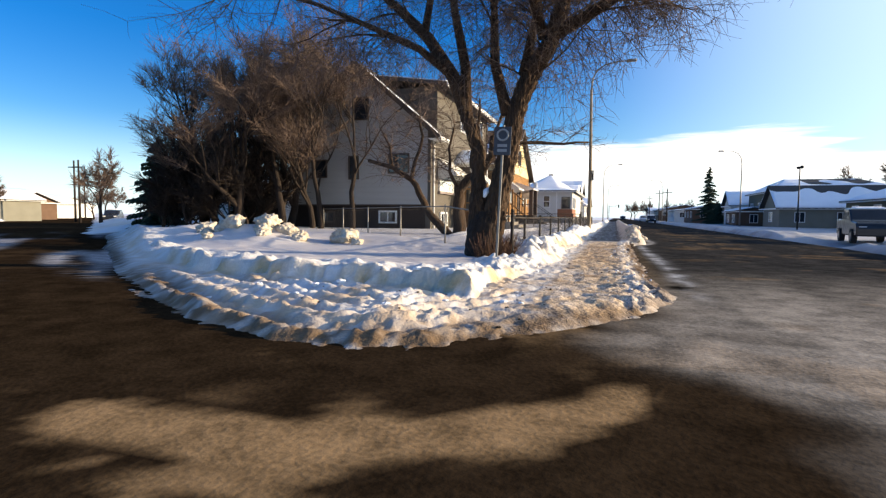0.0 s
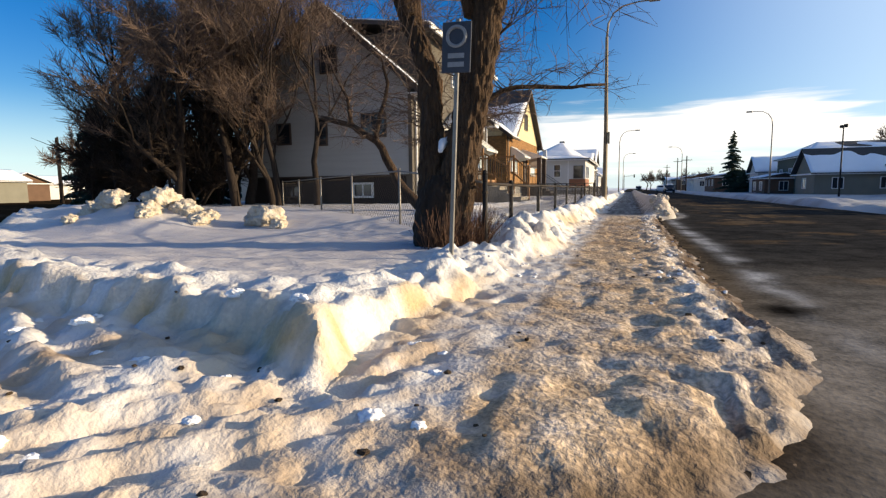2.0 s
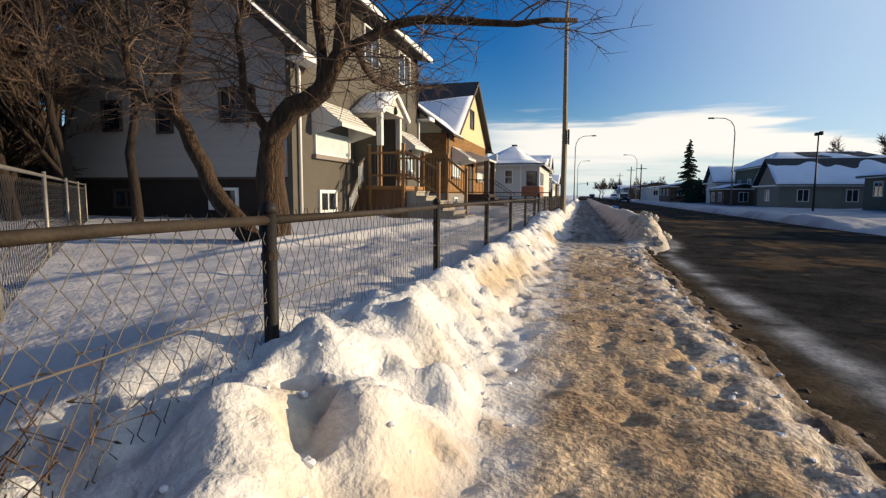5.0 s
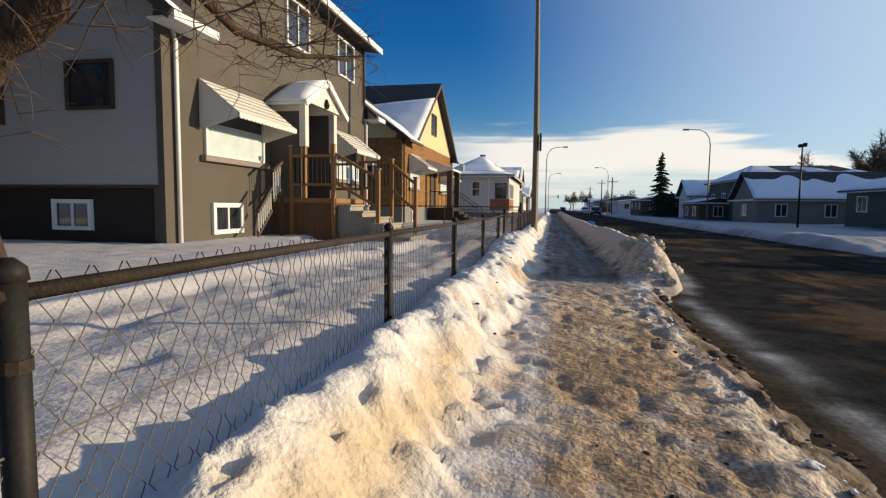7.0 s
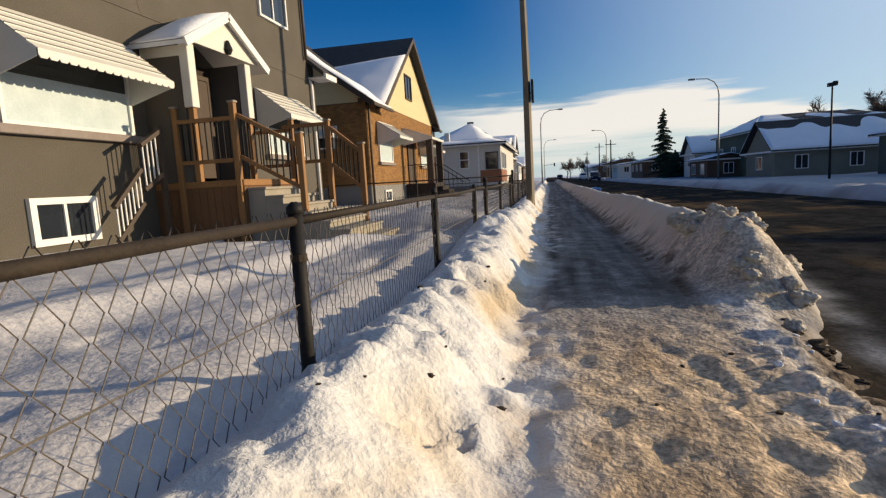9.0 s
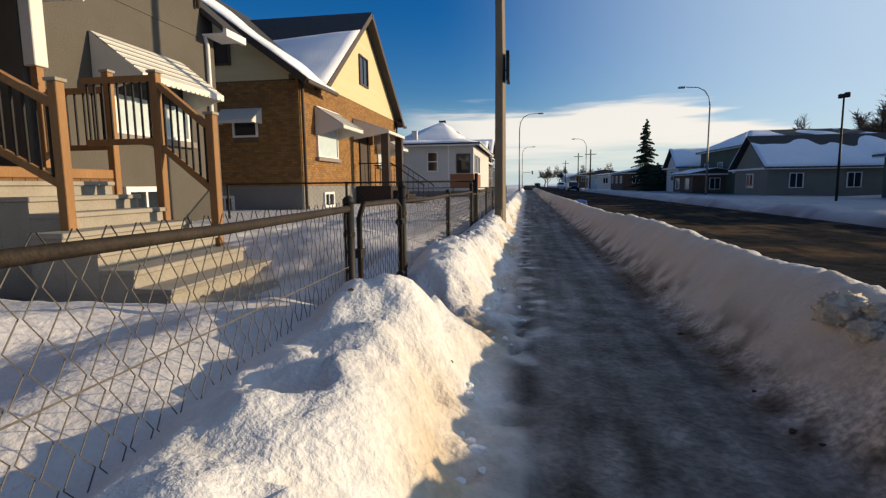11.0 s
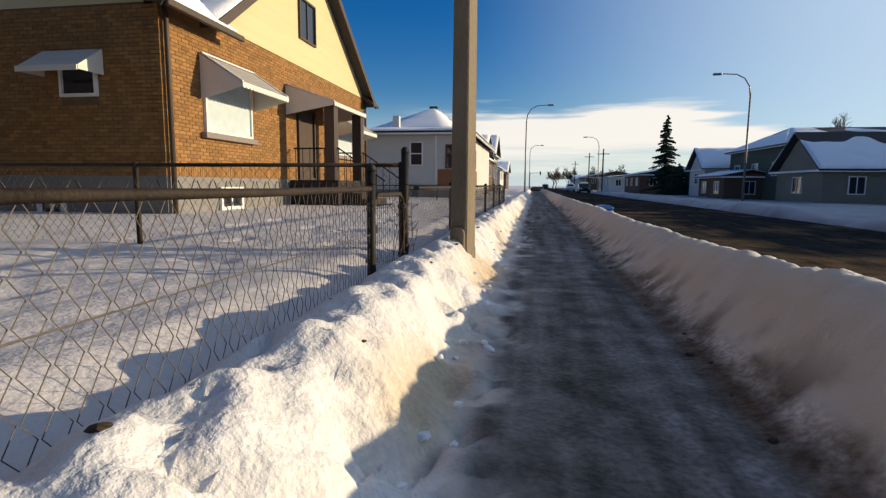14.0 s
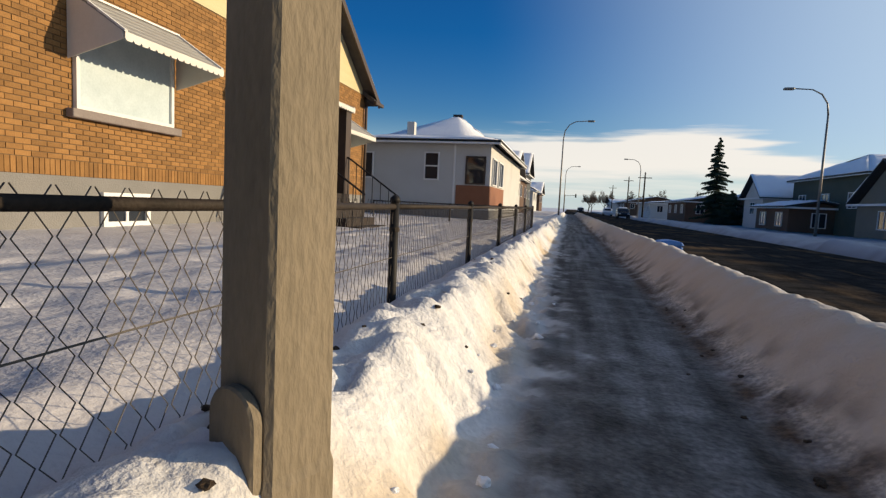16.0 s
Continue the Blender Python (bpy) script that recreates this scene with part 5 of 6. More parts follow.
def fence_run(posts):
    fence = thing("chain_link_fence", "chain-link fence with dark posts standing in snow", "fence", at=(FENCE_X, posts[0], 0))
    for y in posts:
        p = part("post", Shape().tube([(0, y - posts[0], -0.1), (0, y - posts[0], TOP)], 0.032, 10), M_BLACK, fence, smooth=True)
        part("post_cap", Shape().tube([(0, y - posts[0], TOP), (0, y - posts[0], TOP + 0.03), (0, y - posts[0], TOP + 0.05)], [0.038, 0.034, 0.012], 10), M_BLACK, p, smooth=True)
        part("tie_band", Shape().tube([(0, y - posts[0], 0.8), (0, y - posts[0], 0.83)], 0.037, 10), M_RAIL, p)
    for a, b in zip(posts, posts[1:]):
        sag = random.uniform(-0.012, 0.012)
        part("top_rail", Shape().tube([(0, a - posts[0], TOP - 0.03), (0, (a + b) / 2 - posts[0], TOP - 0.03 + sag), (0, b - posts[0], TOP - 0.03)], 0.021, 8), M_RAIL, fence, smooth=True)
        net = part("wire_mesh", link_shape(b - a, 0.05, TOP + 0.012), M_WIRE, fence)
        net.location = (0, a - posts[0], 0)
        part("tension_wire", Shape().tube([(0, a - posts[0], 0.62), (0, b - posts[0], 0.62)], 0.004, 4), M_WIRE, fence)
    return fence


fence_run([11.02, 12.65, 15.35, 18.04, 20.66, 23.4, 26.1])
fence_run([27.5, 30.25, 33.42])
fence_run([34.5, 37.4, 40.3, 43.2, 46.1, 49.0, 52.0])


def cross_fence(x0, x1, y, label, top=1.0, mat=None):
    f = thing("chain_link_fence", label, "fence", at=(x0, y, 0))
    n = max(1, round((x1 - x0) / 2.6))
    xs_ = [i * (x1 - x0) / n for i in range(n + 1)]
    for x in xs_:
        part("post", Shape().tube([(x, 0, -0.1), (x, 0, top)], 0.028, 8), mat or M_RAIL, f, smooth=True)
    part("top_rail", Shape().tube([(0, 0, top - 0.03), (x1 - x0, 0, top - 0.03)], 0.02, 8), M_RAIL, f, smooth=True)
    for a, b in zip(xs_, xs_[1:]):
        net = part("wire_mesh", link_shape(b - a, 0.05, top), M_WIRE, f)
        net.location, net.rotation_euler = (a, 0, 0), (0, 0, radians(-90))
    return f


def skew_fence():
    """Fence from the corner post back along the side street."""
    a, b = Vector((-2.1, 11.05, 0)), Vector((-12.5, 21.0, 0))
    f = thing("chain_link_fence", "thin chain-link fence in front of the white gable", "fence", at=a)
    d = b - a
    n = 5
    for i in range(1, n + 1):
        p = d * i / n
        part("post", Shape().tube([(p.x, p.y, 0), (p.x, p.y, 1.3)], 0.022, 8), M_GALV, f, smooth=True)
    part("top_rail", Shape().tube([(0, 0, 1.0), (d.x / n, d.y / n, 1.25), (d.x, d.y, 1.27)], 0.016, 8), M_GALV, f, smooth=True)
    for i in range(n):
        p = d * i / n
        net = part("wire_mesh", link_shape(d.length / n, 0.1, 1.2, r=0.0022), M_WIRE, f)
        net.location, net.rotation_euler = p, (0, 0, math.atan2(-d.x, d.y))
    return f


skew_fence()
cross_fence(-7.9, -2.1, 52.4, "chain-link fence between two front yards")
cross_fence(-7.9, -2.1, 34.56, "taller chain-link fence between two front yards", 1.22)


def gate(y_hinge, width, turn, top, label):
    g = thing("fence_gate", label, "gate", at=(FENCE_X, y_hinge, 0))
    g.rotation_euler = (0, 0, radians(turn))
    s = Shape().tube([(0, 0.03, 0.16), (0, 0.03, top - 0.05), (0, 0.12, top), (0, width - 0.09, top), (0, width, top - 0.09), (0, width, 0.16), (0, 0.03, 0.16)], 0.021, 8)
    part("gate_frame", s, M_RAIL, g, "rounded steel tube frame", smooth=True)
    net = part("wire_mesh", link_shape(width - 0.05, 0.16, top - 0.02), M_WIRE, g)
    net.location = (0, 0.04, 0)
    part("latch", Shape().box(-0.03, 0.03, width - 0.02, width + 0.06, 0.62, 0.68), M_BLACK, g)
    for z in (0.35, 0.8):
        part("hinge", Shape().tube([(0, -0.02, z), (0, 0.06, z)], 0.034, 8), M_BLACK, g)
    return g


gate(27.45, 0.95, 176, 0.98, "chain-link gate ajar between two dark posts")
gate(34.42, 0.85, 178, 0.92, "chain-link gate beside the concrete pole")


def gate_post(x, y, h, r, label):
    p = thing("gate_post", label, "post", "gate posts", (x, y, -0.1))
    part("post", Shape().tube([(0, 0, 0), (0, 0, h)], r, 12), M_BLACK, p, smooth=True)
    part("cap", Shape().tube([(0, 0, h), (0, 0, h + 0.04), (0, 0, h + 0.06)], [r * 1.1, r, r * 0.4], 12), M_BLACK, p, smooth=True)
    for z in (0.5, 0.95):
        part("clamp", Shape().tube([(0, 0, z), (0, 0, z + 0.035)], r * 1.25, 10), M_RAIL, p)


gate_post(FENCE_X, 27.5, 1.19, 0.035, "stout black gate post with clamps")
gate_post(FENCE_X, 33.42, 1.2, 0.035, "dark gate post with clamps")
gate_post(FENCE_X, 34.5, 1.4, 0.036, "tall dark gate post with clamps")
gate_post(FENCE_X, 11.02, 1.2, 0.035, "black corner post of the chain-link fence")


# ---- street furniture ----
def chamfered_shaft(levels, turn=-22.0, cut=0.14):
    """A square shaft with chamfered corners, from (height, half width, shift) levels."""
    sh, v, f = Shape(), [], []
    for z, w, dx in levels:
        for k in range(4):
            for e in (-1, 1):
                a, c = radians(turn + 90 * k), w * (1 - cut)
                u, q = (w, e * c)
                v.append((dx + u * math.cos(a) - q * math.sin(a), u * math.sin(a) + q * math.cos(a), z))
    n = len(levels)
    f += [(i * 8 + k, i * 8 + (k + 1) % 8, (i + 1) * 8 + (k + 1) % 8, (i + 1) * 8 + k) for i in range(n - 1) for k in range(8)]
    return sh.add(v, f + [tuple(range(8))[::-1], tuple((n - 1) * 8 + k for k in range(8))])


def lamp_pole():
    p = thing("street_lamp", "square concrete street lamp with curved arm", "street lamp", "street lamps", (-1.56, 35.08, 0))
    part("pole", chamfered_shaft([(-0.1, 0.102, 0.0), (4.0, 0.088, 0.0), (9.0, 0.06, -0.06)]), M_POLE, p, "tan concrete shaft with flat sides")
    base = part("base_cover", chamfered_shaft([(-0.1, 0.108, 0.0), (0.34, 0.107, 0.0), (0.37, 0.1, 0.0)]), M_POLE, p, "slightly wider base")
    arch = [(-0.085, 0.0), (0.085, 0.0)] + [(0.085 * math.cos(k * math.pi / 10), 0.5 + 0.075 * math.sin(k * math.pi / 10)) for k in range(11)]
    cover = part("hand_hole_cover", Shape().slab(arch, "y", -0.132, -0.1), M_POLE, base, "round-topped concrete cover plate", bevel=0.006)
    cover.rotation_euler = (0, 0, radians(-22))
    arm = [(-0.06, 0, 9.0), (0.0, 0, 9.7), (0.25, 0, 10.2), (0.75, 0, 10.52), (1.5, 0, 10.65), (2.1, 0, 10.66)]
    part("arm", Shape().tube(arm, [0.06, 0.055, 0.05, 0.045, 0.04, 0.04], 8), M_GALV, p, smooth=True)
    part("lamp_head", Shape().box(2.0, 2.6, -0.13, 0.13, 10.58, 10.74), M_GALV, p, "flat grey lamp head", bevel=0.05)
    part("sign_box", Shape().box(0.13, 0.2, -0.3, 0.3, 3.35, 3.95), M_BLACK, p, "dark sign plate seen edge on")
    part("bracket", Shape().tube([(0.0, 0, 3.6), (0.14, 0, 3.6)], 0.02, 6), M_BLACK, p)
    return p


def davit_lamp(x, y, reach, height, label, mat=None):
    p = thing("street_lamp", label, "street lamp", "street lamps", (x, y, -0.2))
    s = 1 if reach > 0 else -1
    part("pole", Shape().tube([(0, 0, 0), (0, 0, height - 1.6)], [0.09, 0.055], 8), mat or M_GALV, p, smooth=True)
    pts = [(0, 0, height - 1.6), (s * 0.1, 0, height - 0.9), (s * 0.45, 0, height - 0.35), (s * 1.0, 0, height - 0.06), (reach, 0, height)]
    part("arm", Shape().tube(pts, [0.055, 0.05, 0.045, 0.04, 0.04], 8), mat or M_GALV, p, smooth=True)
    part("lamp_head", Shape().box(min(reach, reach + s * 0.6), max(reach, reach + s * 0.6), -0.13, 0.13, height - 0.09, height + 0.06), M_GALV, p, bevel=0.04)
    return p


lamp_pole()
davit_lamp(14.3, 71.5, -2.0, 9.3, "slim grey street lamp with curved arm")
davit_lamp(-1.7, 83.0, 2.0, 9.0, "slim grey street lamp far down the street")
davit_lamp(-1.7, 135.0, 2.0, 9.0, "slim grey street lamp far down the street")
davit_lamp(9.3, 118.0, -1.9, 9.0, "slim grey street lamp far down the street")


def flood_pole():
    p = thing("floodlight_pole", "dark pole with a floodlight pair on top", "pole", at=(15.4, 54.2, -0.3))
    part("pole", Shape().tube([(0, 0, 0), (0, 0, 5.75)], [0.07, 0.045], 8), M_BLACK, p, smooth=True)
    part("floodlight", Shape().box(-0.24, -0.03, -0.13, 0.13, 5.68, 5.9), M_BLACK, p, bevel=0.03)
    part("floodlight", Shape().box(0.03, 0.26, -0.13, 0.13, 5.72, 5.98), M_BLACK, p, bevel=0.03)


flood_pole()


def stop_sign_pole():
    p = thing("bus_stop_sign", "steel bus stop post with dark rectangular plate", "sign", at=(-2.12, 9.78, 0))
    part("post", Shape().box(-0.022, 0.022, -0.018, 0.018, -0.1, 2.7), M_GALV, p, "perforated square steel tube", bevel=0.005)
    plate_ = part("plate", Shape().box(-0.16, 0.16, -0.045, -0.03, 2.14, 2.66), M_SIGN, p, "dark blue plate with pale round emblem", bevel=0.004)
    ring = [(0.1 * math.cos(k * math.pi / 12), -0.05, 2.51 + 0.1 * math.sin(k * math.pi / 12)) for k in range(25)]
    part("emblem", Shape().tube(ring, 0.02, 5), M_SIGNWHITE, plate_, "pale ring emblem")
    p.rotation_euler = (0, radians(2.4), 0)
    part("bars", Shape().box(-0.09, 0.09, -0.052, -0.046, 2.2, 2.25).box(-0.09, 0.09, -0.052, -0.046, 2.29, 2.34), M_SIGNWHITE, plate_, "pale bars")
    return p


stop_sign_pole()


def utility_pole(x, y, h, label):
    p = thing("utility_pole", label, "utility pole", "utility poles", (x, y, -0.3))
    part("pole", Shape().tube([(0, 0, 0), (0, 0, h)], [0.15, 0.1], 8), M_BARKDARK, p, smooth=True)
    part("crossarm", Shape().box(-1.0, 1.0, -0.06, 0.06, h - 0.9, h - 0.78), M_BARKDARK, p)


for x, y, hh in ((-46, 28, 6.5), (-60, 46, 7.5), (-66, 50, 8.0), (-90, 70, 8.0), (11, 150, 8.5), (11, 190, 8.5), (10.5, 122, 7.5)):
    utility_pole(x, y, hh, "dark wooden utility pole with crossarm")


def traffic_light():
    p = thing("traffic_light", "traffic signal on a mast arm far down the street", "traffic light", at=(-2.2, 215, -0.2))
    part("pole", Shape().tube([(0, 0, 0), (0, 0, 6.0)], 0.1, 8), M_BLACK, p)
    part("arm", Shape().tube([(0, 0, 5.4), (3.6, 0, 5.7)], 0.06, 8), M_BLACK, p)
    part("signal_head", Shape().box(3.3, 3.75, -0.2, 0.2, 4.9, 6.1), M_BLACK, p)


traffic_light()


# ---- vehicles ----
def car(label, x, y, turn, paint, pickup=False):
    c = thing("car", label, "car", "parked cars", (x, y, -0.12))
    c.rotation_euler = (0, 0, radians(turn))
    prof = [(-2.3, 0.35), (-2.32, 0.75), (-2.2, 0.98), (-1.1, 1.06), (-0.55, 1.62), (0.6, 1.68), (1.0, 1.15), (2.4, 1.12), (2.45, 0.5), (2.4, 0.35)] if pickup else \
        [(-2.2, 0.32), (-2.25, 0.7), (-2.1, 0.92), (-1.05, 1.02), (-0.45, 1.52), (1.1, 1.56), (1.9, 1.08), (2.2, 1.0), (2.25, 0.5), (2.2, 0.32)]
    part("body", Shape().slab(prof, "y", -0.85, 0.85), paint, c, bevel=0.06)
    part("windscreen", Shape().add([(-1.02, -0.7, 1.1), (-1.02, 0.7, 1.1), (-0.56, 0.62, 1.5), (-0.56, -0.62, 1.5)], [(0, 1, 2, 3)]), M_GLASS, c)
    for s in (-1, 1):
        part("side_window", Shape().slab([(-0.75, 1.1), (-0.42, 1.46), (0.62, 1.5), (0.85, 1.12)], "y", s * 0.855, s * 0.87), M_GLASS, c)
        part("headlight", Shape().box(-2.3, -2.2, s * 0.6 - 0.14, s * 0.6 + 0.14, 0.66, 0.8), M_TRIM, c)
        for wx in (-1.4, 1.4):
            w = part("wheel", Shape().tube([(wx, s * 0.68, 0.34), (wx, s * 0.9, 0.34)], 0.34, 18), M_TYRE, c)
            part("rim", Shape().tube([(wx, s * 0.89, 0.34), (wx, s * 0.91, 0.34)], 0.19, 12), M_GALV, w)
    part("snow", Shape().slab([(-0.4, 1.56), (0.5, 1.62), (0.5, 1.75), (-0.4, 1.68)], "y", -0.6, 0.6), M_SNOWCAP, c, "snow on the roof", bevel=0.04)
    return c


car("dark pickup truck parked beside the far snow bank", 11.6, 30.5, 80, M_PAINTDARK, True)
car("white car parked behind the dark pickup", 14.6, 31.5, 80, M_PAINTWHITE)
car("dark car parked far along the street", 7.2, 118, 90, M_PAINTDARK)
car("white car parked far along the street", 7.2, 150, 90, M_PAINTWHITE)
car("dark car parked on the side street", -62, 52, 130, M_PAINTDARK)
car("dark car far down the street", 2.6, 190, 90, M_PAINTDARK)


# ---- trees ----
def tree_shapes(seed, height, trunk_r, forks, levels, spread, droop=0.0, twig=0.006, twigs=14, lean=(0, 0), gnarl=0.18, first=0.3):
    """A bare tree: one shape of trunk and limbs, one of twigs."""
    rng = random.Random(seed)
    wood, fine = Shape(), Shape()

    def grow(p, d, length, r, level):
        pts, rad = [p], [r]
        n = 5 if level < 3 else 4
        for i in range(n):
            d = (d + Vector((rng.uniform(-1, 1), rng.uniform(-1, 1), rng.uniform(-0.6, 0.8) - droop * level * 0.35)) * gnarl).normalized()
            p = p + d * (length / n)
            pts.append(p)
            rad.append(r * (1 - 0.45 * (i + 1) / n))
        if level < levels - 1:
            wood.tube(pts, rad, 10 if level == 0 else (7 if level == 1 else 5), caps=False)
        else:
            fine.tube(pts, rad, 3, caps=False)
        if level == levels:
            return
        if level == levels - 1:
            for i in range(twigs):
                k = rng.randrange(1, len(pts))
                t = (d + Vector((rng.uniform(-1, 1), rng.uniform(-1, 1), rng.uniform(-0.7, 0.8) - droop))).normalized()
                q = pts[k]
                ln = length * rng.uniform(0.35, 0.8)
                mid = q + t * ln * 0.5 + Vector((0, 0, -droop * 0.1 * ln))
                fine.tube([q, mid, q + t * ln + Vector((rng.uniform(-0.1, 0.1) * ln, rng.uniform(-0.1, 0.1) * ln, -droop * 0.45 * ln))], [twig, twig * 0.8, twig * 0.5], 3, caps=False)
            return
        count = forks if level else max(2, forks - 1)
        for i in range(count + (1 if rng.random() < 0.5 else 0)):
            k = rng.randrange(max(1, int(len(pts) * (0.45 if level else first + 0.3))), len(pts))
            side = Vector((rng.uniform(-1, 1), rng.uniform(-1, 1), rng.uniform(-0.1, 0.9))).normalized()
            nd = (d * (1 - spread) + side * spread).normalized()
            grow(pts[k], nd, length * rng.uniform(0.55, 0.82), rad[k] * rng.uniform(0.5, 0.72), level + 1)
        grow(pts[-1], d, length * rng.uniform(0.6, 0.8), rad[-1] * 0.85, level + 1)

    grow(Vector((0, 0, -0.15)), Vector((lean[0], lean[1], 1)).normalized(), height * 0.36, trunk_r, 0)
    return wood, fine


def bare_tree(label, at, seed, mat=None, group="bare trees", twig_mat=None, **kw):
    t = thing("bare_tree", label, "tree", group, at)
    wood, fine = tree_shapes(seed, **kw)
    part("trunk", wood, mat or M_BARKDARK, t, "dark furrowed trunk and limbs", smooth=True)
    part("crown", fine, twig_mat or M_TWIG, t, "fine bare brown twigs")
    return t


def bark_tube(shape, pts, radii, sides=84, spacing=0.03):
    """A stem with deep upright furrows."""
    pts = [Vector(p) for p in pts]
    path, rad = [], []
    for a, b, ra, rb in zip(pts, pts[1:], radii, radii[1:]):
        k = max(1, int((b - a).length / spacing))
        for i in range(k):
            path.append(a.lerp(b, i / k))
            rad.append(ra + (rb - ra) * i / k)
    path.append(pts[-1])
    rad.append(radii[-1])
    v = []
    for p, rr in zip(path, rad):
        for k in range(sides):
            a = 2 * math.pi * k / sides
            c = Vector((math.cos(a), math.sin(a), 0))
            q = p + c * rr
            n1 = noise.noise(Vector((q.x * 19, q.y * 19, q.z * 4.0)))
            n2 = noise.noise(Vector((q.x * 30, q.y * 30, q.z * 9)))
            n3 = noise.noise(Vector((q.x * 3, q.y * 3, q.z * 1.1)))
            v.append(p + c * (rr * (1 + 0.12 * n3) + 0.085 * (min(abs(n1), 0.6) - 0.2) + 0.02 * n2))
    n = len(path)
    f = [(i * sides + k, i * sides + (k + 1) % sides, (i + 1) * sides + (k + 1) % sides, (i + 1) * sides + k) for i in range(n - 1) for k in range(sides)]
    shape.add(v, f + [tuple((n - 1) * sides + k for k in range(sides))])


def big_tree():
    """The old twin-stemmed elm inside the corner of the fence."""
    t = thing("old_tree", "old twin-stemmed bare tree with thick furrowed bark by the fence corner", "tree", "bare trees", (-2.66, 11.1, 0.05))
    rng = random.Random(5)
    wood, fine = Shape(), Shape()
    stump = Shape()
    bark_tube(stump, [(0, 0, -0.25), (0, 0, 0.05), (0.01, 0, 0.45), (0.02, 0, 0.8), (0.04, 0, 1.05)], [0.47, 0.42, 0.38, 0.35, 0.24])
    left = [(-0.08, 0.0, 0.55), (-0.15, 0.02, 1.2), (-0.17, 0.04, 1.75), (-0.2, 0.08, 2.4), (-0.5, 0.12, 3.2), (-0.8, 0.2, 4.0), (-1.4, 0.25, 4.9), (-2.1, 0.2, 5.6), (-3.0, 0.1, 6.4)]
    bark_tube(wood, left[:5], [0.26, 0.19, 0.135, 0.13, 0.14])
    wood.tube(left[4:], [0.15, 0.15, 0.13, 0.10, 0.07], 10)
    right = [(0.1, 0.0, 0.55), (0.24, 0.0, 1.2), (0.36, 0.0, 1.75), (0.48, 0.0, 2.35), (0.64, 0.0, 3.15), (0.93, 0.0, 3.9), (1.3, 0.0, 4.45), (1.6, 0.0, 5.4), (1.8, 0.0, 6.6), (1.9, 0.1, 8.0)]
    bark_tube(wood, right[:6], [0.30, 0.235, 0.205, 0.2, 0.195, 0.19])
    wood.tube(right[5:], [0.2, 0.18, 0.14, 0.10, 0.06], 10)
    limbs = [([(-0.5, 0.15, 3.1), (-0.55, 0.1, 4.2), (-0.8, 0.1, 5.4), (-0.9, 0.3, 6.8), (-0.8, 0.3, 8.2)], 0.14),
             ([(-0.85, 0.2, 4.0), (-1.4, -0.3, 4.5), (-2.3, -0.7, 4.9), (-3.4, -1.0, 5.4), (-4.4, -1.2, 5.7)], 0.10),
             ([(0.42, 0, 3.1), (0.1, 0.2, 4.2), (0.05, 0.4, 5.4), (-0.1, 0.5, 6.8), (0.0, 0.5, 8.4)], 0.13),
             ([(1.2, 0, 4.6), (1.9, -0.1, 4.85), (2.8, -0.2, 5.3), (3.8, -0.3, 5.9), (4.6, -0.3, 6.3)], 0.15),
             ([(0.75, 0, 3.9), (0.9, 0.6, 5.0), (1.0, 1.3, 6.2), (1.1, 2.0, 7.4)], 0.13),
             ([(1.6, 0, 5.4), (2.3, 0.4, 6.2), (3.2, 0.8, 7.0), (4.0, 1.0, 7.6)], 0.11),
             ([(-1.5, 0.25, 5.0), (-1.6, 0.9, 6.2), (-1.8, 1.4, 7.4), (-1.9, 1.6, 8.4)], 0.10),
             ([(1.2, 0, 4.6), (1.0, -0.8, 5.6), (0.9, -1.5, 6.7), (0.9, -2.0, 7.8)], 0.11)]
    tips = [left, right]
    for pts, r in limbs:
        pts = [Vector(p) + Vector((rng.uniform(-0.06, 0.06), rng.uniform(-0.06, 0.06), 0)) for p in pts]
        wood.tube(pts, [r * (1 - 0.75 * i / (len(pts) - 1)) for i in range(len(pts))], 8)
        tips.append(pts)

    def spray(p, d, length, r, level):
        pts = [p]
        n = 4 if level > 1 else 2
        for i in range(n):
            d = (d + Vector((rng.uniform(-1, 1), rng.uniform(-1, 1), rng.uniform(-0.8, 0.5))) * 0.28).normalized()
            p = p + d * (length / n)
            pts.append(p)
        (wood if r > 0.016 else fine).tube(pts, [r * (1 - 0.6 * i / n) for i in range(n + 1)], 5 if r > 0.016 else 3, caps=False)
        if level == 0:
            return
        for i in range(4 + level):
            k = rng.randrange(1, n + 1)
            nd = (d * 0.45 + Vector((rng.uniform(-1, 1), rng.uniform(-1, 1), rng.uniform(-0.9, 0.6)))).normalized()
            spray(pts[k], nd, length * rng.uniform(0.5, 0.8), max(0.0045, r * 0.5), level - 1)
    for pts in tips:
        pts = [Vector(p) for p in pts]
        for i in range(5 if pts[-1].x < 0.2 else 15):
            k = rng.randrange(max(1, len(pts) // 3 + 1), len(pts))
            a = pts[k - 1].lerp(pts[k], rng.random())
            d = ((pts[k] - pts[k - 1]).normalized() * 0.7 + Vector((rng.uniform(-1, 1), rng.uniform(-1, 1), rng.uniform(-0.5, 0.7)))).normalized()
            if a.z > 3.6:
                spray(a, d, rng.uniform(1.0, 2.0), rng.uniform(0.02, 0.032), 3)
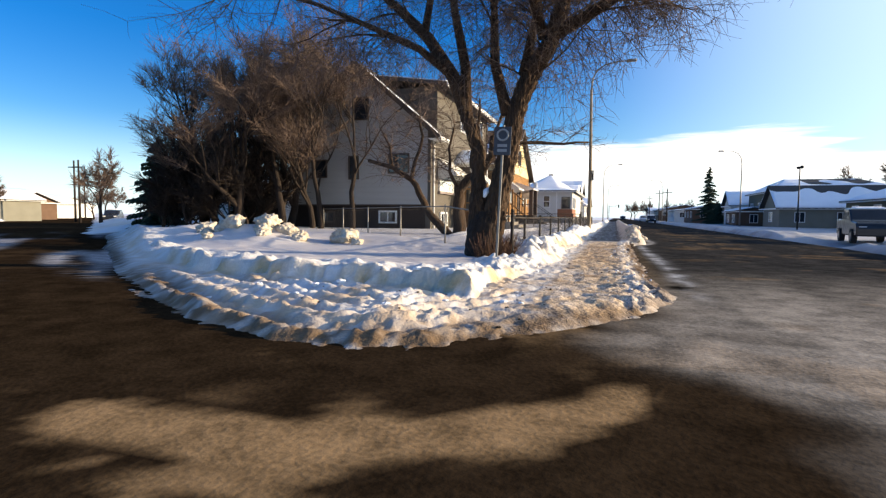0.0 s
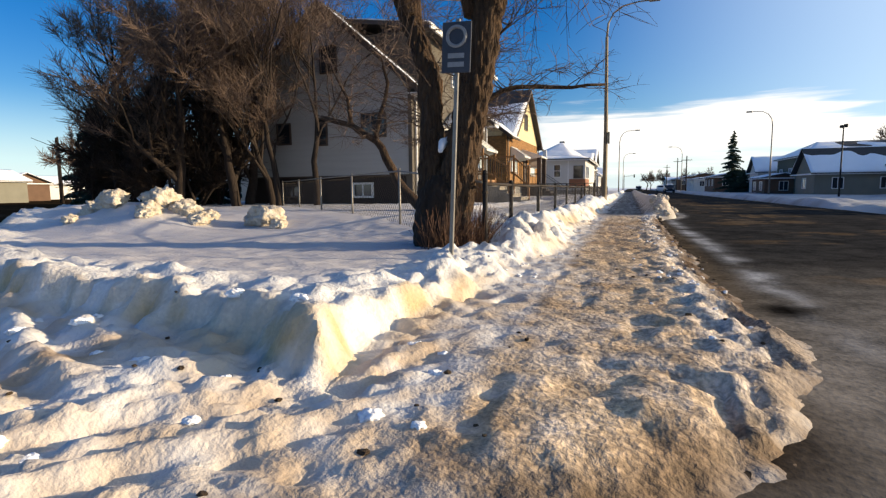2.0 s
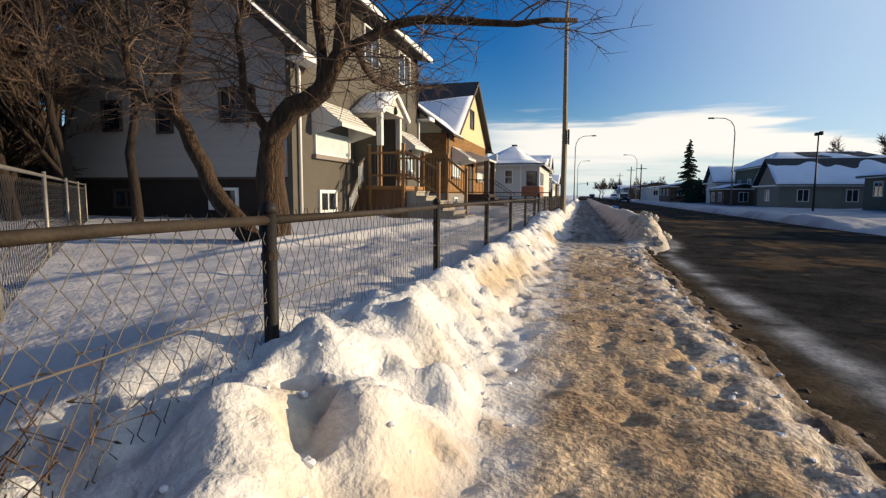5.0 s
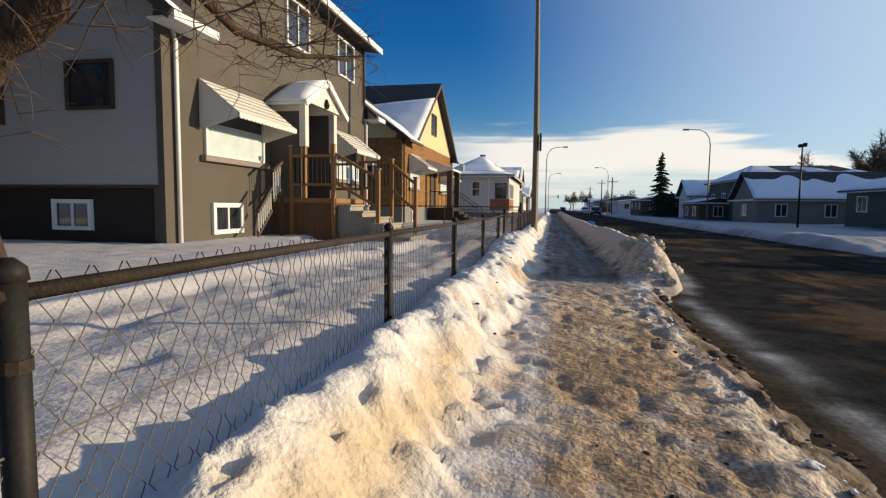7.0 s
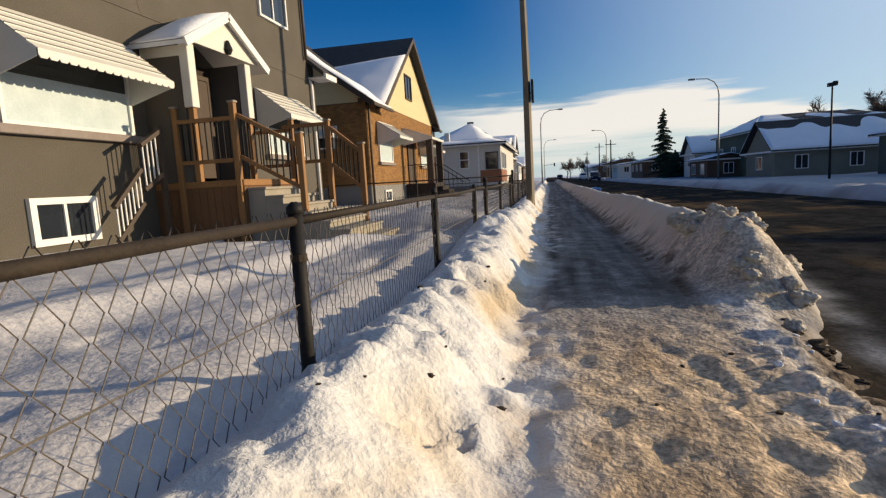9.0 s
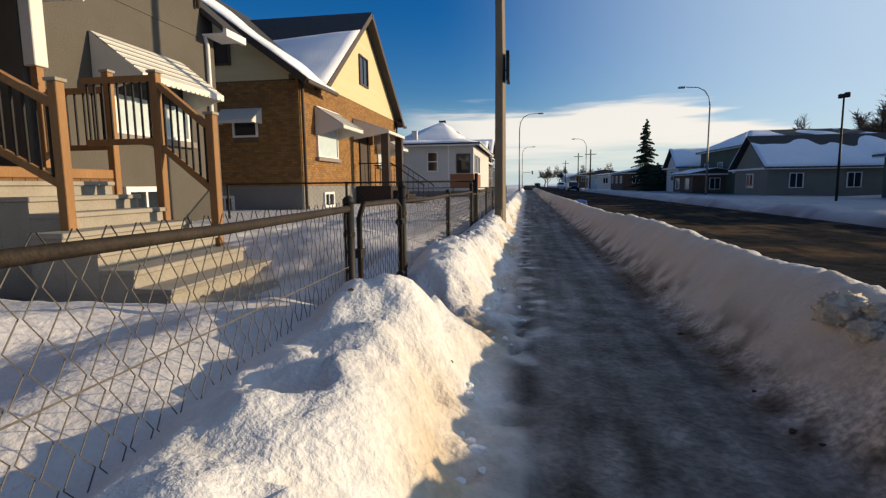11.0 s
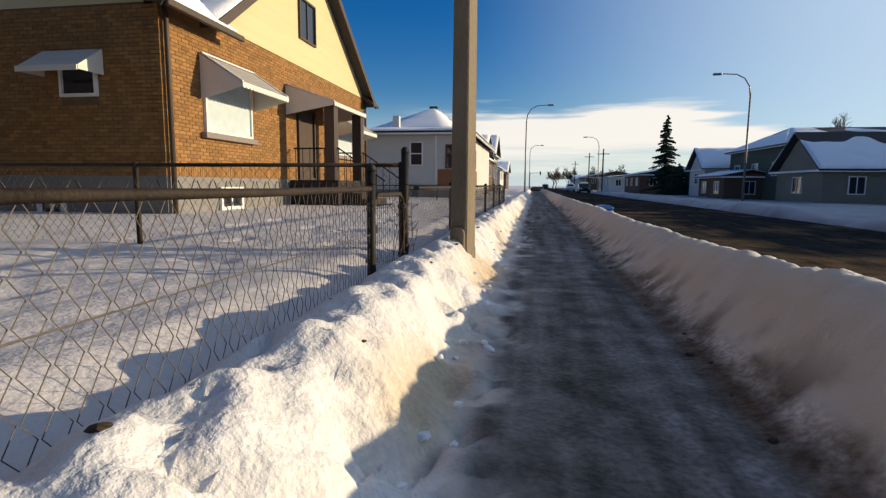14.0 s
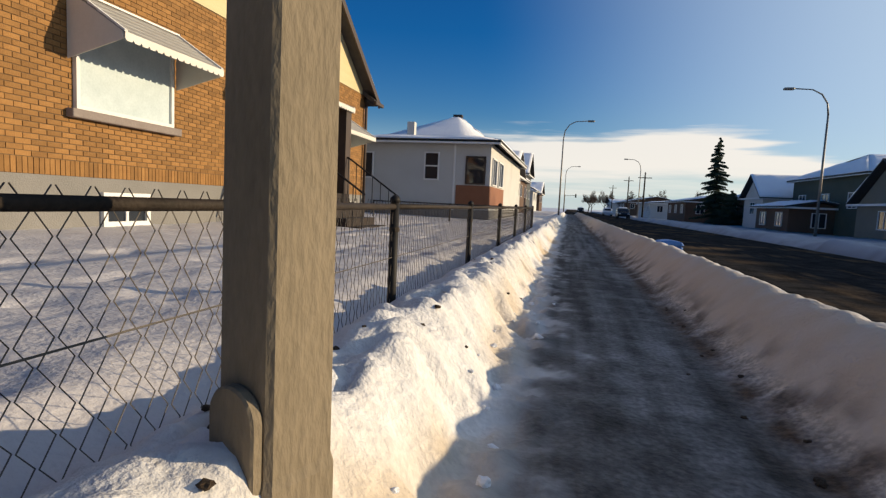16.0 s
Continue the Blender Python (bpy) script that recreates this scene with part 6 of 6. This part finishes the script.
    def hang(p, d, length):
        pts = [p]
        for i in range(5):
            d = (d + Vector((rng.uniform(-0.25, 0.25), rng.uniform(-0.25, 0.25), -0.42))).normalized()
            p = p + d * (length / 5)
            pts.append(p)
        fine.tube(pts, [0.009, 0.0075, 0.006, 0.005, 0.004, 0.003], 3, caps=False)
        for q in pts[1:] + pts[2:]:
            e = Vector((rng.uniform(-1, 1), rng.uniform(-1, 1), rng.uniform(-1.1, 0.1))).normalized() * rng.uniform(0.2, 0.55)
            fine.tube([q, q + e * 0.6, q + e + Vector((0, 0, -0.06))], [0.004, 0.0035, 0.0025], 3, caps=False)
    for pts in tips:
        pts = [Vector(p) for p in pts]
        for i in range(52):
            k = rng.randrange(1, len(pts))
            p = pts[k - 1].lerp(pts[k], rng.random())
            if 3.9 < p.z < 6.6 and (p.x > 0.6 or rng.random() < 0.4):
                hang(p, Vector((rng.uniform(-1, 1) + 0.25 * (p.x > 0.8), rng.uniform(-1, 1), rng.uniform(-0.2, 0.7))).normalized(), rng.uniform(0.9, 2.3))
    # shoots at the foot and drooping sprays on the stem
    shoots = Shape()
    for i in range(520):
        a = rng.uniform(-1.7, 1.3)
        q = Vector((rng.uniform(0.36, 0.62) * math.cos(a), rng.uniform(0.36, 0.6) * math.sin(a), rng.uniform(0.0, 0.2)))
        d = Vector((math.cos(a) * 0.35 + rng.uniform(-0.35, 0.35), math.sin(a) * 0.35 + rng.uniform(-0.35, 0.35), rng.uniform(0.7, 1.2))).normalized()
        ln = rng.uniform(0.2, 0.55)
        shoots.tube([q, q + d * ln * 0.5, q + d * ln + Vector((rng.uniform(-0.05, 0.05), rng.uniform(-0.05, 0.05), 0))], [0.004, 0.0035, 0.002], 3, caps=False)
    part("undergrowth", shoots, M_SHOOT, t, "reddish-brown suckers round the foot")
    part("trunk", wood, M_BARK, t, "thick furrowed brown bark stems", smooth=True)
    part("stump", stump, M_BARKDARK, t, "darker bark of the shared foot", smooth=True)
    part("crown", fine, M_TWIG, t, "fine hanging bare twigs")
    snow = Shape().tube([(0.03, -0.2, 1.36), (0.04, -0.1, 1.48), (0.04, 0.1, 1.54)], [0.03, 0.065, 0.04], 8)
    part("snow_pocket", snow, M_SNOWCAP, t, "snow caught in the fork", smooth=True)
    return t


def gnarled_tree():
    """The low crooked tree in the yard, with a leaning trunk and arching limbs."""
    t = thing("gnarled_tree", "crooked bare fruit tree with arching limbs in the yard", "tree", "bare trees", (-5.3, 17.5, 0.2))
    rng = random.Random(8)
    wood, fine = Shape(), Shape()
    paths = [([(0.2, 0, -0.1), (0.22, 0, 0.5), (0.15, 0, 1.1), (0.2, 0, 1.7), (0.55, 0, 2.1), (1.0, 0, 2.3), (1.3, 0, 2.8), (1.35, 0, 3.5)], 0.25),
             ([(0.0, 0.1, -0.1), (-0.55, 0.2, 0.45), (-1.1, 0.3, 1.0), (-1.4, 0.3, 1.6), (-1.7, 0.3, 2.1), (-2.4, 0.2, 2.55), (-3.3, 0.1, 2.8)], 0.17),
             ([(1.3, 0, 2.8), (1.9, 0.3, 3.2), (2.7, 0.6, 3.3), (3.6, 0.8, 3.25), (4.4, 1.0, 3.3)], 0.08),
             ([(1.3, 0, 2.8), (1.0, 1.2, 3.2), (0.7, 2.7, 3.0), (0.75, 4.1, 3.1), (1.0, 5.5, 3.4)], 0.075),
             ([(1.0, 0, 2.3), (0.9, 0.2, 3.0), (0.75, 0.3, 3.9), (0.8, 0.3, 4.8)], 0.09),
             ([(-1.7, 0.3, 2.1), (-1.5, 0.2, 2.8), (-1.2, 0.1, 3.6), (-1.3, 0.0, 4.3)], 0.08),
             ([(-2.4, 0.2, 2.55), (-2.5, 0.2, 3.3), (-2.9, 0.2, 4.0)], 0.06),
             ([(0.2, 0, 1.7), (-0.1, -0.2, 2.3), (-0.1, -0.3, 3.1), (0.1, -0.3, 3.9)], 0.07),
             ([(1.35, 0, 3.5), (1.7, -0.2, 4.2), (2.3, -0.3, 4.7)], 0.06)]
    for pts, r in paths:
        pts = [Vector(p) for p in pts]
        smooth_pts = []
        for a, b in zip(pts, pts[1:]):
            smooth_pts += [a, a.lerp(b, 0.5) + Vector((rng.uniform(-1, 1), rng.uniform(-1, 1), rng.uniform(-1, 1))) * 0.04]
        smooth_pts.append(pts[-1])
        wood.tube(smooth_pts, [r * (1 - 0.6 * i / (len(smooth_pts) - 1)) for i in range(len(smooth_pts))], 9)

        def spray(p, d, length, rr, level):
            q = [p]
            for i in range(4):
                d = (d + Vector((rng.uniform(-1, 1), rng.uniform(-1, 1), rng.uniform(-0.7, 0.6))) * 0.28).normalized()
                p = p + d * (length / 4)
                q.append(p)
            fine.tube(q, [rr, rr * 0.8, rr * 0.65, rr * 0.5, rr * 0.3], 3, caps=False)
            if level:
                for i in range(6):
                    spray(q[rng.randrange(1, 5)], (d * 0.5 + Vector((rng.uniform(-1, 1), rng.uniform(-1, 1), rng.uniform(-0.5, 0.6)))).normalized(), length * 0.6, rr * 0.55, level - 1)
        for i in range(12):
            k = rng.randrange(len(pts) // 2, len(pts))
            a = pts[k - 1].lerp(pts[k], rng.random())
            if a.z > 1.9:
                spray(a, Vector((rng.uniform(-1, 1), rng.uniform(-1, 1), rng.uniform(-0.2, 0.9))).normalized(), rng.uniform(0.7, 1.4), 0.018, 2)
    part("trunk", wood, M_BARK, t, "crooked brown trunk and limbs", smooth=True)
    part("crown", fine, M_TWIG, t, "thin bare twigs")
    return t


big_tree()
gnarled_tree()
spec = dict(height=8.8, trunk_r=0.2, forks=3, levels=5, spread=0.52, twigs=20, twig=0.0075, gnarl=0.2, first=0.1)
grove = bare_tree("tall bare bushy tree on the corner lot", (-17.6, 20.3, 0.1), 31, **spec)
grove2 = bare_tree("tall bare bushy tree on the corner lot", (-14.2, 20.6, 0.1), 32, **spec)
for tree, x, y, turn, sc in ((grove, -19.0, 21.0, 70, 0.95), (grove2, -16.0, 19.4, 140, 1.05), 
                             (grove, -15.2, 22.4, 100, 1.1), (grove2, -17.0, 23.5, 190, 1.1)):
    copy_thing(tree, pose(x, y, 0.1, 0, 0, turn) @ Matrix.Scale(sc, 4))
thin_spec = dict(height=9.6, trunk_r=0.14, forks=3, levels=5, spread=0.45, twigs=11, twig=0.006, gnarl=0.2, first=0.15)
bare_tree("slender bare tree before the white gable", (-12.4, 20.6, 0.1), 61, **thin_spec)
bare_tree("slender bare tree before the white gable", (-11.2, 21.2, 0.1), 62, **thin_spec)
bare_tree("slender bare tree before the white gable", (-13.4, 21.6, 0.1), 63, **thin_spec)
bush_spec = dict(height=5.0, trunk_r=0.07, forks=4, levels=3, spread=0.6, twigs=46, twig=0.011, gnarl=0.2, first=0.0)
bush = bare_tree("dense bare shrub under the tall trees", (-18.6, 19.6, 0.1), 51, group="bare shrubs", twig_mat=M_BARKDARK, **bush_spec)
bush2 = bare_tree("dense bare shrub under the tall trees", (-16.8, 19.8, 0.1), 52, group="bare shrubs", twig_mat=M_BARKDARK, **bush_spec)
for tree, x, y, turn, sc in ((bush, -20.4, 20.6, 50, 1.1), (bush2, -19.4, 21.4, 100, 1.2), (bush, -17.8, 21.6, 160, 1.3), (bush2, -16.0, 20.4, 220, 1.0), (bush, -16.4, 22.0, 270, 1.3),
                             (bush2, -18.0, 18.8, 200, 0.9), (bush2, -16.2, 20.8, 130, 1.4), (bush2, -18.9, 20.4, 15, 1.5), (bush, -19.6, 19.0, 120, 0.9), (bush2, -20.6, 22.6, 70, 1.4)):
    copy_thing(tree, pose(x, y, 0.1, 0, 0, turn) @ Matrix.Scale(sc, 4))
far_spec = dict(height=9.0, trunk_r=0.2, forks=3, levels=4, spread=0.55, twigs=30, twig=0.022, gnarl=0.2, first=0.05)
far_tree = bare_tree("bare rounded tree in the distance", (-48, 39, -0.3), 41, group="distant bare trees", **far_spec)
for x, y, sc, turn in ((-66, 40, 0.7, 40), (-75, 30, 0.9, 90), (-90, 44, 0.8, 10), (40, 92, 1.5, 0), (46, 84, 1.6, 60), (50, 96, 1.6, 120), (42, 76, 1.4, 200), (36, 102, 1.3, 250),
                       (6.5, 240, 1.1, 30), (12, 215, 1.0, 80), (-10, 160, 0.9, 10), (-12, 190, 1.0, 130), (14, 260, 1.2, 200), (-9, 110, 0.7, 60), (10, 300, 1.2, 100), (-140, 118, 1.2, 44),
                       (44, 70, 1.5, 20), (38, 88, 1.5, 75), (48, 77, 1.7, 310), (53, 70, 1.6, 160), (40, 83, 1.4, 100), (20, 172, 0.9, 5), (25, 152, 0.8, 95), (19, 205, 1.0, 215), (-16, 212, 1.1, 60), (17.5, 103, 0.42, 80),
                       (-98, 52, 0.9, 70), (-108, 66, 1.0, 130), (-112, 92, 1.1, 15), (-88, 70, 0.8, 250), (-125, 70, 1.2, 190)):
    copy_thing(far_tree, pose(x, y, -0.3, 0, 0, turn) @ Matrix.Scale(sc, 4))


def spruce(label, at, h, r, seed, tiers=17):
    t = thing("spruce", label, "tree", "evergreens", at)
    rng = random.Random(seed)
    part("trunk", Shape().tube([(0, 0, -0.1), (0, 0, h)], [0.16, 0.02], 7), M_BARKDARK, t)
    s = Shape()
    for i in range(tiers):
        for k in range(15):
            f = (i + rng.random() ** 1.6) / tiers
            z = h * (0.05 + 0.94 * f)
            rr = r * (1 - f) ** 0.85 + 0.08
            a = rng.uniform(0, 2 * math.pi)
            ln = rr * rng.uniform(0.45, 1.15)
            d = Vector((math.cos(a), math.sin(a), 0))
            side = Vector((-d.y, d.x, 0))
            for q in range(7):
                f0 = (q + 0.3) / 7
                p = Vector((0, 0, z)) + d * ln * f0 + Vector((0, 0, -0.22 * ln * f0))
                w = 0.30 * ln * (1 - f0 * 0.7) + 0.05
                for sg in (-1, 1):
                    for dip in (0.05, 0.32):
                        tip = p + side * sg * w * rng.uniform(0.7, 1.2) + d * w * 0.6 + Vector((0, 0, -dip * (0.35 + w) + rng.uniform(-0.05, 0.05)))
                        s.add([p - d * 0.10, p + d * 0.16, tip, p + Vector((0, 0, 0.10))], [(0, 1, 2), (0, 2, 3), (1, 3, 2)])
    part("crown", s, M_FIR, t, "dark green needle branches")
    return t


spruce("tall narrow dark spruce across the street", (14.9, 98, -0.3), 9.9, 2.7, 3, 12)
spruce("dark spreading evergreen at the edge of the lot", (-23.0, 22.0, 0.0), 5.0, 1.9, 4, 11)
spruce("dark low evergreen among the bare trees", (-18.4, 23.6, 0.0), 4.2, 1.6, 6, 10)
spruce("dark low evergreen beside the spruce", (15.8, 95, -0.3), 4.0, 2.0, 7, 9)


# ---- snow chunks on the corner lot, roadside debris ----
def chunk(at, r, seed, mat=None, flat=0.7):
    b = bmesh.new()
    bmesh.ops.create_icosphere(b, subdivisions=4, radius=r)
    for v in b.verts:
        n = noise.noise(v.co * (1.6 / r) + Vector((seed * 7.1, 0, 0))) + 0.5 * noise.noise(v.co * (4.0 / r) + Vector((0, seed * 3.3, 0)))
        v.co *= 1 + 0.36 * n + 0.22 * noise.noise(v.co * (9.0 / r)) - 0.25 * abs(noise.noise(v.co * (2.5 / r) + Vector((seed, 4, 0))))
        v.co.z *= flat
    me = bpy.data.meshes.new("snow_chunk")
    b.to_mesh(me)
    b.free()
    me.polygons.foreach_set("use_smooth", [True] * len(me.polygons))
    me.materials.append(mat or M_SNOWDIRTY)
    ob = new("snow_chunk", me)
    ob.location = at
    return tagged(ob, "rough lump of dirty ploughed snow on the snow lot", "snow chunk", "snow chunks")


for i, (x, y, r) in enumerate(((-9.1, 12.4, 0.34), (-8.4, 12.9, 0.2), (-7.0, 12.9, 0.4), (-9.9, 12.0, 0.28), (-10.7, 12.6, 0.3), (-8.8, 11.7, 0.16), (-11.9, 13.2, 0.35), (-10.2, 11.3, 0.15), (-6.5, 12.6, 0.16), (-9.5, 12.9, 0.36), (-8.0, 12.2, 0.22), (-9.0, 12.0, 0.24), (-10.3, 12.2, 0.3), (-8.6, 12.5, 0.3), (-11.2, 12.4, 0.2))):
    chunk((x, y, ground_height(x, y) + r * 0.25), r, i)
lumps = random.Random(12)
for i in range(30):
    x, y = lumps.uniform(0.55, 1.25), lumps.uniform(22.6, 26.0)
    r = lumps.uniform(0.04, 0.13)
    chunk((x, y, ground_height(x, y) + r * 0.2), r, i + 60)
for i in range(22):
    a = lumps.random()
    x, y = -5.0 + 4.0 * a, lumps.uniform(4.9, 7.2)
    r = lumps.uniform(0.03, 0.07)
    chunk((x, y, ground_height(x, y) - r * 0.1), r, i + 100, M_SNOWCAP, 0.5)


def blue_bin():
    z = ROAD_Z
    b = thing("recycling_bin", "blue plastic recycling bin capped with snow at the kerb", "bin", at=(1.3, 46.3, z))
    part("bin_body", Shape().slab([(-0.22, 0.0), (0.22, 0.0), (0.27, 0.46), (-0.27, 0.46)], "y", -0.25, 0.25), M_BLUE, b, bevel=0.04)
    part("lid", Shape().slab([(-0.29, 0.465), (0.29, 0.465), (0.22, 0.55), (0.0, 0.58), (-0.22, 0.55)], "y", -0.27, 0.27), M_BLUE, b, bevel=0.02)


blue_bin()


def dirt_clods():
    """Frozen clods of dirt and grit lying on the bank and along the foot of the ridge."""
    rng = random.Random(77)
    shapes = []
    for k in range(4):
        m = bmesh.new()
        bmesh.ops.create_icosphere(m, subdivisions=2, radius=1.0)
        for v in m.verts:
            v.co *= 1 + 0.5 * noise.noise(v.co * 1.7 + Vector((k * 5.0, 0, 0)))
            v.co.z *= 0.6
        me = bpy.data.meshes.new("dirt_clod")
        m.to_mesh(me)
        m.free()
        me.materials.append(M_DIRT)
        shapes.append(me)
    spots = [(rng.uniform(-1.95, -1.2), rng.uniform(18.5, 40.0)) for i in range(48)]
    spots += [(rng.gauss(0.17, 0.06), rng.uniform(24.0, 42.0)) for i in range(34)]
    spots += [(rng.uniform(-0.9, 0.6), rng.uniform(7.0, 22.0)) for i in range(46)]
    spots += [(rng.uniform(-5.0, -0.5), rng.uniform(5.0, 7.4)) for i in range(30)]
    for i in range(150):
        y = rng.uniform(10.5, 23.0)
        x, sz = 0.735 - 0.004 * (y - 13) + rng.gauss(0, 0.05), rng.uniform(0.015, 0.05)
        ob = new("slush_lump", rng.choice(shapes))
        ob.location = (x, y, ground_height(x, y) + sz * 0.15)
        ob.scale = (sz, sz * rng.uniform(0.8, 1.7), sz * 0.9)
        ob.rotation_euler = (0, 0, rng.uniform(0, 6.2))
        tagged(ob, "dark frozen lump of dirty slush at the kerb", "slush lump", "slush lumps")
    for x, y in spots:
        if abs(y - 26.85) < 0.7 and x < -1:
            continue
        s = rng.uniform(0.007, 0.02)
        ob = new("dirt_clod", rng.choice(shapes))
        ob.location = (x, y, ground_height(x, y) + s * 0.2)
        ob.scale = (s, s * rng.uniform(0.8, 1.6), s)
        ob.rotation_euler = (0, 0, rng.uniform(0, 6.2))
        tagged(ob, "dark frozen clod of dirt lying on the snow", "dirt clod", "dirt clods")


def dry_weeds(x, y, count, tall, seed):
    """A tuft of dead stalks at the foot of the fence."""
    rng = random.Random(seed)
    z = ground_height(x, y) - 0.03
    w = thing("dry_weeds", "dead brown weed stalks at the foot of the fence", "weeds", "dry weeds", (x, y, z))
    s, heads = Shape(), Shape()
    for i in range(count):
        p = Vector((rng.gauss(0, 0.07), rng.gauss(0, 0.16), 0))
        d = Vector((rng.uniform(-0.25, 0.25), rng.uniform(-0.3, 0.3), 1)).normalized()
        ln = tall * rng.uniform(0.5, 1.0)
        tip = p + d * ln + Vector((rng.uniform(-0.06, 0.06), rng.uniform(-0.06, 0.06), 0))
        s.tube([p, p + d * ln * 0.5, tip], [0.0035, 0.003, 0.0018], 3, caps=False)
        for k in range(4):
            q = p.lerp(tip, rng.uniform(0.4, 1.0))
            e = Vector((rng.uniform(-1, 1), rng.uniform(-1, 1), rng.uniform(-0.1, 0.8))).normalized() * rng.uniform(0.05, 0.14)
            s.tube([q, q + e], [0.0022, 0.0014], 3, caps=False)
            heads.tube([q + e * 0.9, q + e * 1.05, q + e * 1.25], [0.002, 0.004, 0.0015], 4)
    part("stalks", s, M_TWIG, w)
    part("seed_heads", heads, M_DIRT, w, "dark dried seed heads")


def snow_crumbs():
    """Crumbs of broken crust on the outer side of the path and along the foot of the bank."""
    rng = random.Random(91)
    shapes = []
    for k in range(5):
        m = bmesh.new()
        bmesh.ops.create_icosphere(m, subdivisions=2, radius=1.0)
        for v in m.verts:
            v.co *= 1 + 0.55 * noise.noise(v.co * 1.4 + Vector((0, k * 3.7, 0))) + 0.2 * noise.noise(v.co * 4.0)
            v.co.z *= 0.7
        me = bpy.data.meshes.new("snow_crumb")
        m.to_mesh(me)
        m.free()
        me.materials.append(M_SNOWCAP)
        shapes.append(me)
    spots = [(rng.gauss(0.3, 0.16), rng.uniform(7.5, 22.5)) for i in range(130)]
    spots += [(rng.gauss(-1.2, 0.08), rng.uniform(24.0, 40.0)) for i in range(90)]
    spots += [(rng.uniform(-1.9, -1.0), rng.uniform(9.5, 14.0)) for i in range(40)]
    for x, y in spots:
        sz = rng.uniform(0.009, 0.028)
        ob = new("snow_crumb", rng.choice(shapes))
        ob.location = (x, y, ground_height(x, y) + sz * 0.25)
        ob.scale = (sz, sz * rng.uniform(0.7, 1.5), sz)
        ob.rotation_euler = (rng.uniform(-0.4, 0.4), 0, rng.uniform(0, 6.2))
        tagged(ob, "small crumb of broken snow crust on the trodden snow", "snow crumb", "snow crumbs")


dirt_clods()
snow_crumbs()
dry_weeds(-2.04, 34.35, 9, 0.62, 3)
dry_weeds(-2.12, 11.45, 9, 0.45, 4)
